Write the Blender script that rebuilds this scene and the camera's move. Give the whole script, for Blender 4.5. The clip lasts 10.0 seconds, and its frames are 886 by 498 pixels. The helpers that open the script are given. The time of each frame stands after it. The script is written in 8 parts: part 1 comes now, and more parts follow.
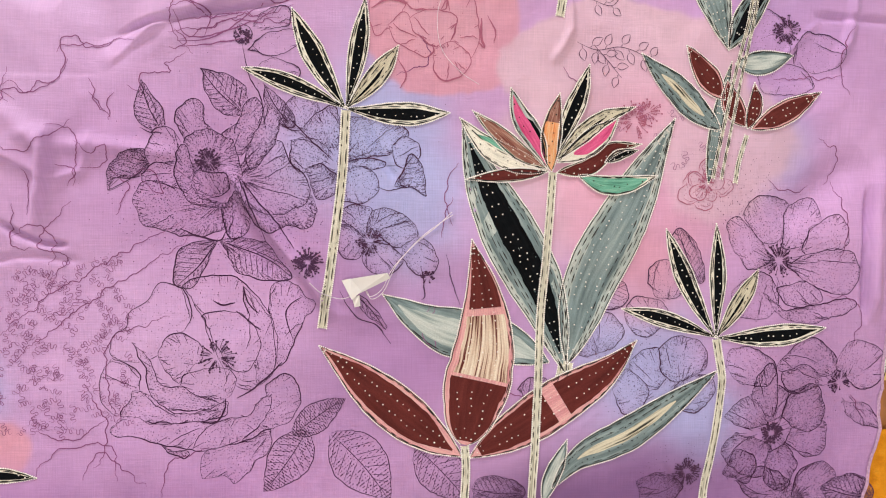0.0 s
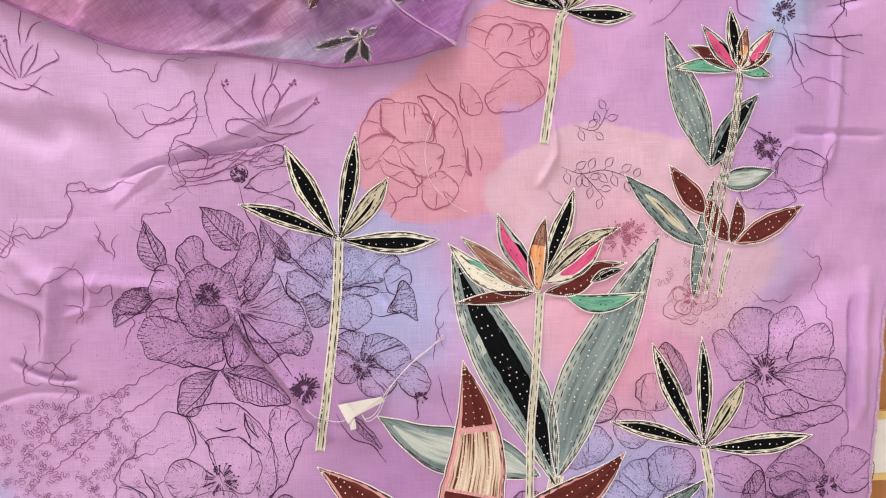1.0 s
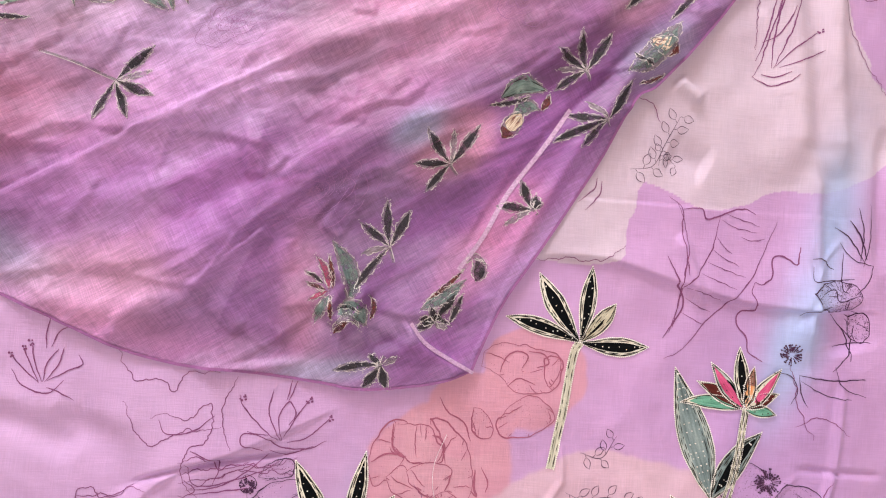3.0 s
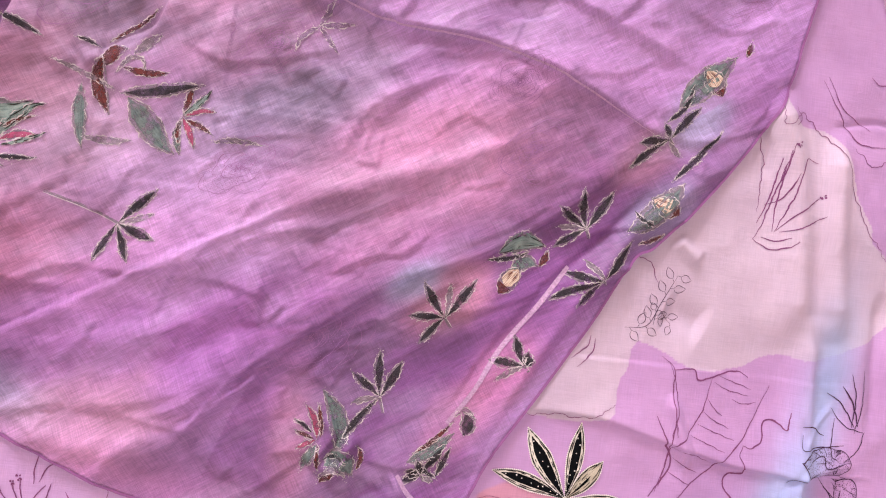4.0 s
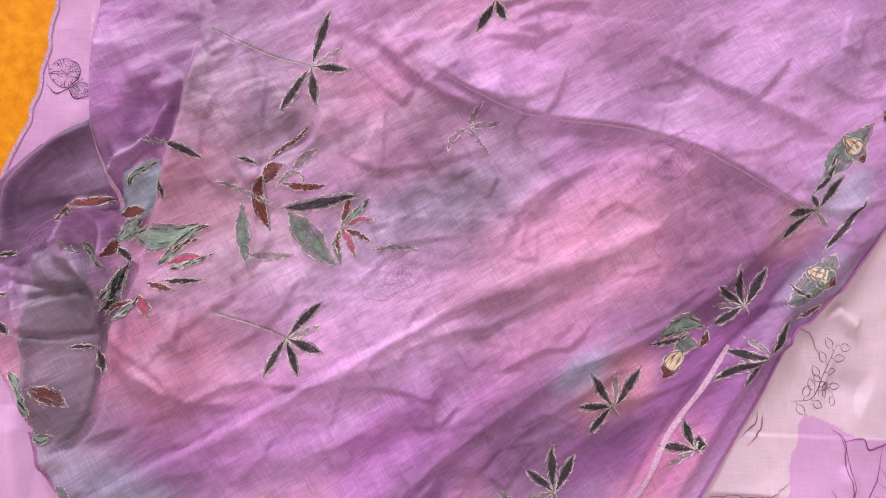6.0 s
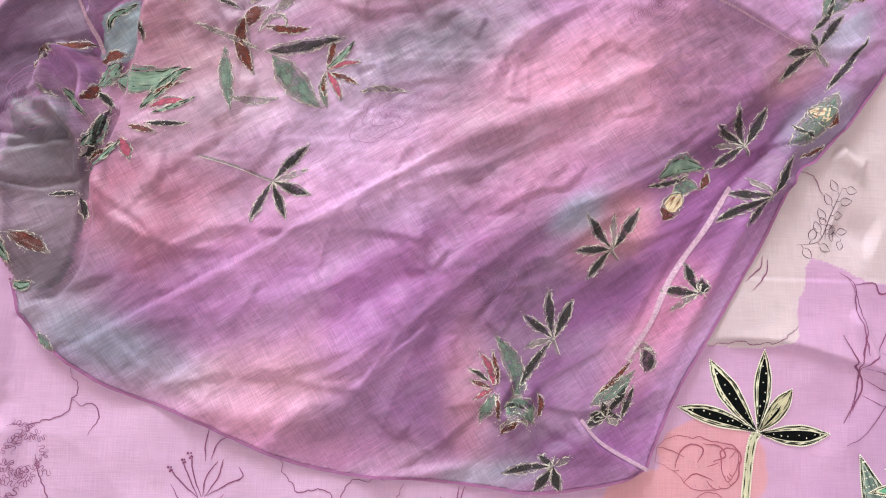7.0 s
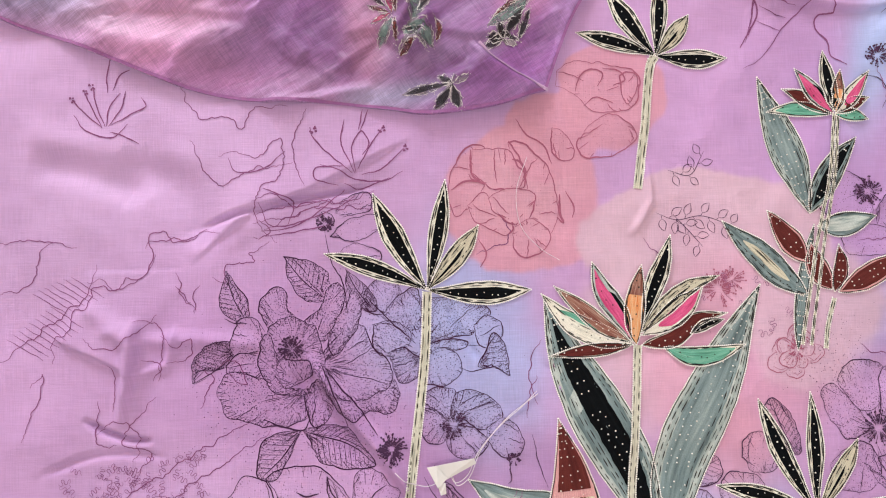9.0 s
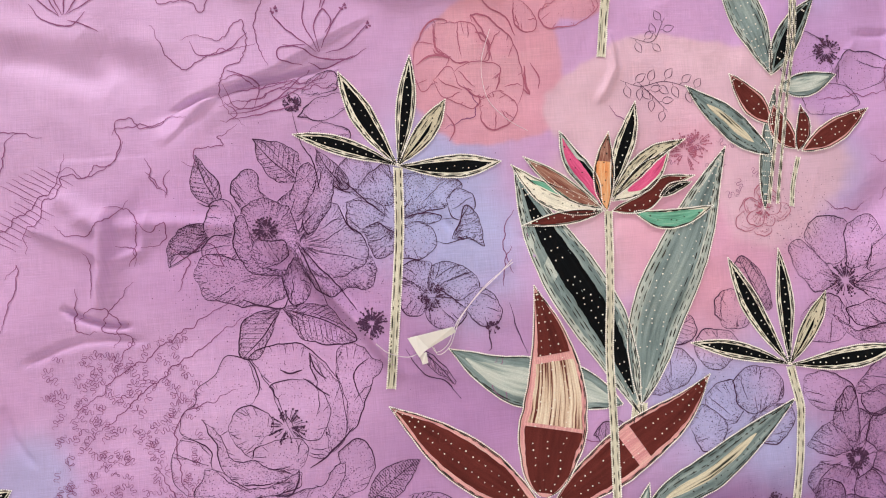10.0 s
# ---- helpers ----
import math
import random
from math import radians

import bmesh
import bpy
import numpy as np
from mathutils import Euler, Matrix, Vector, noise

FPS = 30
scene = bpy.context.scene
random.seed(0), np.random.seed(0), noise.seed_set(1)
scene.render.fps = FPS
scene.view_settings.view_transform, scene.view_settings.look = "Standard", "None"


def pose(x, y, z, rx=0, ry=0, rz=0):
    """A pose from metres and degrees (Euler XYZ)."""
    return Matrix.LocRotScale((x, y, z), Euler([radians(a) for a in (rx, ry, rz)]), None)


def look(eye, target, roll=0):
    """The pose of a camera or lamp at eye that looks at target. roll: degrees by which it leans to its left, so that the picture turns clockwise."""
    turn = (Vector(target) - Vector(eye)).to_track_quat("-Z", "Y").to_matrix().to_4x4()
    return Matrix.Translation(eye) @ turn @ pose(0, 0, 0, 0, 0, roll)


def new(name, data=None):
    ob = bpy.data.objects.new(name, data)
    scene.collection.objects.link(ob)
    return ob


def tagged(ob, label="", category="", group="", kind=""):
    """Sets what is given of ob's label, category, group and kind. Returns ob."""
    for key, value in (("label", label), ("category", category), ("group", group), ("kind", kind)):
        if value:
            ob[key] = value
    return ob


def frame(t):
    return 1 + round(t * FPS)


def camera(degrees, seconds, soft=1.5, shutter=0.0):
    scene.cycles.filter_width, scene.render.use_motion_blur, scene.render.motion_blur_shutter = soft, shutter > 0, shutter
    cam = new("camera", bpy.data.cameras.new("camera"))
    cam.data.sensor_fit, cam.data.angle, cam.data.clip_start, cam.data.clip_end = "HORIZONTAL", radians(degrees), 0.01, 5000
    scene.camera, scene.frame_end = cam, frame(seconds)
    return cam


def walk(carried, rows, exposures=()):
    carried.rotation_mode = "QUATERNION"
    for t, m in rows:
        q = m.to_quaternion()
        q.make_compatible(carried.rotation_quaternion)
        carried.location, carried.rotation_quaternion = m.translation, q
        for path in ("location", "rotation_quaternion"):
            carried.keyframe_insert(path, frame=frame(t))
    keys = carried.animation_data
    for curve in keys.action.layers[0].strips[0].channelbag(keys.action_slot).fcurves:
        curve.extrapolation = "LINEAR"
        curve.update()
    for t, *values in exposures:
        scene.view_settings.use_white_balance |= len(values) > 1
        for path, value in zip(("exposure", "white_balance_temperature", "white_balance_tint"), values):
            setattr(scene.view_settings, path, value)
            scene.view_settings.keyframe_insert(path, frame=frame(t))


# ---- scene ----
# Look down on an embroidered, printed dress cloth with a sheer stole lying across it.
cam = camera(74.0, 10.0, soft=1.1)
PATH = [
    (0, -0.067, 0.0666, 0.6447, -1.91, -5.64, 0.32),
    (0.5, -0.0382, 0.1228, 0.6629, -2.49, -5.05, -0.42),
    (1, -0.0433, 0.206, 0.666, -1.88, -4.42, -0.82),
    (1.5, -0.056, 0.2968, 0.673, -1.43, -3.87, -0.6),
    (2, -0.0634, 0.3786, 0.6724, -0.45, -3.67, 0.11),
    (3.5, -0.0801, 0.6263, 0.6748, 0.14, -5.42, 6.39),
    (4, -0.0823, 0.7105, 0.6768, 0.14, -4.57, 7.48),
    (4.5, -0.0984, 0.7625, 0.6697, 1.34, -4.34, 7.29),
    (5, -0.1632, 0.8154, 0.6674, -0.18, -4.63, 6.62),
    (5.2, -0.1982, 0.8314, 0.6661, -0.43, -4.71, 6.2),
    (6.3, -0.2631, 0.7243, 0.668, 3.65, -3.49, 2.54),
    (6.5, -0.2533, 0.6871, 0.6615, 3.59, -3.39, 2.29),
    (7, -0.2347, 0.5903, 0.6386, 4.08, -3.25, 1.96),
    (7.5, -0.2231, 0.5028, 0.634, 4.06, -3.04, 1.77),
    (8, -0.2009, 0.4054, 0.6381, 3.76, -3.12, 1.31),
    (8.5, -0.1665, 0.308, 0.6383, 3.6, -3.46, 0.4),
    (9, -0.1348, 0.209, 0.6307, 2.83, -3.92, -1.14),
    (9.5, -0.1275, 0.1401, 0.6334, 2.35, -4.48, -2.9),
    (10, -0.1237, 0.0909, 0.6331, 1.5, -5.0, -4.47),
]
walk(cam, [(t, pose(x, y, z, rx, ry, rz)) for t, x, y, z, rx, ry, rz in PATH], [(0, -0.05, 6500, 10), (2.0, -0.05, 6500, 12), (3.5, -0.02, 6500, 18), (4.5, -0.1, 6500, 36), (5.0, -0.1, 6500, 33), (6.5, 0.0, 6500, 10), (7.5, 0.15, 6500, -12), (8.0, 0.02, 6200, 3), (8.5, -0.04, 6130, 11), (9.0, -0.07, 6250, 10), (10.0, -0.1, 6500, 9)])

# ---- world and light ----
world = bpy.data.worlds.new("world")
scene.world = world
world.use_nodes = True
wn = world.node_tree.nodes
sky = wn.new("ShaderNodeTexSky")
sky.sky_type = "NISHITA"
sky.sun_disc = False
sky.sun_elevation, sky.sun_rotation = radians(40), radians(-60)
wn["Background"].inputs["Strength"].default_value = 0.12
world.node_tree.links.new(sky.outputs["Color"], wn["Background"].inputs["Color"])


def area(name, m, sx, sy, watts, colour):
    data = bpy.data.lights.new(name, "AREA")
    data.shape, data.size, data.size_y, data.energy, data.color = "RECTANGLE", sx, sy, watts, colour
    ob = new(name, data)
    ob.matrix_world = m
    return ob


# Main light: a broad lamp added for an assumed window out of view.
area("assumed_window_light", look((-2.0, 5.6, 1.95), (-0.1, 0.4, 0.0)), 2.2, 1.6, 300, (1.0, 0.98, 0.96))
# Unseen overhead lamp, added as fill to even brightness across the cloth.
area("overhead_fill_light", look((0.2, -0.5, 2.5), (0.2, -0.5, 0.0)), 1.2, 1.2, 19, (1.0, 0.96, 0.92))


# ---- materials ----
def nodes_of(name):
    m = bpy.data.materials.new(name)
    m.use_nodes = True
    return m, m.node_tree.nodes, m.node_tree.links, m.node_tree.nodes["Principled BSDF"]


def noise_node(n, l, vec, scale, detail=4.0, rough=0.55):
    t = n.new("ShaderNodeTexNoise")
    t.inputs["Scale"].default_value = scale
    t.inputs["Detail"].default_value = detail
    t.inputs["Roughness"].default_value = rough
    l.new(vec, t.inputs["Vector"])
    return t.outputs["Fac"]


def mapped(n, l, out, scale, turn=0.0):
    if turn:
        r = n.new("ShaderNodeMapping")
        r.inputs["Rotation"].default_value = (0, 0, turn)
        l.new(out, r.inputs["Vector"])
        out = r.outputs["Vector"]
    m = n.new("ShaderNodeMapping")
    m.inputs["Scale"].default_value = scale
    l.new(out, m.inputs["Vector"])
    return m.outputs["Vector"]


def ramp(n, l, fac, stops):
    r = n.new("ShaderNodeValToRGB")
    els = r.color_ramp.elements
    while len(els) < len(stops):
        els.new(0.5)
    for e, (p, c) in zip(els, stops):
        e.position, e.color = p, (*c, 1)
    l.new(fac, r.inputs["Fac"])
    return r.outputs["Color"]


def mixed(n, l, kind, fac, a, b):
    m = n.new("ShaderNodeMix")
    m.data_type, m.blend_type = "RGBA", kind
    for val, key in ((fac, "Factor"), (a, "A"), (b, "B")):
        sock = [s for s in m.inputs if s.name == key and (s.type == "RGBA" or key == "Factor")][0]
        if isinstance(val, (int, float)):
            sock.default_value = val
        elif isinstance(val, tuple):
            sock.default_value = (*val, 1)
        else:
            l.new(val, sock)
    return [s for s in m.outputs if s.type == "RGBA"][0]


def cloth_material(name, streak, rough, sheen, wrinkle, turn, veins=0.0):
    """Woven cloth: the dye comes from the mesh, the slubs, weave and fine wrinkles from noise."""
    m, n, l, b = nodes_of(name)
    dye = n.new("ShaderNodeAttribute")
    dye.attribute_name = "dye"
    co = n.new("ShaderNodeTexCoord").outputs["Object"]
    warp = noise_node(n, l, mapped(n, l, co, (1150, 30, 1), turn), 1.0, 3)
    weft = noise_node(n, l, mapped(n, l, co, (26, 1050, 1), turn), 1.0, 3)
    cloud = noise_node(n, l, co, 14, 5)
    c = mixed(n, l, "MULTIPLY", 1.0, dye.outputs["Color"], ramp(n, l, warp, [(0.3, (1 - streak,) * 3), (0.7, (1 + streak,) * 3)]))
    c = mixed(n, l, "MULTIPLY", 1.0, c, ramp(n, l, weft, [(0.3, (1 - streak,) * 3), (0.7, (1 + streak,) * 3)]))
    c = mixed(n, l, "MULTIPLY", 1.0, c, ramp(n, l, cloud, [(0.3, (0.94, 0.9, 0.95)), (0.7, (1.05, 1.04, 1.05))]))
    ridge = n.new("ShaderNodeTexNoise")
    ridge.noise_type = "RIDGED_MULTIFRACTAL"
    ridge.inputs["Scale"].default_value = 1.0
    ridge.inputs["Detail"].default_value = 6
    l.new(mapped(n, l, co, (11, 30, 1), turn), ridge.inputs["Vector"])
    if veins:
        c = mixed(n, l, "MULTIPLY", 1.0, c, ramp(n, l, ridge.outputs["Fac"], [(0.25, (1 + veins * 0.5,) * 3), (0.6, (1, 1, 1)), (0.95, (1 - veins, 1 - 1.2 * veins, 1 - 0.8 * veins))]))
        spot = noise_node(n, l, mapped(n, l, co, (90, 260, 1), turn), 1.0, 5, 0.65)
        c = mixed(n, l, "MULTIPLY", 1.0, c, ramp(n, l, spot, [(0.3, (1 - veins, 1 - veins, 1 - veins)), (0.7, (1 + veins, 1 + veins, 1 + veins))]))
    l.new(c, b.inputs["Base Color"])
    b.inputs["Roughness"].default_value = rough
    b.inputs["Sheen Weight"].default_value = sheen
    b.inputs["Sheen Roughness"].default_value = 0.4
    b.inputs["Specular IOR Level"].default_value = 0.35
    fine = n.new("ShaderNodeMath")
    fine.operation = "ADD"
    l.new(warp, fine.inputs[0])
    l.new(weft, fine.inputs[1])
    bump = n.new("ShaderNodeBump")
    bump.inputs["Strength"].default_value = 0.25
    bump.inputs["Distance"].default_value = 0.0006
    l.new(fine.outputs[0], bump.inputs["Height"])
    crush = n.new("ShaderNodeBump")
    crush.inputs["Strength"].default_value = wrinkle
    crush.inputs["Distance"].default_value = 0.004
    l.new(noise_node(n, l, mapped(n, l, co, (16, 46, 1), turn), 1.0, 6, 0.6), crush.inputs["Height"])
    nick = n.new("ShaderNodeBump")
    nick.inputs["Strength"].default_value = wrinkle * 0.35
    nick.inputs["Distance"].default_value = 0.0016
    l.new(noise_node(n, l, mapped(n, l, co, (70, 190, 1), turn), 1.0, 4, 0.6), nick.inputs["Height"])
    l.new(bump.outputs["Normal"], nick.inputs["Normal"])
    l.new(nick.outputs["Normal"], crush.inputs["Normal"])
    l.new(crush.outputs["Normal"], b.inputs["Normal"])
    return m


def streaked(name, stops, rough=0.75, along=3.0, across=26.0, spec=0.12, worn=0.0):
    """Printed or satin patch: brush streaks that run along the leaf."""
    m, n, l, b = nodes_of(name)
    uv = n.new("ShaderNodeTexCoord").outputs["UV"]
    co = n.new("ShaderNodeTexCoord").outputs["Object"]
    f = noise_node(n, l, mapped(n, l, uv, (along, across, 1)), 1.0, 4)
    c = ramp(n, l, f, stops)
    g = noise_node(n, l, co, 900, 2)
    c = mixed(n, l, "MULTIPLY", 1.0, c, ramp(n, l, g, [(0.3, (0.85,) * 3), (0.7, (1.12,) * 3)]))
    l.new(c, b.inputs["Base Color"])
    b.inputs["Roughness"].default_value = rough
    b.inputs["Specular IOR Level"].default_value = spec
    if worn:
        h = noise_node(n, l, co, 75, 6, 0.7)
        l.new(ramp(n, l, h, [(0.36, (1 - worn,) * 3), (0.62, (1.0,) * 3)]), b.inputs["Alpha"])
    bump = n.new("ShaderNodeBump")
    bump.inputs["Strength"].default_value = 0.3
    bump.inputs["Distance"].default_value = 0.0005
    l.new(g, bump.inputs["Height"])
    l.new(bump.outputs["Normal"], b.inputs["Normal"])
    return m


def plain(name, colour, rough=0.6, spec=0.4, vary=0.12, scale=300):
    m, n, l, b = nodes_of(name)
    co = n.new("ShaderNodeTexCoord").outputs["Object"]
    f = noise_node(n, l, co, scale, 3)
    l.new(ramp(n, l, f, [(0.3, tuple(v * (1 - vary) for v in colour)), (0.7, tuple(min(1, v * (1 + vary)) for v in colour))]), b.inputs["Base Color"])
    b.inputs["Roughness"].default_value = rough
    b.inputs["Specular IOR Level"].default_value = spec
    return m


MAT_BASE = cloth_material("printed_cotton", 0.055, 0.62, 0.10, 0.22, 0.0)
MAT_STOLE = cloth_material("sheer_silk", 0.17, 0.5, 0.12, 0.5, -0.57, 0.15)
INK = plain("dark_print_ink", (0.075, 0.034, 0.08), 0.8, 0.1)
INK_SOFT = plain("soft_print_ink", (0.25, 0.085, 0.21), 0.8, 0.1)
INK_PINK = plain("rose_print_ink", (0.40, 0.13, 0.21), 0.8, 0.1)
CREAM = streaked("cream_patch", [(0.33, (0.56, 0.57, 0.48)), (0.48, (0.84, 0.84, 0.72)), (0.75, (0.90, 0.89, 0.79))])
CREAM_STEM = streaked("cream_stem_patch", [(0.33, (0.30, 0.31, 0.24)), (0.48, (0.62, 0.62, 0.50)), (0.75, (0.78, 0.78, 0.66))], across=8)
CREAM_INK = streaked("inked_cream_patch", [(0.36, (0.02, 0.025, 0.02)), (0.45, (0.6, 0.58, 0.44)), (0.8, (0.76, 0.73, 0.58))], across=16)
BLACK = streaked("black_patch", [(0.3, (0.0025, 0.003, 0.0035)), (0.7, (0.006, 0.008, 0.010))], 0.8, spec=0.05)
GREY = streaked("grey_green_patch", [(0.25, (0.07, 0.10, 0.105)), (0.5, (0.20, 0.28, 0.285)), (0.75, (0.38, 0.47, 0.46))], across=7)
GREY_PALE = streaked("pale_grey_patch", [(0.3, (0.22, 0.30, 0.29)), (0.5, (0.48, 0.56, 0.53)), (0.75, (0.68, 0.72, 0.67))], across=9)
RED = streaked("red_brown_patch", [(0.2, (0.065, 0.012, 0.011)), (0.6, (0.125, 0.025, 0.022)), (0.85, (0.18, 0.045, 0.036))], across=8)
PINKEDGE = streaked("pink_edge_patch", [(0.3, (0.55, 0.22, 0.25)), (0.55, (0.75, 0.42, 0.42)), (0.8, (0.72, 0.62, 0.5))])
PINK = streaked("hot_pink_patch", [(0.3, (0.50, 0.05, 0.16)), (0.6, (0.72, 0.13, 0.30)), (0.8, (0.75, 0.30, 0.42))], across=10)
BROWN = streaked("brown_shaded_patch", [(0.3, (0.12, 0.03, 0.025)), (0.5, (0.28, 0.12, 0.09)), (0.75, (0.62, 0.5, 0.4))], across=14)
GREEN = streaked("jade_green_patch", [(0.3, (0.07, 0.24, 0.17)), (0.55, (0.17, 0.47, 0.34)), (0.8, (0.45, 0.62, 0.5))], across=12)
ORANGE = streaked("orange_cream_patch", [(0.3, (0.72, 0.20, 0.05)), (0.5, (0.78, 0.42, 0.2)), (0.75, (0.76, 0.66, 0.48))], across=18)
BAND = streaked("red_streaked_cream_patch", [(0.40, (0.12, 0.025, 0.022)), (0.46, (0.60, 0.46, 0.34)), (0.62, (0.82, 0.76, 0.62))], along=2.2, across=22)
THREAD = plain("gold_cream_thread", (0.96, 0.95, 0.87), 0.35, 0.6)
THREAD_DARK = plain("black_thread", (0.015, 0.015, 0.014), 0.6, 0.3)
THREAD_WHITE = plain("white_thread", (0.72, 0.66, 0.72), 0.5, 0.4)
EDGE_PALE = plain("pale_printed_edge", (0.58, 0.55, 0.54), 0.7, 0.2, 0.35, 500)
BEAD = plain("pearl_bead", (0.82, 0.8, 0.74), 0.18, 0.7)
BEAD_DARK = plain("dark_bead", (0.02, 0.018, 0.016), 0.25, 0.6)
PAPER = plain("white_paper", (0.78, 0.79, 0.76), 0.6, 0.3, 0.05, 60)
SEAM = plain("lilac_selvedge", (0.50, 0.33, 0.50), 0.6, 0.3, 0.25, 400)
WALL = plain("wall_paint", (0.78, 0.76, 0.74), 0.9, 0.2, 0.03, 3)
CEILING = plain("ceiling_paint", (0.82, 0.82, 0.81), 0.9, 0.2, 0.03, 3)

def wood_material():
    m, n, l, b = nodes_of("varnished_wood")
    co = n.new("ShaderNodeTexCoord").outputs["Object"]
    rnd = n.new("ShaderNodeObjectInfo").outputs["Random"]
    f = noise_node(n, l, mapped(n, l, co, (40, 2.2, 1)), 1.0, 6, 0.6)
    c = ramp(n, l, f, [(0.3, (0.20, 0.075, 0.022)), (0.55, (0.36, 0.16, 0.05)), (0.8, (0.48, 0.25, 0.09))])
    c = mixed(n, l, "MULTIPLY", 1.0, c, ramp(n, l, rnd, [(0.0, (0.8, 0.8, 0.8)), (1.0, (1.15, 1.1, 1.05))]))
    l.new(c, b.inputs["Base Color"])
    b.inputs["Roughness"].default_value = 0.35
    bump = n.new("ShaderNodeBump")
    bump.inputs["Strength"].default_value = 0.15
    bump.inputs["Distance"].default_value = 0.001
    l.new(f, bump.inputs["Height"])
    l.new(bump.outputs["Normal"], b.inputs["Normal"])
    return m


WOOD = wood_material()
SAFFRON = streaked("saffron_silk", [(0.3, (0.62, 0.22, 0.004)), (0.55, (0.76, 0.31, 0.01)), (0.8, (0.84, 0.40, 0.03))], 0.5, 30, 30)
YELLOW = plain("yellow_card_rim", (0.72, 0.55, 0.22), 0.5, 0.4, 0.08, 40)

# ---- geometry helpers ----
LATTICE = np.random.RandomState(7).rand(256, 256)


def vnoise(x, y):
    """Smooth noise from 0 to 1 on arrays of places."""
    xi, yi = np.floor(x).astype(int), np.floor(y).astype(int)
    fx, fy = x - xi, y - yi
    fx, fy = fx * fx * (3 - 2 * fx), fy * fy * (3 - 2 * fy)
    g = lambda a, b: LATTICE[a % 256, b % 256]
    return (g(xi, yi) * (1 - fx) + g(xi + 1, yi) * fx) * (1 - fy) + (g(xi, yi + 1) * (1 - fx) + g(xi + 1, yi + 1) * fx) * fy


def fbm(x, y, octaves=4, gain=0.5):
    s, a, tot = 0, 1.0, 0
    for k in range(octaves):
        s = s + a * vnoise(x * 2 ** k + 17.3 * k, y * 2 ** k + 41.7 * k)
        tot += a
        a *= gain
    return s / tot


def spline(ctrl, step=0.004):
    """A smooth line through the given places, evenly stepped."""
    p = np.array(ctrl, float)
    if len(p) > 2:
        q = np.vstack([2 * p[0] - p[1], p, 2 * p[-1] - p[-2]])
        t = np.linspace(0, 1, 17)[:-1, None]
        out = []
        for a, b, c, d in zip(q, q[1:], q[2:], q[3:]):
            out.append(0.5 * (2 * b + (c - a) * t + (2 * a - 5 * b + 4 * c - d) * t ** 2 + (3 * b - a - 3 * c + d) * t ** 3))
        p = np.vstack(out + [p[-1:]])
    return resample(p, step)


def resample(p, step):
    seg = np.hypot(*np.diff(p, axis=0).T)
    s = np.r_[0, np.cumsum(seg)]
    n = max(2, int(s[-1] / step) + 1)
    k = np.linspace(0, s[-1], n)
    return np.stack([np.interp(k, s, p[:, 0]), np.interp(k, s, p[:, 1])], 1)


def normals(p):
    t = np.gradient(p, axis=0)
    t /= np.hypot(t[:, 0], t[:, 1])[:, None] + 1e-12
    return np.stack([-t[:, 1], t[:, 0]], 1)


def line_distance(x, y, line):
    """Distance to a line, the side (signed) and the way along it (0 to 1), for arrays of places."""
    best = np.full(x.shape, 1e9)
    side, along = np.zeros(x.shape), np.zeros(x.shape)
    n = len(line) - 1
    for k in range(n):
        (ax, ay), (bx, by) = line[k], line[k + 1]
        dx, dy = bx - ax, by - ay
        u = np.clip(((x - ax) * dx + (y - ay) * dy) / (dx * dx + dy * dy + 1e-12), 0, 1)
        d = np.hypot(x - ax - u * dx, y - ay - u * dy)
        near = d < best
        best = np.where(near, d, best)
        side = np.where(near, np.sign((x - ax) * dy - (y - ay) * dx), side)
        along = np.where(near, (k + u) / n, along)
    return best, side, along


def creased(x, y, folds):
    """Height of the listed folds: (line, height, width, form); a step drops off on the line's right."""
    z = np.zeros(x.shape)
    for line, amp, wid, form in folds:
        c = spline(line, 0.02)
        lo, hi = c.min(0) - 6 * wid - 0.06, c.max(0) + 6 * wid + 0.06
        m = (x > lo[0]) & (x < hi[0]) & (y > lo[1]) & (y < hi[1])
        if not m.any():
            continue
        d, s, a = line_distance(x[m], y[m], c)
        fade = np.clip(np.minimum(a, 1 - a) * 6 + 0.02, 0, 1)
        if form == "ridge":
            z[m] += amp * fade * np.exp(-(d / wid) ** 2)
        else:
            sd = -d * s
            rise = 0.5 + 0.5 * np.tanh(sd / wid)
            z[m] += amp * fade * rise * np.exp(-np.maximum(sd, 0) / 0.05)
    return z


class Build:
    """Gathers points, faces, slots and leaf coordinates for one mesh."""

    def __init__(self):
        self.v, self.f, self.m, self.uv, self.n = [], [], [], [], 0

    def add(self, verts, faces, slot=0, uv=None):
        verts = np.asarray(verts, float)
        self.v.append(verts)
        self.uv.append(np.zeros((len(verts), 2)) if uv is None else np.asarray(uv, float))
        k = self.n
        self.f.extend(tuple(i + k for i in f) for f in faces)
        self.m.extend([slot] * len(faces))
        self.n += len(verts)

    def make(self, name, mats, parent=None, label="", smooth=True):
        me = bpy.data.meshes.new(name)
        v = np.vstack(self.v)
        me.from_pydata(v.tolist(), [], self.f)
        me.polygons.foreach_set("material_index", self.m)
        me.polygons.foreach_set("use_smooth", [smooth] * len(self.f))
        uv = np.vstack(self.uv)
        layer = me.uv_layers.new(name="UVMap")
        loops = np.empty(len(me.loops), int)
        me.loops.foreach_get("vertex_index", loops)
        layer.data.foreach_set("uv", uv[loops].ravel())
        for m in mats:
            me.materials.append(m)
        ob = new(name, me)
        if parent:
            ob.parent = parent
        if label:
            tagged(ob, label)
        return ob


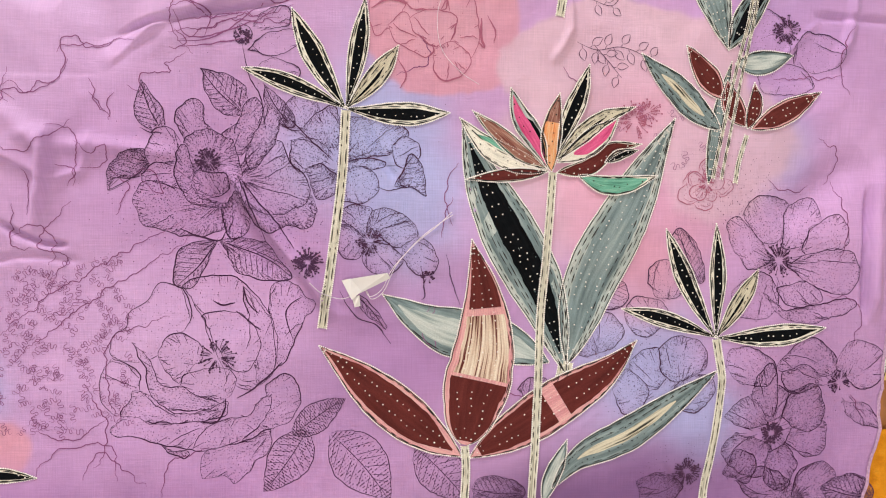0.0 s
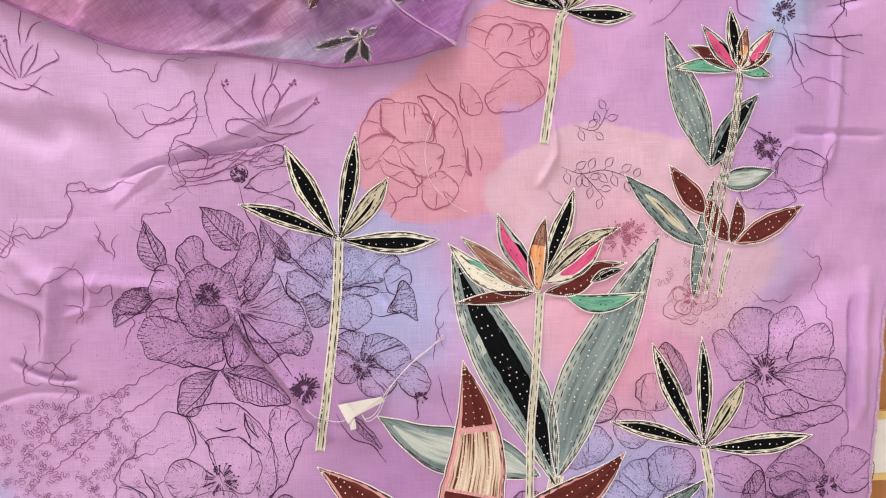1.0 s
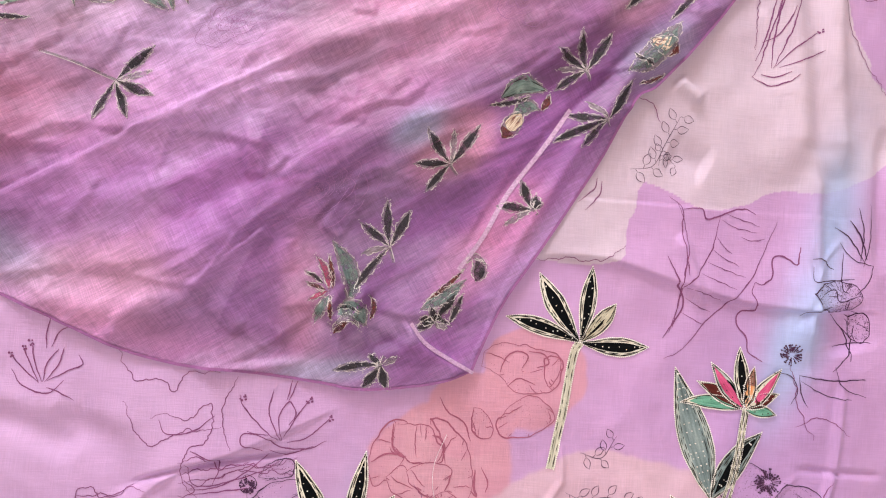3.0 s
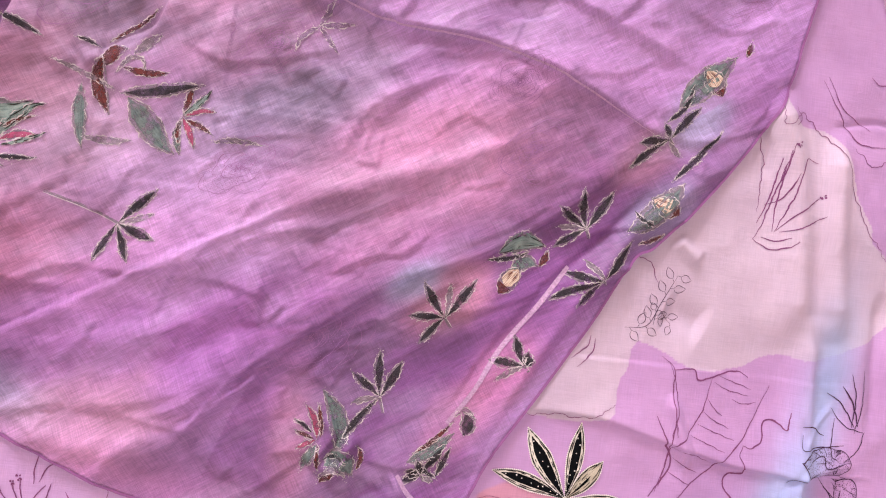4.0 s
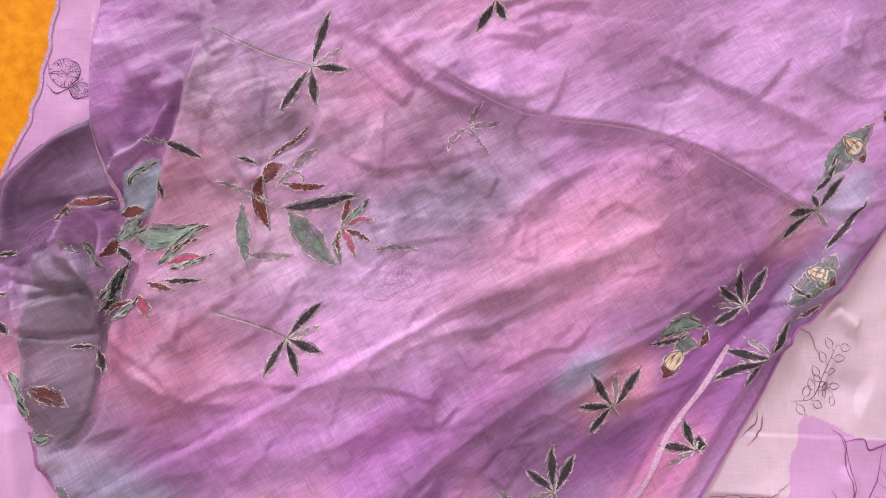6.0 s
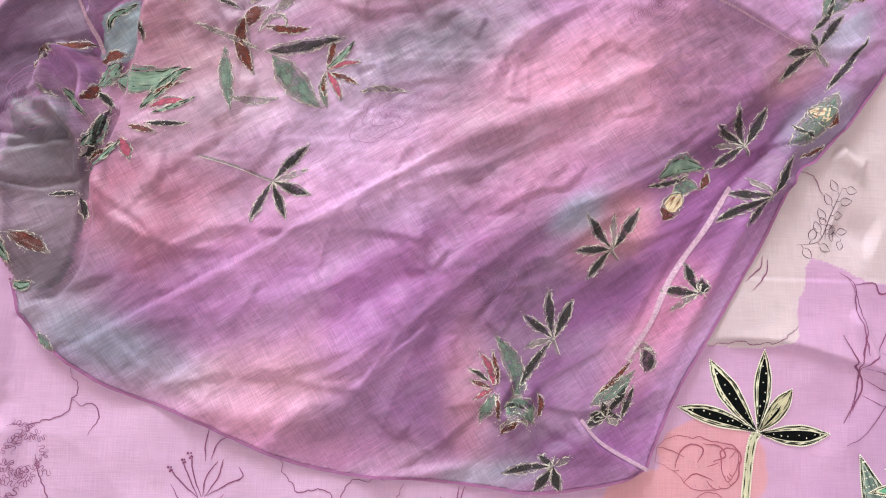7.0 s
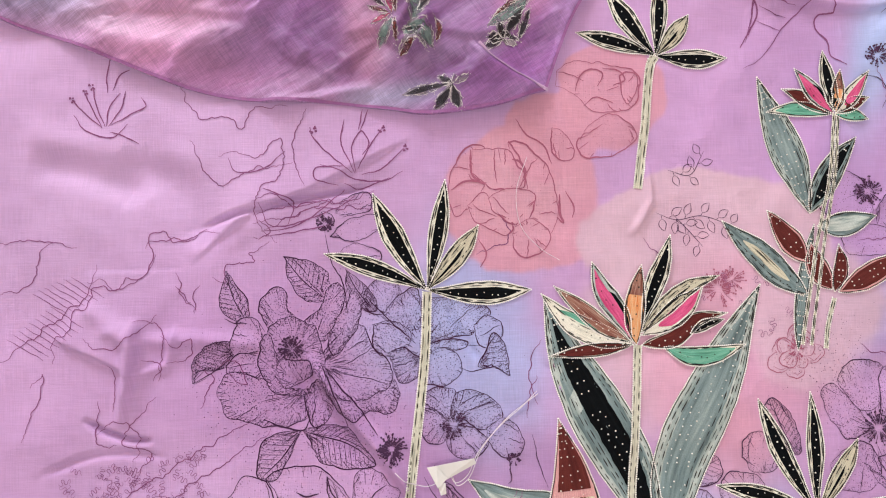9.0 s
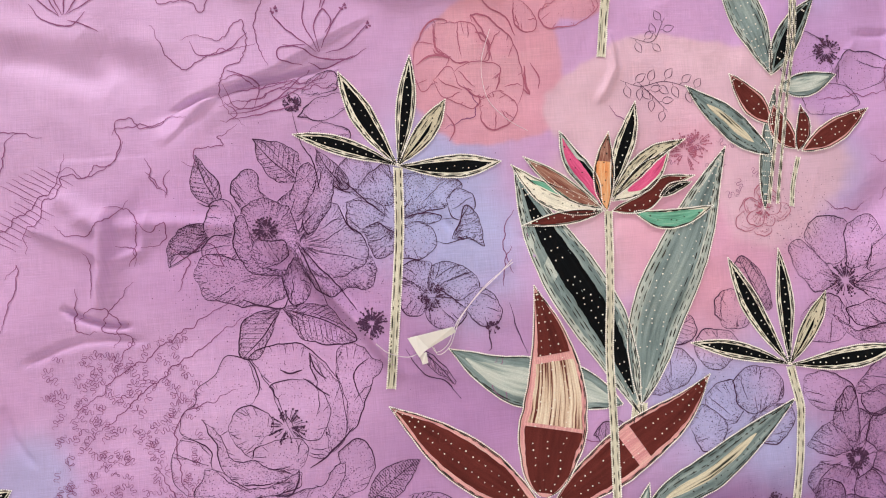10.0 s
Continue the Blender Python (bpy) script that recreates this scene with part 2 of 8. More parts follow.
def strip_faces(n, k):
    """Faces of a strip of n rows by k points."""
    return [(i * k + j, i * k + j + 1, (i + 1) * k + j + 1, (i + 1) * k + j) for i in range(n - 1) for j in range(k - 1)]


def ribbon(b, pts, width, surf, lift=0.0005, taper=True, slot=0):
    if len(pts) < 2:
        return
    nrm = normals(pts)
    n = len(pts)
    w = np.full(n, width / 2)
    if taper:
        s = np.linspace(0, 1, n)
        w = w * np.clip(0.35 + 2.2 * np.minimum(s, 1 - s), 0.35, 1)
    a, c = pts + nrm * w[:, None], pts - nrm * w[:, None]
    q = np.stack([c, a], 1).reshape(-1, 2)
    z = surf(q[:, 0], q[:, 1]) + lift
    b.add(np.c_[q, z], strip_faces(n, 2), slot)


def dots(b, pts, size, surf, lift=0.0005, slot=0):
    """Stipple: one small three-cornered fleck a place."""
    if len(pts) == 0:
        return
    pts = np.asarray(pts)
    rs = np.random.RandomState(len(pts))
    a0 = rs.rand(len(pts)) * 6.28
    sz = size * (0.6 + 0.7 * rs.rand(len(pts)))
    tri = np.stack([pts + np.stack([np.cos(a0 + k), np.sin(a0 + k)], 1) * sz[:, None] for k in (0, 1.57, 3.14, 4.71)], 1).reshape(-1, 2)
    z = surf(tri[:, 0], tri[:, 1]) + lift
    b.add(np.c_[tri, z], [(4 * i, 4 * i + 1, 4 * i + 2, 4 * i + 3) for i in range(len(pts))], slot)


# ---- the lie of the two cloths ----
def fold(store, height, width, form, *line):
    store.append((list(line), height, width, form))


FOLDS = []
fold(FOLDS, 0.009, 0.0065, "ridge", (-0.235, 0.133), (-0.203, 0.082), (-0.146, 0.010), (-0.120, -0.032))
fold(FOLDS, -0.008, 0.012, "ridge", (-0.250, 0.119), (-0.215, 0.065), (-0.169, 0.011))
fold(FOLDS, 0.004, 0.0012, "step", (-0.353, 0.227), (-0.295, 0.278), (-0.224, 0.308), (-0.122, 0.359))
fold(FOLDS, 0.0012, 0.010, "ridge", (-0.341, 0.217), (-0.289, 0.267), (-0.219, 0.298), (-0.128, 0.345))
fold(FOLDS, 0.005, 0.006, "ridge", (-0.407, 0.175), (-0.410, 0.129), (-0.423, 0.061))
fold(FOLDS, 0.005, 0.0014, "step", (-0.490, 0.154), (-0.437, 0.130), (-0.412, 0.115))
fold(FOLDS, -0.007, 0.0028, "ridge", (-0.459, 0.073), (-0.426, 0.053), (-0.389, 0.049))
fold(FOLDS, 0.0035, 0.008, "ridge", (-0.409, 0.149), (-0.347, 0.150), (-0.273, 0.141))
fold(FOLDS, 0.004, 0.01, "ridge", (-0.460, 0.188), (-0.404, 0.152))
fold(FOLDS, -0.006, 0.022, "ridge", (-0.427, 0.345), (-0.359, 0.297), (-0.336, 0.244))
fold(FOLDS, 0.002, 0.015, "ridge", (-0.523, 0.364), (-0.433, 0.348), (-0.318, 0.333))
fold(FOLDS, -0.009, 0.0032, "ridge", (0.500, 0.122), (0.496, 0.040), (0.496, -0.043))
fold(FOLDS, 0.006, 0.01, "ridge", (0.514, 0.155), (0.508, 0.067), (0.506, -0.043))
fold(FOLDS, -0.006, 0.022, "ridge", (0.380, 0.070), (0.450, 0.123), (0.493, 0.156))
fold(FOLDS, 0.004, 0.006, "ridge", (0.476, 0.429), (0.470, 0.310), (0.449, 0.250))
fold(FOLDS, -0.003, 0.004, "ridge", (0.421, 0.314), (0.540, 0.310))
fold(FOLDS, 0.004, 0.008, "ridge", (-0.445, 0.160), (-0.410, 0.149), (-0.420, 0.080))
fold(FOLDS, -0.006, 0.0028, "ridge", (-0.346, 0.263), (-0.290, 0.284), (-0.163, 0.308))
fold(FOLDS, 0.006, 0.0016, "step", (0.070, 0.547), (0.172, 0.547), (0.265, 0.525), (0.374, 0.505), (0.529, 0.508))
fold(FOLDS, 0.006, 0.008, "ridge", (0.258, 0.585), (0.278, 0.533), (0.292, 0.501))
fold(FOLDS, 0.012, 0.016, "ridge", (0.419, 0.698), (0.421, 0.574), (0.422, 0.437))
fold(FOLDS, -0.008, 0.025, "ridge", (0.468, 0.516), (0.483, 0.455))
fold(FOLDS, 0.013, 0.022, "ridge", (0.336, 0.979), (0.380, 0.846), (0.401, 0.655))
fold(FOLDS, 0.011, 0.018, "ridge", (0.431, 0.923), (0.439, 0.784), (0.459, 0.668))
fold(FOLDS, 0.007, 0.01, "ridge", (0.245, 0.767), (0.276, 0.743))
fold(FOLDS, -0.007, 0.02, "ridge", (0.240, 0.685), (0.292, 0.664))
fold(FOLDS, -0.006, 0.012, "ridge", (0.524, 0.556), (0.517, 0.654), (0.519, 0.738))
fold(FOLDS, 0.008, 0.012, "ridge", (-0.639, 0.464), (-0.630, 0.384), (-0.628, 0.294))
fold(FOLDS, 0.007, 0.012, "ridge", (-0.673, 0.614), (-0.654, 0.525), (-0.651, 0.449))
fold(FOLDS, -0.005, 0.016, "ridge", (-0.517, 0.335), (-0.465, 0.325), (-0.395, 0.297))

STOLE_FOLDS = []
fold(STOLE_FOLDS, 0.008, 0.002, "step", (-0.207, 0.743), (-0.328, 0.670), (-0.445, 0.599), (-0.552, 0.536), (-0.596, 0.511))
fold(STOLE_FOLDS, 0.007, 0.0016, "step", (-0.293, 0.459), (-0.265, 0.514), (-0.225, 0.560), (-0.183, 0.595), (-0.078, 0.673), (0.018, 0.718), (0.117, 0.790), (0.204, 0.877))
fold(STOLE_FOLDS, 0.01, 0.0016, "step", (-0.256, 1.018), (-0.151, 0.969), (-0.019, 0.958), (0.082, 0.934), (0.211, 0.878))
fold(STOLE_FOLDS, 0.006, 0.002, "step", (0.013, 1.051), (0.115, 1.007), (0.239, 0.967))
fold(STOLE_FOLDS, 0.007, 0.002, "step", (-0.326, 1.050), (-0.272, 1.007), (-0.219, 0.977), (-0.142, 0.959))
fold(STOLE_FOLDS, -0.008, 0.02, "ridge", (0.033, 1.018), (0.040, 0.992))
fold(STOLE_FOLDS, 0.012, 0.003, "step", (-0.505, 1.020), (-0.517, 0.923), (-0.532, 0.840), (-0.548, 0.758), (-0.576, 0.702))
fold(STOLE_FOLDS, 0.005, 0.013, "ridge", (-0.207, 0.749), (-0.081, 0.794), (0.049, 0.859))
fold(STOLE_FOLDS, 0.005, 0.016, "ridge", (-0.425, 0.563), (-0.324, 0.590), (-0.204, 0.656))
fold(STOLE_FOLDS, 0.004, 0.016, "ridge", (-0.317, 0.459), (-0.261, 0.556), (-0.141, 0.658), (-0.027, 0.719))
fold(STOLE_FOLDS, -0.004, 0.005, "ridge", (-0.373, 0.938), (-0.390, 0.905), (-0.438, 0.877))
fold(STOLE_FOLDS, 0.008, 0.012, "ridge", (-0.576, 0.702), (-0.543, 0.655), (-0.494, 0.627))
fold(STOLE_FOLDS, -0.014, 0.005, "ridge", (-0.580, 0.738), (-0.574, 0.642), (-0.591, 0.588), (-0.623, 0.563))
fold(STOLE_FOLDS, 0.008, 0.018, "ridge", (-0.656, 0.747), (-0.641, 0.640), (-0.625, 0.587))
fold(STOLE_FOLDS, 0.013, 0.003, "step", (-0.614, 1.038), (-0.609, 0.949), (-0.598, 0.899), (-0.567, 0.829))
fold(STOLE_FOLDS, -0.006, 0.012, "ridge", (-0.554, 0.972), (-0.560, 0.895), (-0.571, 0.832))
fold(STOLE_FOLDS, 0.014, 0.007, "ridge", (-0.626, 0.816), (-0.609, 0.829), (-0.584, 0.806), (-0.586, 0.763))
fold(STOLE_FOLDS, -0.016, 0.006, "ridge", (-0.574, 0.714), (-0.563, 0.733), (-0.551, 0.771))
fold(STOLE_FOLDS, 0.01, 0.007, "ridge", (-0.641, 0.778), (-0.610, 0.768), (-0.587, 0.738))
fold(STOLE_FOLDS, -0.006, 0.003, "ridge", (-0.691, 0.752), (-0.655, 0.741), (-0.585, 0.747))
fold(STOLE_FOLDS, -0.006, 0.003, "ridge", (-0.674, 0.692), (-0.627, 0.688), (-0.581, 0.696))
fold(STOLE_FOLDS, 0.006, 0.01, "ridge", (-0.670, 0.777), (-0.620, 0.743), (-0.583, 0.720))
fold(STOLE_FOLDS, -0.004, 0.006, "ridge", (0.211, 0.821), (0.150, 0.753), (0.078, 0.666), (-0.004, 0.532))
fold(STOLE_FOLDS, 0.007, 0.01, "ridge", (0.294, 0.865), (0.184, 0.761), (0.111, 0.642), (0.041, 0.515))
fold(STOLE_FOLDS, 0.01, 0.007, "ridge", (-0.117, 0.473), (-0.102, 0.491), (-0.119, 0.455), (-0.137, 0.467))
fold(STOLE_FOLDS, 0.008, 0.006, "ridge", (-0.133, 0.520), (-0.126, 0.497), (-0.149, 0.460))
fold(STOLE_FOLDS, -0.006, 0.008, "ridge", (-0.101, 0.450), (-0.070, 0.433), (-0.053, 0.457))
fold(STOLE_FOLDS, 0.01, 0.003, "step", (0.021, 0.409), (-0.031, 0.440), (-0.056, 0.463))
fold(STOLE_FOLDS, 0.006, 0.002, "step", (-0.368, 0.965), (-0.366, 0.932), (-0.396, 0.905), (-0.444, 0.876))
fold(STOLE_FOLDS, 0.005, 0.002, "step", (-0.406, 0.648), (-0.351, 0.650), (-0.267, 0.678))
fold(STOLE_FOLDS, 0.005, 0.002, "step", (-0.193, 0.706), (-0.093, 0.761), (-0.061, 0.782))
fold(STOLE_FOLDS, 0.005, 0.003, "step", (-0.158, 0.803), (-0.122, 0.869), (-0.032, 0.920))
fold(STOLE_FOLDS, 0.005, 0.003, "step", (-0.414, 0.492), (-0.344, 0.506), (-0.284, 0.531))
fold(STOLE_FOLDS, 0.006, 0.003, "step", (-0.543, 0.655), (-0.488, 0.627), (-0.428, 0.623))
fold(STOLE_FOLDS, 0.004, 0.002, "step", (-0.139, 0.596), (-0.077, 0.635), (-0.001, 0.688))
fold(STOLE_FOLDS, 0.005, 0.006, "ridge", (-0.283, 0.393), (-0.225, 0.400), (-0.160, 0.413))
fold(STOLE_FOLDS, 0.005, 0.014, "ridge", (-0.465, 0.469), (-0.373, 0.454), (-0.286, 0.474))
fold(STOLE_FOLDS, 0.003, 0.006, "ridge", (-0.371, 0.420), (-0.361, 0.449), (-0.327, 0.473))
fold(STOLE_FOLDS, 0.005, 0.006, "ridge", (-0.298, 0.474), (-0.264, 0.510), (-0.206, 0.560))

fold(STOLE_FOLDS, 0.009, 0.006, "ridge", (-0.684, 0.776), (-0.684, 0.843), (-0.647, 0.890), (-0.608, 0.919))
fold(STOLE_FOLDS, 0.012, 0.005, "ridge", (-0.623, 0.779), (-0.630, 0.810), (-0.612, 0.824), (-0.580, 0.826))
fold(STOLE_FOLDS, 0.010, 0.006, "ridge", (-0.586, 0.696), (-0.583, 0.738), (-0.610, 0.773), (-0.626, 0.786))
fold(STOLE_FOLDS, 0.008, 0.005, "ridge", (-0.644, 0.592), (-0.652, 0.675), (-0.674, 0.734), (-0.679, 0.771))
fold(STOLE_FOLDS, -0.008, 0.005, "ridge", (-0.664, 0.722), (-0.634, 0.736), (-0.589, 0.741))
fold(STOLE_FOLDS, 0.010, 0.004, "ridge", (-0.588, 0.862), (-0.567, 0.887), (-0.536, 0.914), (-0.527, 0.953))
fold(STOLE_FOLDS, -0.010, 0.006, "ridge", (-0.571, 0.788), (-0.571, 0.826), (-0.578, 0.859), (-0.590, 0.907))
fold(STOLE_FOLDS, 0.006, 0.003, "step", (-0.585, 0.709), (-0.547, 0.673), (-0.511, 0.651), (-0.487, 0.627))
fold(STOLE_FOLDS, 0.005, 0.002, "step", (-0.250, 0.709), (-0.207, 0.737), (-0.158, 0.757), (-0.109, 0.772))
fold(STOLE_FOLDS, 0.005, 0.002, "step", (-0.155, 0.670), (-0.106, 0.700), (-0.075, 0.704), (-0.042, 0.737))
fold(STOLE_FOLDS, 0.004, 0.002, "step", (-0.314, 0.652), (-0.253, 0.648), (-0.210, 0.638))
fold(STOLE_FOLDS, 0.005, 0.002, "step", (-0.325, 0.494), (-0.283, 0.516), (-0.249, 0.547))
fold(STOLE_FOLDS, 0.005, 0.002, "step", (-0.534, 0.595), (-0.488, 0.621), (-0.435, 0.647), (-0.398, 0.649))
fold(STOLE_FOLDS, 0.004, 0.002, "step", (-0.340, 0.908), (-0.302, 0.891), (-0.239, 0.901), (-0.176, 0.924))
fold(STOLE_FOLDS, 0.004, 0.002, "step", (-0.453, 0.756), (-0.421, 0.784), (-0.404, 0.816))

CREASES = np.random.RandomState(23)
for _ in range(150):
    at = np.array((-0.68 + 1.05 * CREASES.rand(), 0.42 + 0.68 * CREASES.rand()))
    way = radians(33 + 26 * CREASES.randn())
    half = (0.012 + 0.07 * CREASES.rand() ** 2) * np.array((math.cos(way), math.sin(way)))
    kink = np.array((-half[1], half[0])) * 0.25 * CREASES.randn()
    STOLE_FOLDS.append(([tuple(at - half), tuple(at + kink), tuple(at + half)], (0.0015 + 0.003 * CREASES.rand()), 0.0018, "step"))
for _ in range(34):
    at = np.array((-0.70 + 1.2 * CREASES.rand(), -0.3 + 1.3 * CREASES.rand()))
    way = CREASES.rand() * 3.14
    half = (0.02 + 0.05 * CREASES.rand()) * np.array((math.cos(way), math.sin(way)))
    kink = np.array((-half[1], half[0])) * 0.25 * CREASES.randn()
    FOLDS.append(([tuple(at - half), tuple(at + kink), tuple(at + half)], (0.001 + 0.0022 * CREASES.rand()) * CREASES.choice((-1, 1)), 0.004, "ridge"))

HEM = [(-0.641, 0.588), (-0.620, 0.540), (-0.581, 0.506), (-0.534, 0.479), (-0.470, 0.457), (-0.412, 0.433), (-0.353, 0.410), (-0.295, 0.398), (-0.236, 0.396), (-0.147, 0.388), (-0.100, 0.383), (-0.027, 0.393), (0.024, 0.410)]
STOLE_RIGHT = [(0.024, 0.410), (0.042, 0.460), (0.058, 0.496), (0.086, 0.540), (0.124, 0.603), (0.160, 0.667), (0.193, 0.736), (0.223, 0.759), (0.296, 0.850), (0.346, 0.934), (0.360, 0.976), (0.373, 1.038), (0.389, 1.101), (0.432, 1.182), (0.477, 1.299)]
STOLE_LEFT = [(-0.618, 1.097), (-0.609, 0.987), (-0.608, 0.949), (-0.611, 0.925), (-0.645, 0.905), (-0.689, 0.865), (-0.709, 0.830), (-0.727, 0.768), (-0.720, 0.696), (-0.682, 0.647), (-0.657, 0.621), (-0.639, 0.592), (-0.641, 0.588)]


def ground_form(x, y):
    """The dress cloth: low waves, fine ripples and its folds."""
    z = 0.012 * (fbm(x * 5 + 3, y * 5 + 9, 3) - 0.5) + 0.0035 * (fbm(x * 24, y * 17, 3) - 0.5) + 0.003
    z = z + 0.0042 * (0.6 - np.abs(2 * fbm(x * 7 + 2, y * 8 + 5, 3) - 1)) + 0.0018 * (0.6 - np.abs(2 * fbm(x * 21 + 2, y * 15 + 5, 2) - 1))
    return z + 1.5 * creased(x, y, FOLDS)


def stole_form(x, y):
    """The stole: lies over the cloth, with folds that run up to the right."""
    u, v = x * 0.84 + y * 0.54, -x * 0.54 + y * 0.84
    z = 0.010 + 0.35 * 0.007 * (fbm(x * 5 + 3, y * 5 + 9, 3) - 0.5)
    sharp = 1 - np.abs(2 * fbm(u * 5 + 2, v * 15 + 7, 3) - 1)
    knit = 1 - np.abs(2 * fbm(u * 17 + 4, v * 44 + 1, 3) - 1)
    z = z + 0.011 * (fbm(u * 4 + 5, v * 12 + 2, 3) - 0.5) + 0.0065 * (sharp - 0.7) + 0.0026 * (knit - 0.7)
    return z + 1.3 * creased(x, y, STOLE_FOLDS)


class Relief:
    """Heights on an even grid, read between its points."""

    def __init__(self, form, x0, x1, y0, y1, step):
        self.x0, self.y0, self.step = x0, y0, step
        X, Y = np.meshgrid(np.arange(x0, x1, step), np.arange(y0, y1, step))
        self.h = form(X, Y)

    def __call__(self, x, y):
        i, j = (np.asarray(y) - self.y0) / self.step, (np.asarray(x) - self.x0) / self.step
        i, j = np.clip(i, 0, self.h.shape[0] - 1.001), np.clip(j, 0, self.h.shape[1] - 1.001)
        a, c = i.astype(int), j.astype(int)
        u, v = i - a, j - c
        h = self.h
        return (h[a, c] * (1 - v) + h[a, c + 1] * v) * (1 - u) + (h[a + 1, c] * (1 - v) + h[a + 1, c + 1] * v) * u


lie_of_cloth = Relief(ground_form, -0.85, 0.75, -0.5, 1.3, 0.0024)
ground_height = lie_of_cloth
stole_height = Relief(stole_form, -0.85, 0.75, 0.25, 1.3, 0.0024)


def over_base(x, y):
    return lie_of_cloth(x, y) + 0.0004


# ---- dye and tone ----
def inside(x, y, poly):
    c = np.zeros(x.shape, bool)
    for (ax, ay), (bx, by) in zip(poly, np.roll(poly, -1, 0)):
        if ay != by:
            c ^= ((ay > y) != (by > y)) & (x < (bx - ax) * (y - ay) / (by - ay) + ax)
    return c


def soft_blob(x, y, c, rx, ry, turn, edge, wob=0.25, freq=17):
    """1 inside a wavering oval, 0 outside."""
    dx, dy = x - c[0], y - c[1]
    ca, sa = math.cos(radians(turn)), math.sin(radians(turn))
    r = np.hypot((dx * ca + dy * sa) / rx, (dy * ca - dx * sa) / ry)
    r = r + wob * (fbm(x * freq + c[0] * 9, y * freq + c[1] * 7, 4) - 0.5) * 2
    r = r + 0.25 * wob * np.abs(2 * vnoise(x * 55 + 3, y * 55 + 1) - 1)
    return 1 / (1 + np.exp(np.clip((r - 1) / edge, -40, 40)))


def paneled(x, y, col, regions):
    """Colours hard-edged panels over what is there."""
    for line, colour, most in regions:
        wx, wy = 0.006 * (fbm(x * 30, y * 30, 3) - 0.5), 0.006 * (fbm(x * 30 + 9, y * 30 + 5, 3) - 0.5)
        ring = spline(line + [line[0]], 0.01)
        m = (inside(x + wx, y + wy, ring) * most)[..., None]
        col = col * (1 - m) + np.array(colour) * m
    return col


def dyed(x, y, ground, blobs, regions=()):
    col = paneled(x, y, np.ones((*x.shape, 3)) * np.array(ground), regions)
    for c, rx, ry, turn, edge, wob, colour, most in blobs:
        m = (soft_blob(x, y, c, rx, ry, turn, edge, wob) * most)[..., None]
        col = col * (1 - m) + np.array(colour) * m
    return col


LILAC, MAUVE, PEACH, BLUSH, PALE, BLUE = (0.61, 0.24, 0.455), (0.40, 0.13, 0.31), (0.70, 0.225, 0.315), (0.70, 0.315, 0.415), (0.70, 0.38, 0.48), (0.40, 0.30, 0.53)
BASE_PANELS = [([(0.351, 0.958), (0.373, 0.922), (0.417, 0.918), (0.447, 0.889), (0.463, 0.851), (0.486, 0.815), (0.493, 0.791), (0.514, 0.773), (0.530, 0.697), (0.462, 0.655), (0.419, 0.644), (0.381, 0.645), (0.339, 0.626), (0.292, 0.615), (0.263, 0.623), (0.237, 0.637), (0.210, 0.641), (0.202, 0.607), (0.193, 0.589), (0.192, 0.553), (0.159, 0.541), (0.094, 0.542), (0.057, 0.545), (0.122, 0.678), (0.216, 0.791)], PALE, 0.95)]
BASE_COLOURS = []
BASE_COLOURS.append(((-0.459, 0.045), 0.22, 0.11, 0, 0.35, 0.4, MAUVE, 0.12))
BASE_COLOURS.append(((-0.29, -0.07), 0.15, 0.10, 0, 0.35, 0.3, (0.70, 0.31, 0.54), 0.7))
BASE_COLOURS.append(((-0.189, 0.253), 0.12, 0.08, 20, 0.35, 0.4, MAUVE, 0.3))
BASE_COLOURS.append(((-0.433, 0.328), 0.26, 0.20, 0, 0.35, 0.3, (0.66, 0.29, 0.50), 0.8))
BASE_COLOURS.append(((-0.261, 0.119), 0.13, 0.09, -30, 0.3, 0.3, MAUVE, 0.6))
BASE_COLOURS.append(((-0.043, -0.078), 0.13, 0.07, 20, 0.3, 0.3, (0.34, 0.11, 0.28), 0.7))
BASE_COLOURS.append(((0.424, -0.153), 0.12, 0.10, 0, 0.35, 0.3, (0.36, 0.12, 0.29), 0.65))
BASE_COLOURS.append(((0.306, -0.236), 0.20, 0.06, 0, 0.3, 0.3, (0.30, 0.10, 0.25), 0.75))
BASE_COLOURS.append(((-0.379, -0.192), 0.25, 0.08, 0, 0.4, 0.3, MAUVE, 0.35))
BASE_COLOURS.append(((0.386, 0.350), 0.10, 0.14, 0, 0.3, 0.3, (0.50, 0.20, 0.45), 0.6))
BASE_COLOURS.append(((-0.056, 0.138), 0.075, 0.115, 10, 0.16, 0.25, BLUE, 0.9))
BASE_COLOURS.append(((-0.140, 0.154), 0.05, 0.06, 0, 0.25, 0.3, BLUE, 0.6))
BASE_COLOURS.append(((0.215, -0.082), 0.085, 0.085, 20, 0.2, 0.25, BLUE, 0.85))
BASE_COLOURS.append(((0.291, -0.150), 0.05, 0.05, 0, 0.2, 0.25, BLUE, 0.8))
BASE_COLOURS.append(((0.373, 0.164), 0.05, 0.05, 0, 0.2, 0.25, (0.40, 0.27, 0.52), 0.7))
BASE_COLOURS.append(((-0.500, -0.097), 0.045, 0.04, 0, 0.2, 0.3, BLUE, 0.7))
BASE_COLOURS.append(((-0.462, -0.165), 0.03, 0.03, 0, 0.05, 0.3, PEACH, 0.95))
BASE_COLOURS.append(((0.451, 0.605), 0.03, 0.10, -8, 0.3, 0.25, (0.42, 0.38, 0.62), 0.9))
BASE_COLOURS.append(((0.408, 0.463), 0.03, 0.08, -15, 0.3, 0.25, (0.42, 0.38, 0.62), 0.85))
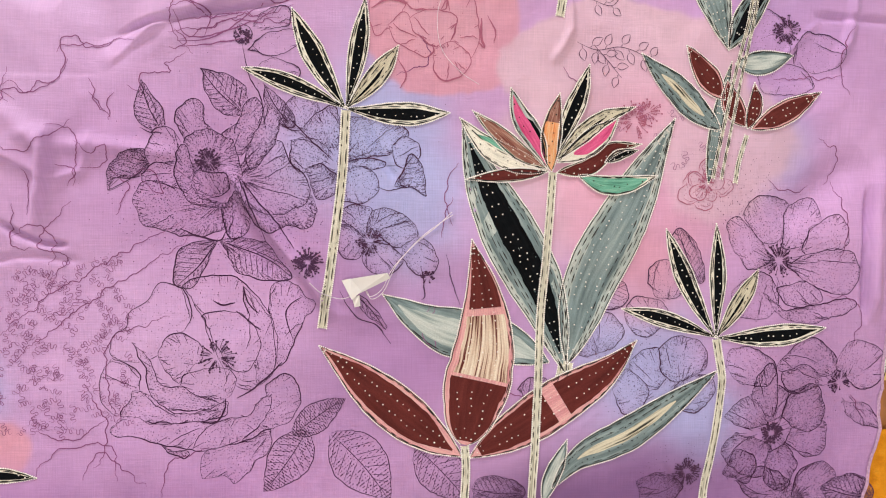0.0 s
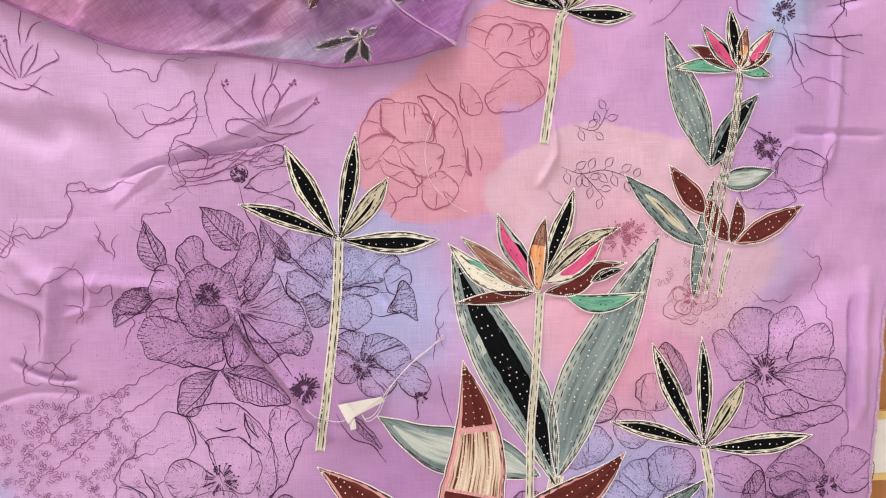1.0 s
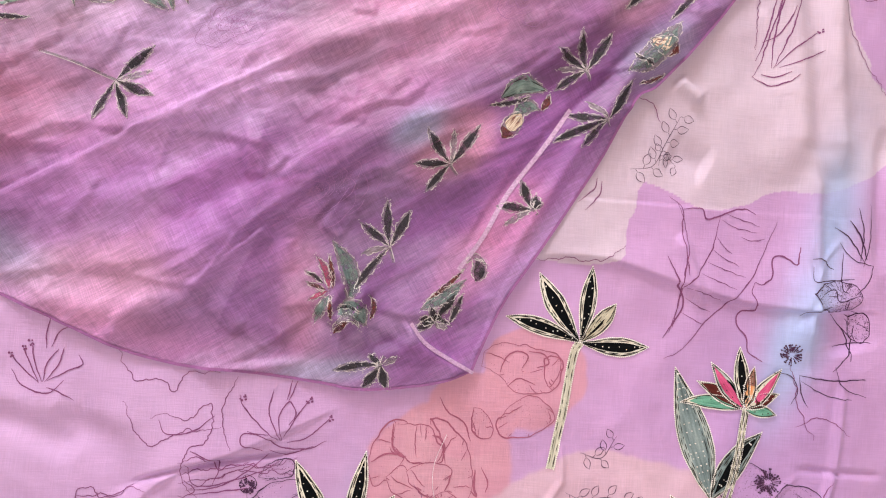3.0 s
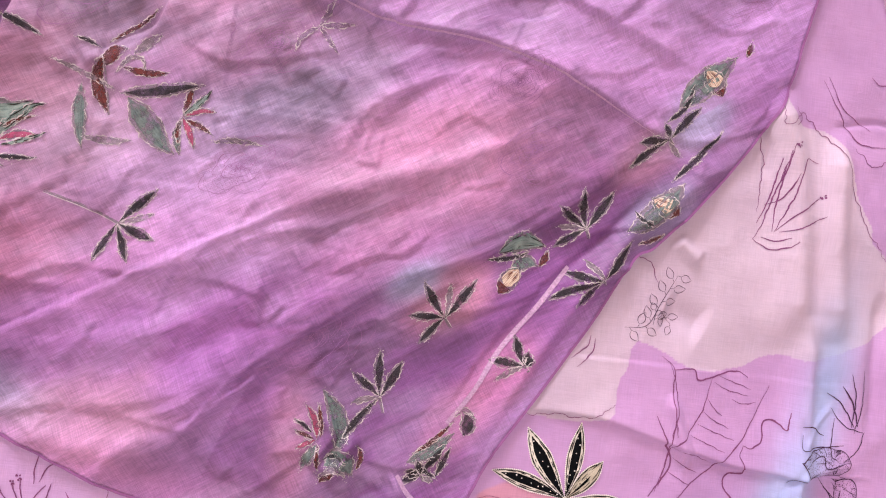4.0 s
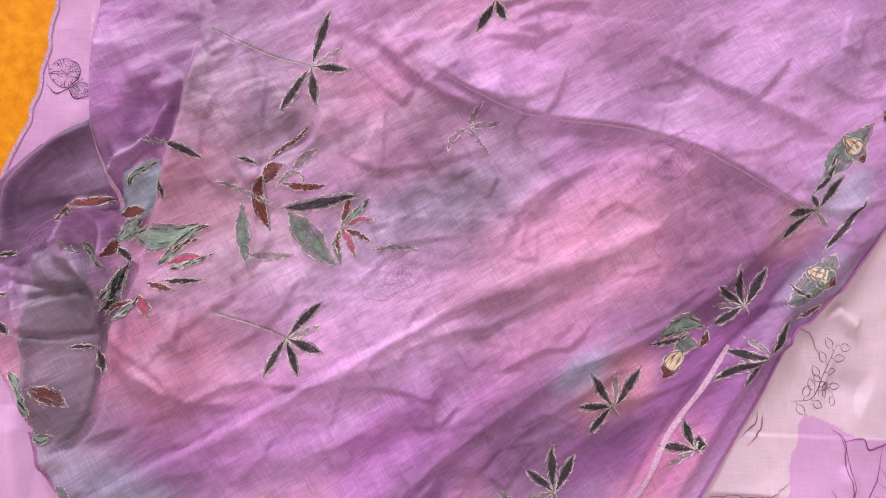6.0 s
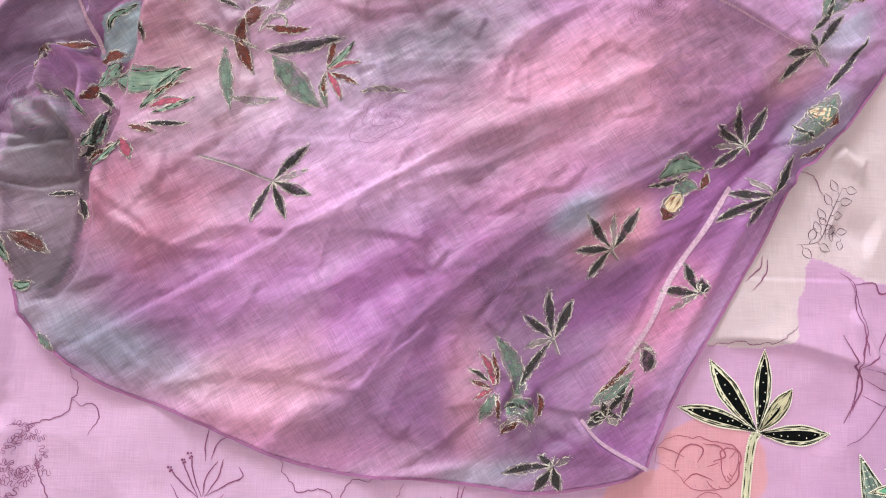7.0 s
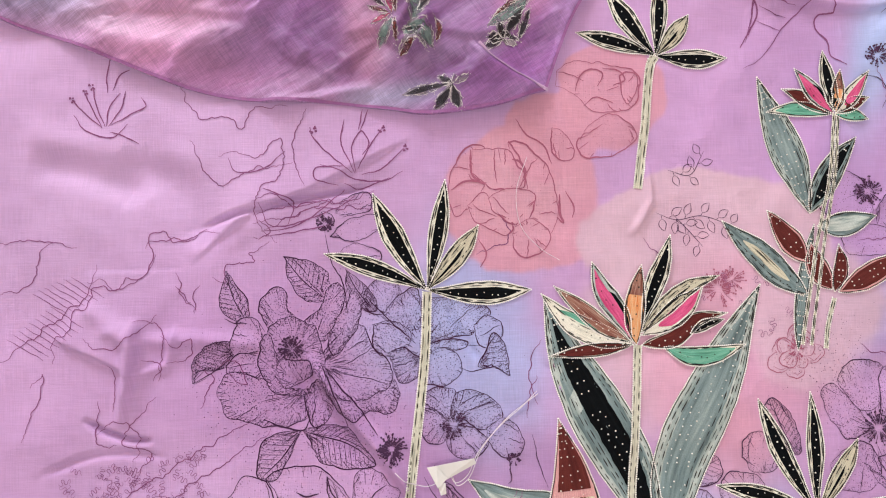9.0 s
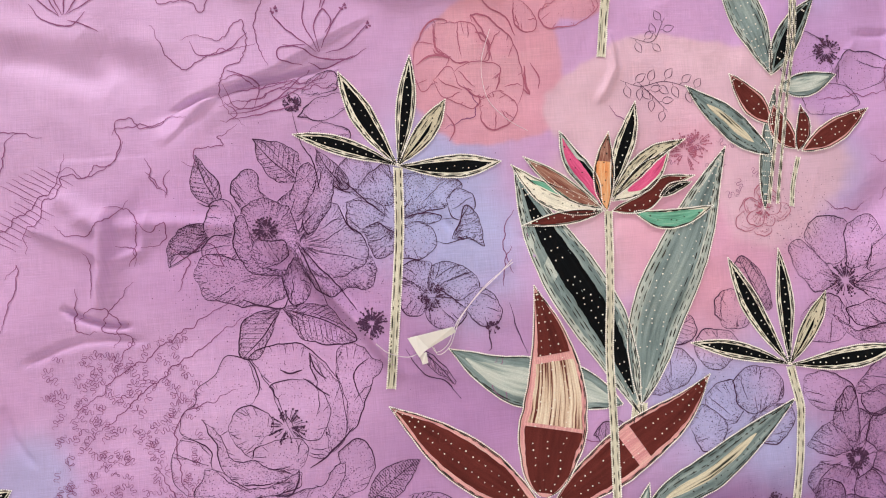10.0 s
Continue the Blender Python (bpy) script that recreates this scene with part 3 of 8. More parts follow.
BASE_COLOURS.append(((-0.003, 0.294), 0.084, 0.083, 10, 0.014, 0.22, PEACH, 0.97))
BASE_COLOURS.append(((-0.006, 0.306), 0.055, 0.055, 10, 0.2, 0.2, (0.72, 0.26, 0.34), 0.7))
BASE_COLOURS.append(((0.098, 0.406), 0.060, 0.062, 0, 0.016, 0.24, PEACH, 0.95))
BASE_COLOURS.append(((0.027, 0.362), 0.055, 0.05, 20, 0.018, 0.24, PEACH, 0.95))
BASE_COLOURS.append(((0.207, 0.241), 0.145, 0.082, 0, 0.012, 0.14, BLUSH, 0.97))
BASE_COLOURS.append(((0.133, 0.138), 0.085, 0.10, 0, 0.10, 0.2, BLUSH, 0.95))
BASE_COLOURS.append(((0.227, 0.110), 0.11, 0.11, 0, 0.12, 0.25, (0.70, 0.235, 0.35), 0.8))
BASE_COLOURS.append(((0.321, 0.157), 0.08, 0.08, 0, 0.06, 0.25, BLUSH, 0.9))
BASE_COLOURS.append(((0.223, 0.013), 0.045, 0.055, 0, 0.15, 0.3, PEACH, 0.6))

# Darker purple low on the cloth, towards its near edge.
BASE_COLOURS.append(((0.17, -0.245), 0.16, 0.06, 8, 0.25, 0.3, (0.17, 0.05, 0.15), 0.92))
BASE_COLOURS.append(((-0.42, -0.25), 0.24, 0.055, 4, 0.3, 0.3, (0.33, 0.10, 0.26), 0.75))
BASE_COLOURS.append(((-0.12, 0.02), 0.05, 0.05, -30, 0.35, 0.3, MAUVE, 0.45))

STOLE_GROUND = (0.42, 0.175, 0.43)
DP, DPINK, DLIL, DBLUE, DGREY = (0.25, 0.075, 0.25), (0.66, 0.25, 0.40), (0.55, 0.31, 0.58), (0.36, 0.33, 0.50), (0.27, 0.22, 0.29)
STOLE_PANELS = []
STOLE_PANELS.append(([(-0.262, 0.436), (-0.206, 0.570), (-0.078, 0.668), (0.018, 0.716), (0.117, 0.789), (0.204, 0.877), (0.300, 0.974), (0.409, 1.058), (0.407, 0.919), (0.184, 0.722), (0.054, 0.515), (-0.008, 0.417)], (0.29, 0.095, 0.29), 0.7))
# The next two are darker grey-purple, over the bunched left folds.
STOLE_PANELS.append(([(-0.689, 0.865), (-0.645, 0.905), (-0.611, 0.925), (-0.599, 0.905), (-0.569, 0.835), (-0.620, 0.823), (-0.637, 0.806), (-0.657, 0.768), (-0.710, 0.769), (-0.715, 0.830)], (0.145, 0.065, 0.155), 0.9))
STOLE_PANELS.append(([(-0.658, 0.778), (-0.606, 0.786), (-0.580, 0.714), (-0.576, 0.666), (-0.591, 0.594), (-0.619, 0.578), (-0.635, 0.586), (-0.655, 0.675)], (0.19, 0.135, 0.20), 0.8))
STOLE_PANELS.append(([(-0.614, 1.045), (-0.504, 1.053), (-0.525, 0.903), (-0.542, 0.826), (-0.562, 0.801), (-0.581, 0.843), (-0.599, 0.905), (-0.609, 0.949)], (0.36, 0.125, 0.36), 0.85))
STOLE_PANELS.append(([(-0.567, 0.869), (-0.531, 0.885), (-0.540, 0.826), (-0.572, 0.825)], (0.40, 0.43, 0.56), 0.9))
STOLE_PANELS.append(([(-0.631, 0.817), (-0.609, 0.832), (-0.584, 0.823), (-0.572, 0.797), (-0.584, 0.769), (-0.606, 0.792)], (0.36, 0.13, 0.36), 0.9))
STOLE_PANELS.append(([(0.204, 0.882), (0.082, 0.932), (-0.019, 0.957), (-0.151, 0.968), (-0.256, 1.018), (-0.023, 1.165), (0.398, 1.199), (0.323, 0.983)], (0.50, 0.23, 0.50), 0.5))
STOLE_DYE = []
STOLE_DYE.append(((-0.368, 0.971), 0.05, 0.04, 20, 0.3, 0.6, DGREY, 0.6))
STOLE_DYE.append(((-0.316, 0.923), 0.05, 0.03, 30, 0.3, 0.6, DGREY, 0.55))
STOLE_DYE.append(((-0.182, 0.931), 0.06, 0.04, 20, 0.3, 0.6, DGREY, 0.5))
STOLE_DYE.append(((-0.275, 0.861), 0.06, 0.03, 20, 0.3, 0.6, DGREY, 0.5))
STOLE_DYE.append(((-0.322, 0.794), 0.05, 0.03, 30, 0.3, 0.6, (0.40, 0.30, 0.42), 0.5))
STOLE_DYE.append(((-0.444, 0.776), 0.07, 0.05, 30, 0.3, 0.6, (0.52, 0.38, 0.46), 0.6))
STOLE_DYE.append(((0.069, 0.880), 0.07, 0.03, 30, 0.3, 0.6, (0.36, 0.18, 0.38), 0.5))
STOLE_DYE.append(((-0.152, 0.620), 0.09, 0.03, 35, 0.3, 0.6, (0.34, 0.20, 0.38), 0.5))
STOLE_DYE.append(((0.020, 0.626), 0.30, 0.055, 52, 0.25, 0.25, DP, 0.85))
STOLE_DYE.append(((0.184, 0.800), 0.22, 0.06, 45, 0.25, 0.25, DP, 0.8))
STOLE_DYE.append(((-0.046, 0.433), 0.08, 0.05, 30, 0.25, 0.2, DP, 0.9))
STOLE_DYE.append(((-0.324, 0.602), 0.14, 0.05, 30, 0.4, 0.4, (0.36, 0.10, 0.36), 0.8))
STOLE_DYE.append(((-0.202, 0.619), 0.10, 0.05, 30, 0.4, 0.4, (0.36, 0.10, 0.36), 0.7))
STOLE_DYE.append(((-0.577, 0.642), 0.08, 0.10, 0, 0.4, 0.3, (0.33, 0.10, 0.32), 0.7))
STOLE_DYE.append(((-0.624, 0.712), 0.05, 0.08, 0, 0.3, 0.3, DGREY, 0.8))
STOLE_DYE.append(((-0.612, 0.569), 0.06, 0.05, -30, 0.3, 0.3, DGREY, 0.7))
STOLE_DYE.append(((-0.454, 0.953), 0.075, 0.07, 0, 0.3, 0.4, DGREY, 0.8))
STOLE_DYE.append(((-0.264, 0.900), 0.09, 0.06, 0, 0.35, 0.4, (0.25, 0.14, 0.28), 0.7))
STOLE_DYE.append(((-0.217, 0.844), 0.075, 0.035, 20, 0.35, 0.4, DBLUE, 0.9))
STOLE_DYE.append(((-0.521, 0.513), 0.085, 0.032, -25, 0.25, 0.3, DBLUE, 0.9))
STOLE_DYE.append(((-0.492, 0.681), 0.10, 0.055, 15, 0.3, 0.4, (0.74, 0.22, 0.38), 0.9))
STOLE_DYE.append(((-0.503, 0.848), 0.06, 0.09, 0, 0.3, 0.3, DPINK, 0.8))
STOLE_DYE.append(((-0.421, 0.808), 0.10, 0.06, 0, 0.4, 0.4, (0.60, 0.33, 0.44), 0.6))
STOLE_DYE.append(((-0.305, 0.956), 0.09, 0.06, -10, 0.35, 0.4, (0.66, 0.27, 0.47), 0.85))
STOLE_DYE.append(((-0.082, 0.826), 0.22, 0.055, 28, 0.35, 0.35, DPINK, 0.85))
STOLE_DYE.append(((-0.016, 0.790), 0.16, 0.05, 35, 0.35, 0.35, DPINK, 0.5))
STOLE_DYE.append(((-0.242, 0.691), 0.10, 0.03, 30, 0.4, 0.4, DLIL, 0.6))
STOLE_DYE.append(((-0.320, 0.763), 0.16, 0.05, 20, 0.4, 0.4, DLIL, 0.7))
STOLE_DYE.append(((0.013, 0.997), 0.25, 0.06, -18, 0.35, 0.3, (0.54, 0.24, 0.50), 0.9))
STOLE_DYE.append(((-0.066, 1.082), 0.20, 0.05, 0, 0.4, 0.4, (0.64, 0.25, 0.46), 0.8))
STOLE_DYE.append(((0.204, 1.068), 0.14, 0.10, 0, 0.4, 0.4, DLIL, 0.6))
STOLE_DYE.append(((-0.379, 0.493), 0.08, 0.05, 10, 0.15, 0.3, (0.62, 0.30, 0.40), 0.6))
STOLE_DYE.append(((-0.342, 0.426), 0.20, 0.03, -12, 0.4, 0.3, (0.52, 0.18, 0.36), 0.7))
STOLE_DYE.append(((-0.168, 0.478), 0.020, 0.07, 5, 0.3, 0.4, (0.62, 0.24, 0.40), 0.75))
STOLE_DYE.append(((-0.148, 0.402), 0.05, 0.014, 5, 0.25, 0.3, DBLUE, 0.8))
STOLE_DYE.append(((-0.020, 0.662), 0.055, 0.038, 40, 0.12, 0.3, (0.62, 0.24, 0.38), 0.9))
STOLE_DYE.append(((-0.055, 0.680), 0.035, 0.018, 35, 0.2, 0.3, (0.42, 0.38, 0.60), 0.85))
STOLE_DYE.append(((0.053, 0.577), 0.03, 0.07, -30, 0.15, 0.3, (0.54, 0.18, 0.35), 0.7))
STOLE_DYE.append(((0.009, 0.526), 0.03, 0.05, -35, 0.15, 0.3, (0.54, 0.18, 0.35), 0.6))
STOLE_DYE.append(((0.197, 0.860), 0.05, 0.028, 45, 0.15, 0.3, (0.55, 0.22, 0.36), 0.85))
STOLE_DYE.append(((0.246, 0.910), 0.045, 0.035, 45, 0.15, 0.3, (0.42, 0.35, 0.55), 0.8))
STOLE_DYE.append(((0.218, 0.795), 0.05, 0.03, 45, 0.15, 0.3, (0.40, 0.30, 0.50), 0.7))
STOLE_DYE.append(((-0.664, 0.645), 0.05, 0.05, 0, 0.2, 0.3, DPINK, 0.8))


def set_dye(me, col):
    at = me.attributes.new("dye", "FLOAT_COLOR", "POINT")
    at.data.foreach_set("color", np.c_[col.reshape(-1, 3), np.ones(len(col.reshape(-1, 3)))].astype(np.float32).ravel())


def grid_mesh(name, v, faces, mat):
    me = bpy.data.meshes.new(name)
    me.vertices.add(len(v))
    me.vertices.foreach_set("co", v.astype(np.float32).ravel())
    me.loops.add(faces.size)
    me.loops.foreach_set("vertex_index", faces.astype(np.int32).ravel())
    me.polygons.add(len(faces))
    me.polygons.foreach_set("loop_start", np.arange(0, faces.size, 4, dtype=np.int32))
    me.polygons.foreach_set("use_smooth", np.ones(len(faces), dtype=bool))
    me.update(calc_edges=True)
    me.materials.append(mat)
    return me


# ---- the room that holds the cloth ----
def box(b, x0, y0, z0, x1, y1, z1, slot=0):
    v = [(x, y, z) for z in (z0, z1) for y in (y0, y1) for x in (x0, x1)]
    b.add(v, [(0, 2, 3, 1), (4, 5, 7, 6), (0, 1, 5, 4), (2, 6, 7, 3), (0, 4, 6, 2), (1, 3, 7, 5)], slot)


def structure(name, mat, *boxes):
    b = Build()
    for bx in boxes:
        box(b, *bx)
    return tagged(b.make(name, [mat], smooth=False), kind="structure")


structure("floor", WOOD, (-3.4, -2.2, -0.08, 2.6, 6.0, -0.022))
structure("ceiling", CEILING, (-3.4, -2.2, 2.8, 2.6, 6.0, 2.9))
structure("wall_south", WALL, (-3.4, -2.32, -0.08, 2.6, -2.2, 2.9))
structure("wall_west", WALL, (-3.52, -2.2, -0.08, -3.4, 6.0, 2.9))
structure("wall_east", WALL, (2.6, -2.2, -0.08, 2.72, 2.8, 2.7))
# The gap in this unseen wall is the assumed window's opening.
structure("wall_north", WALL, (-3.4, 6.0, -0.08, -3.1, 6.12, 2.9), (-0.9, 6.0, -0.08, 2.6, 6.12, 2.9), (-3.1, 6.0, -0.08, -0.9, 6.12, 1.1), (-3.1, 6.0, 2.75, -0.9, 6.12, 2.9))

# ---- the dress cloth ----
RIGHT_EDGE = [(0.481, -0.402), (0.501, -0.285), (0.509, -0.217), (0.520, -0.169), (0.523, -0.072), (0.531, -0.003), (0.538, 0.093), (0.564, 0.202), (0.596, 0.591), (0.581, 0.802), (0.484, 1.049), (0.453, 1.142), (0.431, 1.266), (0.403, 1.447)]
LEFT_EDGE = [(-0.70, -0.55), (-0.72, -0.2), (-0.735, 0.1), (-0.745, 0.4), (-0.717, 0.721), (-0.701, 0.858), (-0.681, 0.916), (-0.667, 0.988), (-0.659, 1.093), (-0.653, 1.254)]


def edge_at(line, y, frayed):
    p = spline(line, 0.01)
    p = p[np.argsort(p[:, 1])]
    return np.interp(y, p[:, 1], p[:, 0]) + frayed * (fbm(y * 60, y * 0 + 3.3, 3) - 0.5)


NX, NY = 690, 800
ys = np.linspace(-0.42, 1.18, NY)
us = np.linspace(0, 1, NX)
lx, rx_ = edge_at(LEFT_EDGE, ys, 0.008), edge_at(RIGHT_EDGE, ys, 0.008)
GX = lx[:, None] * (1 - us) + rx_[:, None] * us
GY = np.repeat(ys[:, None], NX, 1)
GZ = ground_height(GX, GY)
GC = dyed(GX, GY, LILAC, BASE_COLOURS, BASE_PANELS) * (0.84 + 0.32 * fbm(GX * 9, GY * 9, 5))[..., None] * np.array((0.92, 1.45, 1.36))
idx = np.arange(NX * NY).reshape(NY, NX)
QUADS = np.stack([idx[:-1, :-1], idx[:-1, 1:], idx[1:, 1:], idx[1:, :-1]], -1).reshape(-1, 4)
me = grid_mesh("dress_cloth", np.stack([GX, GY, GZ], -1).reshape(-1, 3), QUADS, MAT_BASE)
set_dye(me, GC)
cloth = tagged(new("dress_cloth", me), "creased lilac printed cotton dress cloth with sewn flower patches", "fabric")

for line in (LEFT_EDGE, RIGHT_EDGE):
    b = Build()
    e = np.stack([edge_at(line, ys, 0.008), ys], 1)[::2]
    ribbon(b, e, 0.004, over_base, 0.0006, taper=False)
    b.make("selvedge", [SEAM], cloth, "frayed lilac selvedge")

# ---- the stole ----
OUT = np.vstack([spline(HEM, 0.006)[:-1], spline(STOLE_RIGHT, 0.006)[:-1], spline(STOLE_LEFT, 0.006)[:-1]])


SN = 0.0024
sx = np.arange(OUT[:, 0].min() - SN, OUT[:, 0].max() + SN * 2, SN)
sy = np.arange(OUT[:, 1].min() - SN, OUT[:, 1].max() + SN * 2, SN)
SX, SY = np.meshgrid(sx, sy)
ins = inside(SX, SY, OUT)
ny, nx = ins.shape
idx = np.arange(nx * ny).reshape(ny, nx)
quad = np.stack([idx[:-1, :-1], idx[:-1, 1:], idx[1:, 1:], idx[1:, :-1]], -1).reshape(-1, 4)
quad = quad[ins.ravel()[quad].any(1)]
used = np.unique(quad)
px, py = SX.ravel()[used].copy(), SY.ravel()[used].copy()
loose = ~ins.ravel()[used]
lp = np.stack([px[loose], py[loose]], 1)
seg_a, seg_b = OUT, np.roll(OUT, -1, 0)
best, bestd = lp.copy(), np.full(len(lp), 1e9)
for a_, b_ in zip(seg_a, seg_b):
    d_ = b_ - a_
    u_ = np.clip(((lp - a_) @ d_) / (d_ @ d_ + 1e-12), 0, 1)
    q_ = a_ + u_[:, None] * d_
    dd = np.hypot(*(lp - q_).T)
    near = dd < bestd
    best[near], bestd[near] = q_[near], dd[near]
px[loose], py[loose] = best[:, 0], best[:, 1]
pz = stole_height(px, py)
pz[loose] = np.maximum(ground_height(px[loose], py[loose]) + 0.001, pz[loose] - 0.006)
back = np.zeros(nx * ny, int)
back[used] = np.arange(len(used))
me = grid_mesh("stole", np.stack([px, py, np.maximum(pz, ground_height(px, py) + 0.001)], 1), back[quad], MAT_STOLE)
uu, vv = px * 0.84 + py * 0.54, -px * 0.54 + py * 0.84
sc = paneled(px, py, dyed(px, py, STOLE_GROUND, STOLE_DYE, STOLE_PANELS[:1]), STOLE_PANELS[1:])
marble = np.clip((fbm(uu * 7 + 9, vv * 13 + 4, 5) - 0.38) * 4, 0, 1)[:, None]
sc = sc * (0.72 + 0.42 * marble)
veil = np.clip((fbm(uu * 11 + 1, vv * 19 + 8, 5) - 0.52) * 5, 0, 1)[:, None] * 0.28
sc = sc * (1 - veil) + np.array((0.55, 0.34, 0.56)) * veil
smoke = np.clip((0.86 - np.abs(2 * fbm(px * 17 + 3, py * 17 + 8, 5) - 1)) * 5 - 3.2, 0, 1)
wash = sum(soft_blob(px, py, c, r, 0.7 * r, 25, 0.3, 0.4) for c, r in (((-0.43, 0.96), 0.10), ((-0.20, 0.90), 0.15), ((-0.14, 0.62), 0.10), ((0.08, 0.86), 0.10), ((-0.62, 0.70), 0.10), ((-0.42, 0.79), 0.10)))
sc = sc * (1 - 0.34 * smoke * np.clip(wash, 0, 1))[:, None]
fleck = fbm(uu * 40, vv * 170, 4)
sc = sc * (0.91 + 0.18 * fleck)[:, None] * np.array((0.86, 1.06, 1.02))
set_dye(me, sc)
stole = tagged(new("stole", me), "sheer purple and pink printed silk stole, crumpled over the dress cloth", "scarf")


def over_stole_mesh(x, y):
    return np.maximum(stole_height(x, y), lie_of_cloth(x, y) + 0.001) + 0.0004


b = Build()
ribbon(b, spline(HEM, 0.004) + np.array((0.0, 0.0015)), 0.003, over_stole_mesh, 0.0005, False)
ribbon(b, spline(STOLE_RIGHT, 0.004) - np.array((0.0015, 0.0)), 0.003, over_stole_mesh, 0.0005, False)
b.make("rolled_hem", [plain("stole_hem", (0.30, 0.11, 0.30), 0.6)], stole, "narrow rolled purple hem")
b = Build()
ribbon(b, spline([(0.117, 0.718), (0.089, 0.672), (0.050, 0.613), (0.025, 0.562), (-0.000, 0.524)], 0.004), 0.0050, over_stole_mesh, 0.0006, False)
b.make("selvedge", [SEAM], stole, "pale lilac woven selvedge")
b = Build()
ribbon(b, spline([(-0.617, 1.043), (-0.611, 0.953), (-0.600, 0.902), (-0.571, 0.832)], 0.004), 0.0044, over_stole_mesh, 0.0006, False)
b.make("selvedge", [SEAM], stole, "pale lilac woven selvedge")
b = Build()
ribbon(b, spline([(-0.049, 0.461), (-0.028, 0.438), (0.025, 0.409)], 0.004), 0.0038, over_stole_mesh, 0.0008, False)
b.make("turned_corner_edge", [SEAM], stole, "turned-over pale edge")

HEM_PALE = plain("pale_lilac_hem", (0.58, 0.38, 0.56), 0.6, 0.3, 0.2, 400)
for line in ([(-0.256, 1.018), (-0.151, 0.969), (-0.019, 0.958), (0.082, 0.934), (0.211, 0.878)], [(-0.505, 1.020), (-0.517, 0.923), (-0.532, 0.840), (-0.548, 0.758)]):
    b = Build()
    ribbon(b, spline(line, 0.004), 0.0013, over_stole_mesh, 0.0003, True)
    b.make("layer_hem", [HEM_PALE], stole, "thin pale hem of a lapped layer")

# ---- embroidered patches ----
def bez(base, tip, bend, n):
    """Middle line of a leaf, from base to tip, bowed to its left by bend times its length; its side vectors."""
    a, c = np.array(base), np.array(tip)
    d = c - a
    m = (a + c) / 2 + np.array((-d[1], d[0])) * bend
    s = np.linspace(0, 1, n)[:, None]
    p = a * (1 - s) ** 2 + 2 * m * s * (1 - s) + c * s ** 2
    return p, normals(p)


def half_width(s, width, fat):
    return width / 2 * np.sin(np.pi * np.clip(s, 0.004, 0.996) ** fat) ** 0.95


def sheet(b, p, nr, w, v0, v1, s0, s1, cols, surf, lift, dome, slot, ragged=0.0):
    """A patch of a leaf between two lines across and two along."""
    n = len(p)
    k0, k1 = int(s0 * (n - 1)), max(int(s1 * (n - 1)), int(s0 * (n - 1)) + 2)
    v = np.linspace(v0, v1, cols)
    drift = ragged * 2 * (fbm(np.arange(n) * 0.45 + v0 * 9 + n, np.full(n, v1 * 7 + w.max() * 900), 3) - 0.5)[k0:k1 + 1]
    count = len(p[k0:k1 + 1])
    if slot and s1 - s0 > 0.5:
        u = np.linspace(0, 1, count)
        v = v[None, :] * np.clip(np.minimum(u, 1 - u) * 5, 0.05, 1)[:, None] ** 0.55
    else:
        v = np.repeat(v[None, :], count, 0)
    va = np.clip(v * (1 + drift[:, None]) + 0.6 * drift[::-1, None], -1, 1)
    q = p[k0:k1 + 1, None, :] + nr[k0:k1 + 1, None, :] * (w[k0:k1 + 1, None, None] * va[:, :, None])
    rows_n = q.shape[0]
    q = q.reshape(-1, 2)
    z = surf(q[:, 0], q[:, 1]) + lift + dome * (1 - va.ravel() ** 2)
    uv = np.stack([np.repeat(np.linspace(s0, s1, rows_n), cols), va.ravel() * 0.5 + 0.5], 1)
    b.add(np.c_[q, z], [f[::-1] for f in strip_faces(rows_n, cols)], slot, uv)


def stitches(b, pts, length, width, surf, lift, slot):
    """Raised thread stitches, one at each place of an evenly stepped line."""
    nr = normals(pts)
    tg = np.stack([nr[:, 1], -nr[:, 0]], 1)
    rs = np.random.RandomState(len(pts))
    tg = tg + nr * (rs.rand(len(pts), 1) - 0.5) * 0.5
    le = length * (0.8 + 0.4 * rs.rand(len(pts), 1)) / 2
    q = np.stack([pts - tg * le, pts - nr * width / 2, pts + tg * le, pts + nr * width / 2, pts], 1).reshape(-1, 2)
    z = surf(q[:, 0], q[:, 1]) + lift
    z[4::5] += 0.0005
    f = []
    for i in range(len(pts)):
        k = 5 * i
        f += [(k, k + 1, k + 4), (k + 1, k + 2, k + 4), (k + 2, k + 3, k + 4), (k + 3, k, k + 4)]
    b.add(np.c_[q, z], f, slot)


def ink_dashes(b, line, surf, lift, slot, seed, wide=0.0010):
    """Broken black lines of uneven length, as if drawn by hand."""
    rs = np.random.RandomState(seed)
    p = resample(line, 0.0014)
    k = 2
    while k < len(p) - 4:
        e = min(len(p) - 2, k + 3 + rs.randint(0, 11))
        if e - k > 2:
            ribbon(b, p[k:e], wide * (0.7 + 0.6 * rs.rand()), surf, lift, True, slot)
        k = e + 1 + rs.randint(0, 3)


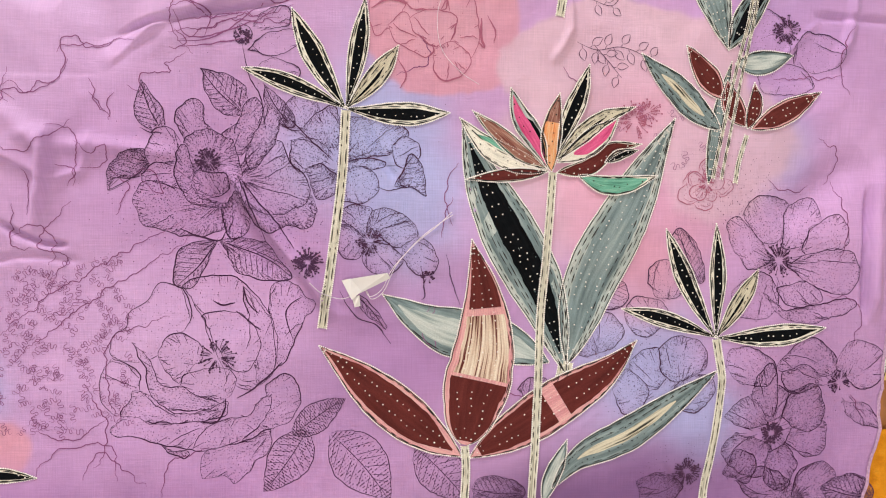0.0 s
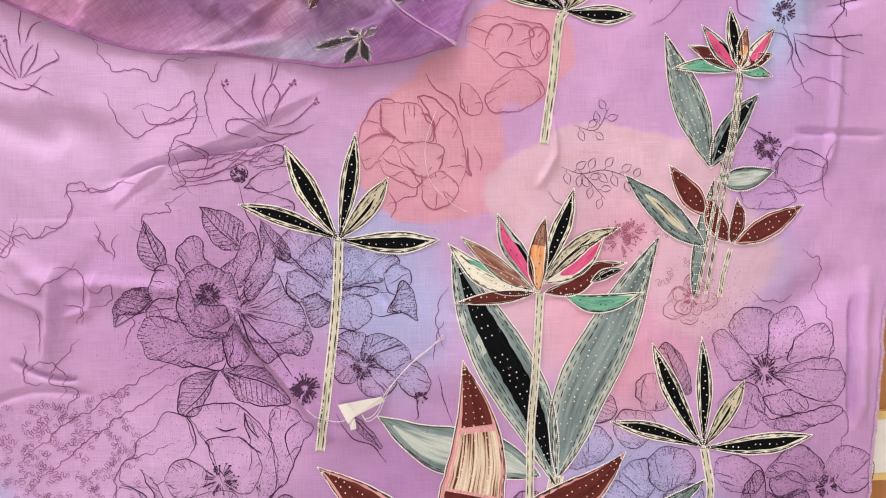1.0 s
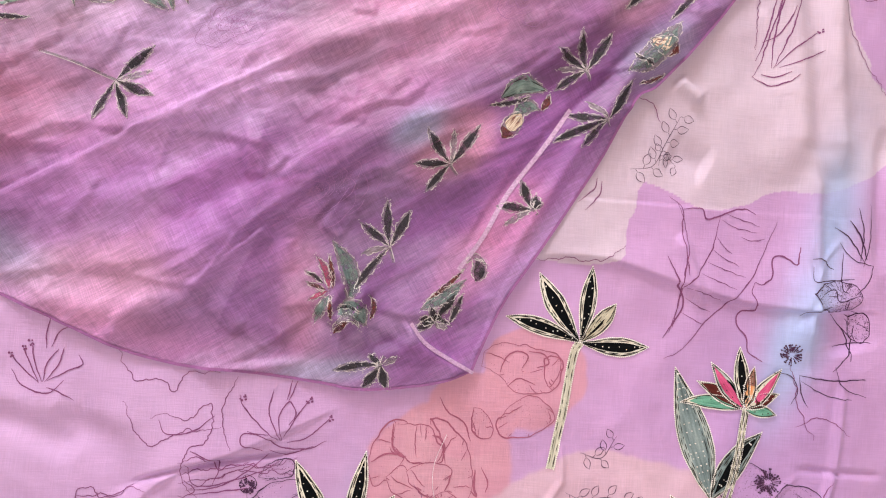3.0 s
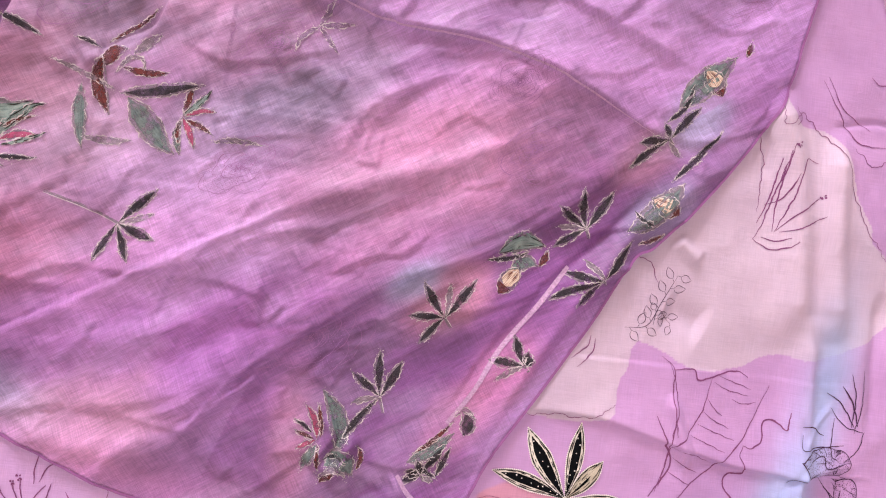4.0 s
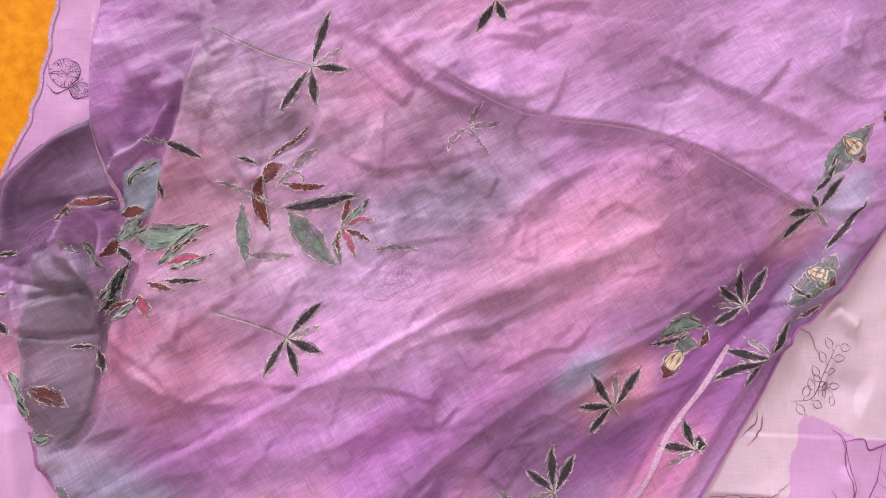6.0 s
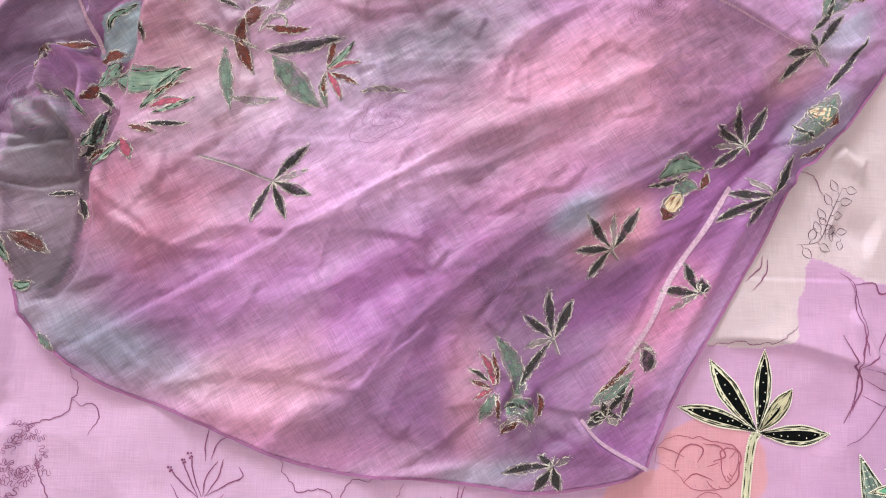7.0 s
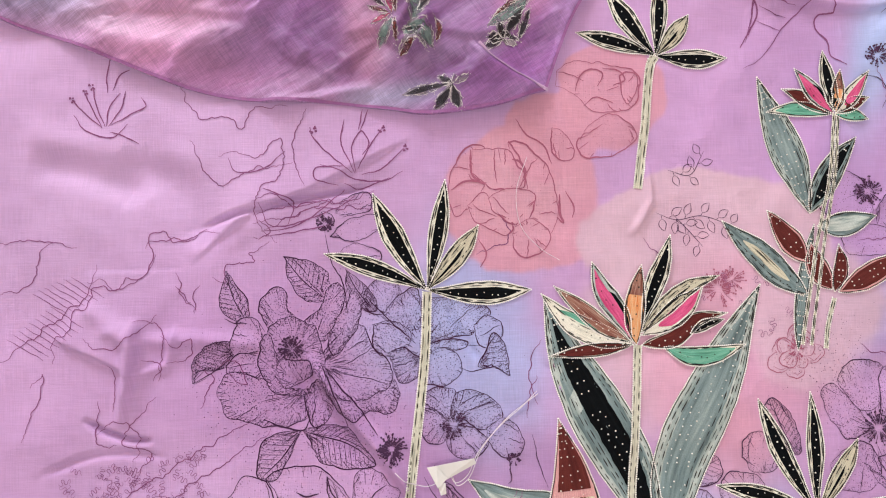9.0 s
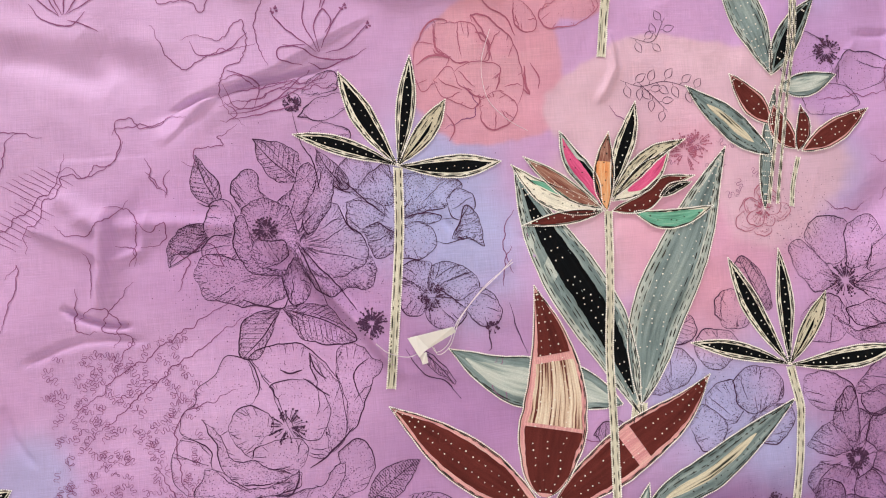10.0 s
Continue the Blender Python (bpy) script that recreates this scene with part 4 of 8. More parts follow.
def beads(b, pts, radius, surf, lift, slot):
    rs = np.random.RandomState(len(pts) + 3)
    pts = (pts + (rs.rand(len(pts), 2) - 0.5) * 0.004)[rs.rand(len(pts)) < 0.85]
    ang = np.arange(6) * math.pi / 3
    full = radius
    for x, y in pts:
        radius = full * (0.7 + 0.5 * rs.rand())
        z = float(surf(np.array([x]), np.array([y]))[0]) + lift
        v = [(x + radius * math.cos(a), y + radius * math.sin(a), z) for a in ang]
        v += [(x + 0.65 * radius * math.cos(a), y + 0.65 * radius * math.sin(a), z + 0.7 * radius) for a in ang] + [(x, y, z + radius)]
        f = [(i, (i + 1) % 6, 6 + (i + 1) % 6, 6 + i) for i in range(6)] + [(6 + i, 6 + (i + 1) % 6, 12) for i in range(6)]
        b.add(v, f, slot)


CHARCOAL = streaked("faded_black_print", [(0.3, (0.02, 0.02, 0.024)), (0.7, (0.06, 0.055, 0.065))], 0.7, worn=0.55)
FADED = streaked("faded_grey_print", [(0.3, (0.17, 0.15, 0.17)), (0.55, (0.32, 0.27, 0.32)), (0.8, (0.48, 0.40, 0.46))], across=8, worn=0.9)
JADE_DULL = streaked("faded_jade_print", [(0.3, (0.10, 0.15, 0.15)), (0.55, (0.20, 0.28, 0.26)), (0.8, (0.34, 0.38, 0.36))], across=10, worn=0.75)
JADE_PALE = streaked("washed_jade_print", [(0.3, (0.13, 0.22, 0.20)), (0.5, (0.27, 0.40, 0.36)), (0.8, (0.44, 0.52, 0.48))], across=9, worn=0.35)
GHOST = streaked("ghost_grey_print", [(0.3, (0.22, 0.15, 0.24)), (0.7, (0.33, 0.24, 0.35))], across=8, worn=0.95)
RED_DULL = streaked("faded_red_print", [(0.3, (0.12, 0.03, 0.03)), (0.6, (0.18, 0.055, 0.05)), (0.85, (0.26, 0.10, 0.10))], across=8, worn=0.6)
PINK_DULL = streaked("faded_pink_print", [(0.3, (0.42, 0.07, 0.16)), (0.6, (0.50, 0.12, 0.22)), (0.8, (0.50, 0.24, 0.34))], across=8, worn=0.6)
# outer cloth, inner pieces (cloth, across from, to, along from, to), black stitch rows, bead rows, bead slot
STYLES = {
    "black": (CREAM, [(BLACK, -0.55, 0.46, 0.05, 0.94)], (0.82, -0.82, 0.63, -0.7), (-0.1,), 0),
    "inked": (CREAM_INK, [(BLACK, -0.25, 0.05, 0.1, 0.7)], (0.8, -0.8, 0.45, -0.5), (0.2,), 1),
    "greyblack": (GREY_PALE, [(GREY, -0.8, 0.75, 0.04, 0.97), (BLACK, -0.5, 0.36, 0.08, 0.93)], (0.84, -0.84, 0.62, -0.68, 0.5), (-0.15, 0.12), 0),
    "grey": (GREY_PALE, [(GREY, -0.62, 0.6, 0.02, 0.94)], (0.82, -0.82, 0.66, -0.7, -0.5), (-0.35, 0.1, 0.42), 0),
    "pale": (GREY, [(GREY_PALE, -0.55, 0.62, 0.02, 0.9)], (0.85,), (), 0),
    "leafgrey": (GREY, [(CREAM_INK, -0.3, 0.25, 0.2, 0.75)], (0.8, -0.8, 0.5), (0.5, -0.5), 1),
    "red": (PINKEDGE, [(RED, -0.74, 0.74, 0.07, 0.96)], (0.9, -0.9), (-0.3, 0.25), 0),
    "redband": (PINKEDGE, [(RED, -0.74, 0.78, 0.06, 0.46), (RED, -0.74, 0.78, 0.54, 0.97)], (0.9, -0.9), (-0.35, 0.3), 0),
    "bud": (PINKEDGE, [(RED, -0.86, 0.8, 0.02, 0.32), (BAND, -0.84, 0.74, 0.34, 0.64), (RED, -0.8, 0.72, 0.68, 0.97)], (-0.92,), (-0.4, 0.05, 0.5), 0),
    "pink": (GREY_PALE, [(BLACK, -0.7, -0.35, 0.05, 0.7), (PINK, -0.4, 0.6, 0.04, 0.92)], (0.8, -0.8), (0.1,), 1),
    "pinkcream": (CREAM, [(PINK, -0.65, 0.35, 0.25, 0.97)], (0.8, -0.8), (0.55,), 1),
    "brown": (CREAM, [(BROWN, -0.75, 0.7, 0.05, 0.93)], (0.85,), (0.2,), 0),
    "maroon": (CREAM, [(RED, -0.85, 0.72, 0.02, 0.95)], (0.85,), (-0.2,), 0),
    "cream": (CREAM, [(GREEN, -0.95, -0.35, 0.05, 0.8)], (0.8, -0.2), (0.1,), 1),
    "green": (CREAM, [(GREEN, -0.8, 0.75, 0.04, 0.9)], (0.8, -0.8), (-0.15,), 1),
    "orange": (ORANGE, [(BROWN, -0.95, 0.95, 0.62, 0.99)], (0.8, -0.8), (0.0,), 1),
    "p_black": (FADED, [(CHARCOAL, -0.66, 0.6, 0.06, 0.94)], (), (), 0),
    "p_cream": (FADED, [], (), (), 0),
    "p_red": (FADED, [(RED_DULL, -0.85, 0.85, 0.02, 0.97)], (), (), 0),
    "p_grey": (FADED, [(JADE_DULL, -0.7, 0.7, 0.04, 0.95)], (), (), 0),
    "p_jade": (FADED, [(JADE_PALE, -0.85, 0.85, 0.03, 0.96)], (0.55, -0.5), (), 0),
    "p_ghost": (GHOST, [], (), (), 0),
    "p_pink": (FADED, [(PINK_DULL, -0.7, 0.7, 0.04, 0.95)], (), (), 0),
    "p_band": (FADED, [(RED_DULL, -0.8, 0.8, 0.05, 0.32), (BAND, -0.8, 0.8, 0.34, 0.9)], (), (), 0),
}
PART_NAMES = {"red": "red_leaf", "redband": "red_leaf", "bud": "flower_bud", "pink": "petal", "pinkcream": "petal", "brown": "petal", "maroon": "petal", "cream": "petal", "green": "petal", "orange": "petal"}


def motif(name, owner, surf, stem, stem_width, leaves, label, sewn=True, order=0.0):
    """A sewn or printed flower: the stem is the part, its leaves, stitching and beads hang under it."""
    b = Build()
    for line, wid in list(zip(stem, stem_width))[:1]:
        p = spline(line, 0.004)
        sheet(b, p, normals(p), np.full(len(p), wid / 2), -1, 1, 0, 1, 4, surf, 0.0006 + order if sewn else 0.0002, 0.0003 if sewn else 0.0, 0)
    mat = CREAM_STEM if sewn else FADED
    if not stem:
        first = leaves[0][0] if isinstance(leaves[0][0], list) else [leaves[0][0], leaves[0][1]]
        p, nr = bez(first[0], first[-1], 0, 6)
        sheet(b, p, nr, np.full(6, 0.001), -1, 1, 0, 1, 3, surf, 0.0006, 0.0, 0)
    root = b.make(name, [mat], owner, label)
    for line, wid in list(zip(stem, stem_width))[1:]:
        sb, p = Build(), spline(line, 0.004)
        sheet(sb, p, normals(p), np.full(len(p), wid / 2), -1, 1, 0, 1, 4, surf, 0.0006 + order, 0.0003, 0)
        sb.make("stem", [mat], root)
    th, bd = Build(), Build()
    for line, wid in zip(stem, stem_width):
        p = spline(line, 0.0024)
        nr = normals(p)
        if sewn:
            for side in (-1, 1):
                stitches(th, p + nr * side * wid / 2, 0.0023, 0.0017, surf, 0.0008 + order, 0)
            for v in (-0.3, 0.26):
                ink_dashes(th, p + nr * wid * v, surf, 0.0012 + order, 1, int(v * 50) + len(p))
        else:
            ribbon(th, p + nr * wid * 0.45, 0.0008, surf, 0.0011, True, 0)
    for j, leaf in enumerate(leaves):
        if isinstance(leaf[0], list):
            middle, width, style, *fat = leaf
            p = spline(middle, 0.004)
            n, nr = len(p), normals(p)
        else:
            base, tip, width, bend, style, *fat = leaf
            n = max(10, int(math.dist(base, tip) / 0.005))
            p, nr = bez(base, tip, bend, n)
        outer, inner, rows_, bead_rows, bead_slot = STYLES[style]
        s = np.linspace(0, 1, n)
        w = half_width(s, width, fat[0] if fat else 0.86)
        w = w * (1 + (0.16 if sewn else 0.4) * (fbm(s * 9 + j * 3.1, s * 0 + j, 3) - 0.5))
        lb = Build()
        lift = (0.0003 + 0.00012 * j if sewn else 0.0001 + 0.00007 * j) + order
        mats = [outer] + [i[0] for i in inner]
        puff = 0.0003 if sewn else 0.0001
        sheet(lb, p, nr, w, -1, 1, 0, 1, 7, surf, lift, puff, 0)
        for i, (m, v0, v1, s0, s1) in enumerate(inner):
            sheet(lb, p, nr, w, v0, v1, s0, s1, 5, surf, lift + (0.00015 + 0.00012 * i if sewn else 0.0002), puff, i + 1, 0.06 if sewn else 0.3)
        lb.make(PART_NAMES.get(style, "leaf"), mats, root)
        top = lift + 0.0005
        for side in (-1, 1):
            e = resample(p + nr * (w * side)[:, None], 0.0023)
            if sewn:
                stitches(th, e, 0.0024, 0.0021, surf, lift + 0.0004, 0)
                inset = p + nr * (np.maximum(w - 0.0013, 0) * side)[:, None]
                ribbon(th, resample(inset, 0.003), 0.0009, surf, lift + 0.0006, True, 1)
            else:
                e = e + normals(e) * (0.0035 * (fbm(np.arange(len(e)) * 0.9 + j, e[:, 0] * 0, 2) - 0.5))[:, None]
                ink_dashes(th, e, surf, lift + 0.0005, 0, j * 5 + side + 9, 0.0009)
                rs = np.random.RandomState(j + 3)
                pick = e[rs.randint(0, len(e), 1 * len(e))]
                dots(th, pick + rs.randn(len(pick), 2) * 0.0012, 0.0005, surf, lift + 0.0006, 0)
        for v in rows_:
            ink_dashes(th, p + nr * (w * v)[:, None], surf, lift + 0.0007, 1, j * 7 + int(v * 50) + 60)
        for v in bead_rows:
            e = resample(p + nr * (w * v)[:, None], 0.0085)[1:-1]
            if len(e):
                beads(bd, e, 0.00085, surf, top + 0.0001, bead_slot)
    if th.n:
        tagged(th.make("stitching", [THREAD if sewn else EDGE_PALE, THREAD_DARK], root, "gold and black running stitches" if sewn else "pale outline"), kind="stuff")
    if bd.n:
        tagged(bd.make("beadwork", [BEAD, BEAD_DARK], root, "rows of small pearl beads"), kind="stuff")
    return root


def spray(c, tips, widths, kinds):
    return [(c, t, w * 1.06, bend, k, 1.15) for t, w, (k, bend) in zip(tips, widths, kinds)]


FIVE = [("black", 0.05), ("black", -0.03), ("inked", -0.06), ("black", -0.05), ("black", -0.06)]
over = ground_height
motif("flower_patch", cloth, over, [[(-0.109, 0.194), (-0.113, 0.123), (-0.124, 0.034), (-0.134, -0.040)]], [0.0095],
      spray((-0.109, 0.196), [(-0.165, 0.299), (-0.088, 0.313), (-0.053, 0.264), (-0.217, 0.236), (0.003, 0.194)], [0.0239, 0.0189, 0.0214, 0.0189, 0.0239], FIVE), "five-leaved black and cream sewn flower with long stem")
motif("flower_patch", cloth, over, [[(0.314, -0.058), (0.321, -0.111), (0.313, -0.170), (0.302, -0.230), (0.298, -0.296)]], [0.0095],
      spray((0.313, -0.056), [(0.251, 0.069), (0.310, 0.075), (0.361, 0.023), (0.201, -0.022), (0.444, -0.045)], [0.0214, 0.0176, 0.0202, 0.0189, 0.0239], FIVE), "five-leaved black and cream sewn flower beside printed peonies")
motif("flower_patch", cloth, over, [[(0.149, 0.450), (0.142, 0.435), (0.135, 0.374), (0.124, 0.302)]], [0.0095],
      spray((0.149, 0.450), [(0.096, 0.527), (0.158, 0.539), (0.189, 0.497), (0.060, 0.475), (0.232, 0.449)], [0.0227, 0.0183, 0.0202, 0.0189, 0.0214], FIVE), "five-leaved black and cream sewn flower below the stole")

# the large bird-of-paradise flower
motif("leaf_patch", cloth, over, [[(0.136, -0.081), (0.129, -0.113), (0.126, -0.132)]], [0.0164], [
    ([(0.116, -0.081),(0.065, -0.059),(0.007, -0.046),(-0.030, -0.030),(-0.069, -0.004)], 0.0570, "pale"),
    ([(0.136, -0.095),(0.109, -0.011),(0.069, 0.065),(0.038, 0.127),(0.017, 0.186)], 0.0645, "greyblack", 0.95),
    ([(0.137, -0.083),(0.162, 0.005),(0.203, 0.085),(0.232, 0.143),(0.260, 0.194)], 0.0670, "grey", 0.8),
    ([(0.121, -0.224),(0.149, -0.191),(0.208, -0.163),(0.263, -0.130),(0.315, -0.094)], 0.0397, "leafgrey"),
], "large grey and black satin leaves")
motif("leaf_patch", cloth, over, [[(0.022, -0.174), (0.023, -0.206), (0.018, -0.283)]], [0.0088], [
    ([(0.111, -0.241),(0.121, -0.209),(0.137, -0.168)], 0.0198, "pale"),
    ([(0.018, -0.185),(-0.017, -0.160),(-0.067, -0.119),(-0.104, -0.087),(-0.137, -0.059)], 0.0508, "red"),
    ([(0.028, -0.186),(0.072, -0.160),(0.129, -0.124),(0.182, -0.092),(0.218, -0.058)], 0.0558, "redband"),
    ([(0.021, -0.172),(0.032, -0.118),(0.043, -0.061),(0.041, -0.004),(0.028, 0.056)], 0.0756, "bud", 0.62),
], "red-brown beaded leaves round a striped bud", order=0.0005)
motif("flower_patch", cloth, over, [[(0.119, 0.131), (0.113, 0.053), (0.106, -0.030), (0.103, -0.119), (0.098, -0.222), (0.093, -0.287)]], [0.0088], [
    ([(0.113, 0.133),(0.073, 0.144),(0.043, 0.160),(0.014, 0.189)], 0.0273, "cream", 0.8),
    ([(0.113, 0.132),(0.089, 0.129),(0.057, 0.126),(0.021, 0.122)], 0.0149, "maroon"),
    ([(0.111, 0.135),(0.082, 0.152),(0.056, 0.174),(0.028, 0.197)], 0.0211, "brown"),
    ([(0.148, 0.128),(0.176, 0.118),(0.206, 0.119),(0.239, 0.129)], 0.0223, "green"),
    ([(0.124, 0.131),(0.159, 0.138),(0.184, 0.157),(0.220, 0.164)], 0.0211, "maroon", 0.8),
    ([(0.178, 0.143),(0.196, 0.152),(0.216, 0.157)], 0.0124, "black"),
    ([(0.124, 0.142),(0.152, 0.158),(0.175, 0.176),(0.193, 0.193)], 0.0285, "pinkcream", 1.0),
    ([(0.122, 0.145),(0.151, 0.173),(0.178, 0.193),(0.212, 0.205)], 0.0211, "inked"),
    ([(0.123, 0.152),(0.134, 0.184),(0.148, 0.217),(0.158, 0.250)], 0.0223, "black", 1.0),
    ([(0.112, 0.136),(0.100, 0.163),(0.081, 0.193),(0.070, 0.222)], 0.0248, "pink", 1.0),
    ([(0.117, 0.132),(0.115, 0.158),(0.118, 0.188),(0.125, 0.218)], 0.0236, "orange", 0.85),
], "beaded bird-of-paradise flower in pink, maroon and green", order=0.0011)

# the smaller bird-of-paradise by the edge
motif("leaf_patch", cloth, over, [[(0.347, 0.177), (0.339, 0.151), (0.333, 0.122)]], [0.0050], [
    ((0.301, 0.121), (0.327, 0.260), 0.0189, 0.03, "grey"),
    ([(0.322, 0.273),(0.305, 0.322),(0.286, 0.375),(0.267, 0.427)], 0.0384, "grey", 0.9),
    ([(0.322, 0.273),(0.342, 0.311),(0.358, 0.336),(0.376, 0.357)], 0.0310, "greyblack"),
    ([(0.331, 0.258),(0.364, 0.260),(0.400, 0.269)], 0.0285, "pale"),
    ([(0.314, 0.183),(0.286, 0.204),(0.263, 0.226),(0.242, 0.244),(0.219, 0.265)], 0.0335, "leafgrey", 0.8),
    ([(0.319, 0.217),(0.296, 0.244),(0.272, 0.276)], 0.0285, "red", 0.8),
    ([(0.344, 0.187),(0.328, 0.213),(0.322, 0.239)], 0.0285, "red"),
    ([(0.347, 0.185),(0.357, 0.212),(0.355, 0.237)], 0.0186, "red"),
    ([(0.352, 0.184),(0.387, 0.201),(0.435, 0.228)], 0.0273, "red"),
], "grey and red-brown sewn leaves near the cloth edge")
motif("flower_patch", cloth, over, [[(0.352, 0.384), (0.344, 0.309), (0.324, 0.214), (0.306, 0.127)], [(0.356, 0.384), (0.349, 0.303), (0.332, 0.208), (0.316, 0.126)]], [0.0038, 0.0032], [
    ((0.350, 0.384), (0.276, 0.387), 0.0176, -0.12, "green"),
    ((0.350, 0.384), (0.294, 0.413), 0.0176, -0.05, "maroon"),
    ((0.353, 0.383), (0.393, 0.378), 0.0151, 0.08, "green"),
    ((0.353, 0.384), (0.395, 0.403), 0.0164, 0.08, "maroon"),
    ((0.350, 0.385), (0.309, 0.436), 0.0189, 0.04, "pink"),
    ((0.354, 0.385), (0.395, 0.433), 0.0189, -0.05, "pinkcream"),
    ((0.352, 0.387), (0.343, 0.456), 0.0202, 0.04, "black"),
    ((0.353, 0.385), (0.361, 0.434), 0.0164, 0.0, "orange"),
], "small beaded bird-of-paradise flower with double cream stem", order=0.0011)
motif("flower_patch", cloth, over, [], [], [
    ((-0.500, -0.189), (-0.427, -0.194), 0.0164, 0.03, "black"),
    ((-0.552, -0.122), (-0.518, -0.105), 0.0189, 0.03, "black"),
], "black and cream sewn leaf tips")

# ---- motifs printed on the stole ----
FIVE_P = [("p_black", 0.05), ("p_black", -0.03), ("p_cream", -0.06), ("p_black", -0.05), ("p_black", -0.06)]
W5 = [0.0115, 0.0112, 0.0072, 0.0105, 0.0098]
def printed_flower(stem, *tips):
    motif("printed_flower", stole, over_stole_mesh, [stem], [0.0032], spray(stem[0], tips, W5, FIVE_P), "five-leaved dark printed flower", sewn=False)


printed_flower([(-0.383, 0.701), (-0.422, 0.715), (-0.462, 0.725)], (-0.346, 0.744), (-0.341, 0.687), (-0.347, 0.716), (-0.365, 0.659), (-0.405, 0.656))
printed_flower([(-0.018, 0.642), (-0.009, 0.631)], (-0.046, 0.680), (0.014, 0.691), (-0.016, 0.682), (-0.060, 0.639), (-0.044, 0.608))
printed_flower([(-0.079, 0.544), (-0.073, 0.527)], (-0.085, 0.598), (-0.058, 0.589), (-0.110, 0.534), (-0.115, 0.570), (-0.115, 0.492))
printed_flower([(0.131, 0.763), (0.136, 0.752)], (0.123, 0.810), (0.161, 0.813), (0.097, 0.762), (0.094, 0.786), (0.096, 0.737))
printed_flower([(0.157, 0.706), (0.163, 0.701)], (0.111, 0.712), (0.185, 0.757), (0.134, 0.729), (0.095, 0.676), (0.129, 0.671))
printed_flower([(0.218, 0.881), (0.225, 0.876)], (0.253, 0.925), (0.181, 0.871), (0.235, 0.862), (0.208, 0.898), (0.174, 0.840))
printed_flower([(0.080, 0.598), (0.085, 0.593)], (0.065, 0.633), (0.038, 0.600), (0.048, 0.578), (0.083, 0.616), (0.088, 0.610))
printed_flower([(-0.079, 0.414), (-0.076, 0.424)], (-0.100, 0.384), (-0.071, 0.386), (-0.061, 0.424), (-0.133, 0.403), (-0.094, 0.423))
printed_flower([(-0.378, 1.004), (-0.430, 1.016), (-0.489, 1.036)], (-0.361, 1.069), (-0.370, 0.958), (-0.345, 1.029), (-0.332, 1.004), (-0.409, 0.944))
printed_flower([(-0.022, 0.463), (-0.018, 0.457)], (0.001, 0.501), (-0.041, 0.466), (-0.007, 0.458), (-0.045, 0.454), (-0.029, 0.482))
printed_flower([(-0.176, 1.094), (-0.171, 1.104)], (-0.196, 1.056), (-0.162, 1.071), (-0.146, 1.102), (-0.195, 1.120), (-0.162, 1.131))

def printed_spray(label, *leaves):
    motif("printed_spray", stole, over_stole_mesh, [], [], list(leaves), label, sewn=False)


printed_spray("faded red and grey printed leaves",
    ([(-0.421, 0.877), (-0.427, 0.858), (-0.422, 0.837), (-0.410, 0.816)], 0.0149, "p_red"),
    ([(-0.418, 0.868), (-0.412, 0.884), (-0.397, 0.890)], 0.0174, "p_red"),
    ([(-0.408, 0.861), (-0.394, 0.880), (-0.379, 0.879), (-0.378, 0.865)], 0.0050, "p_cream"),
    ([(-0.400, 0.869), (-0.375, 0.866), (-0.349, 0.871)], 0.0093, "p_red"),
    ([(-0.391, 0.885), (-0.377, 0.899), (-0.364, 0.910)], 0.0105, "p_cream"),
    ([(-0.421, 0.894), (-0.391, 0.919), (-0.372, 0.941)], 0.0050, "p_red"),
    ([(-0.473, 0.867), (-0.449, 0.860), (-0.405, 0.844)], 0.0062, "p_cream"),
    ([(-0.432, 0.789), (-0.409, 0.788), (-0.382, 0.792)], 0.0093, "p_cream"),
    ([(-0.442, 0.846), (-0.439, 0.814), (-0.431, 0.775)], 0.0149, "p_grey"),
    ([(-0.392, 0.838), (-0.373, 0.817), (-0.350, 0.793), (-0.336, 0.783)], 0.0285, "p_grey"),
    ([(-0.400, 0.841), (-0.362, 0.849), (-0.337, 0.857), (-0.312, 0.863)], 0.0155, "p_black"))
printed_spray("faint pink and red printed flower",
    ([(-0.331, 0.783), (-0.337, 0.805), (-0.335, 0.823)], 0.0093, "p_grey"),
    ([(-0.333, 0.793), (-0.336, 0.810), (-0.333, 0.826)], 0.0062, "p_red"),
    ([(-0.333, 0.826), (-0.329, 0.844), (-0.325, 0.862)], 0.0081, "p_red"),
    ([(-0.333, 0.826), (-0.312, 0.835), (-0.294, 0.834)], 0.0068, "p_pink"),
    ([(-0.333, 0.825), (-0.322, 0.807), (-0.315, 0.791)], 0.0093, "p_pink"),
    ([(-0.331, 0.823), (-0.314, 0.818), (-0.296, 0.809)], 0.0068, "p_red"),
    ([(-0.333, 0.827), (-0.318, 0.842), (-0.303, 0.860)], 0.0081, "p_jade"),
    ([(-0.297, 0.802), (-0.266, 0.807), (-0.240, 0.806)], 0.0056, "p_cream"),
    ([(-0.199, 0.947), (-0.192, 0.961), (-0.185, 0.976)], 0.0068, "p_ghost"),
    ([(-0.199, 0.947), (-0.180, 0.951), (-0.159, 0.955)], 0.0074, "p_ghost"),
    ([(-0.199, 0.947), (-0.215, 0.933), (-0.221, 0.913)], 0.0062, "p_ghost"),
    ([(-0.199, 0.947), (-0.187, 0.934), (-0.174, 0.919)], 0.0062, "p_ghost"))
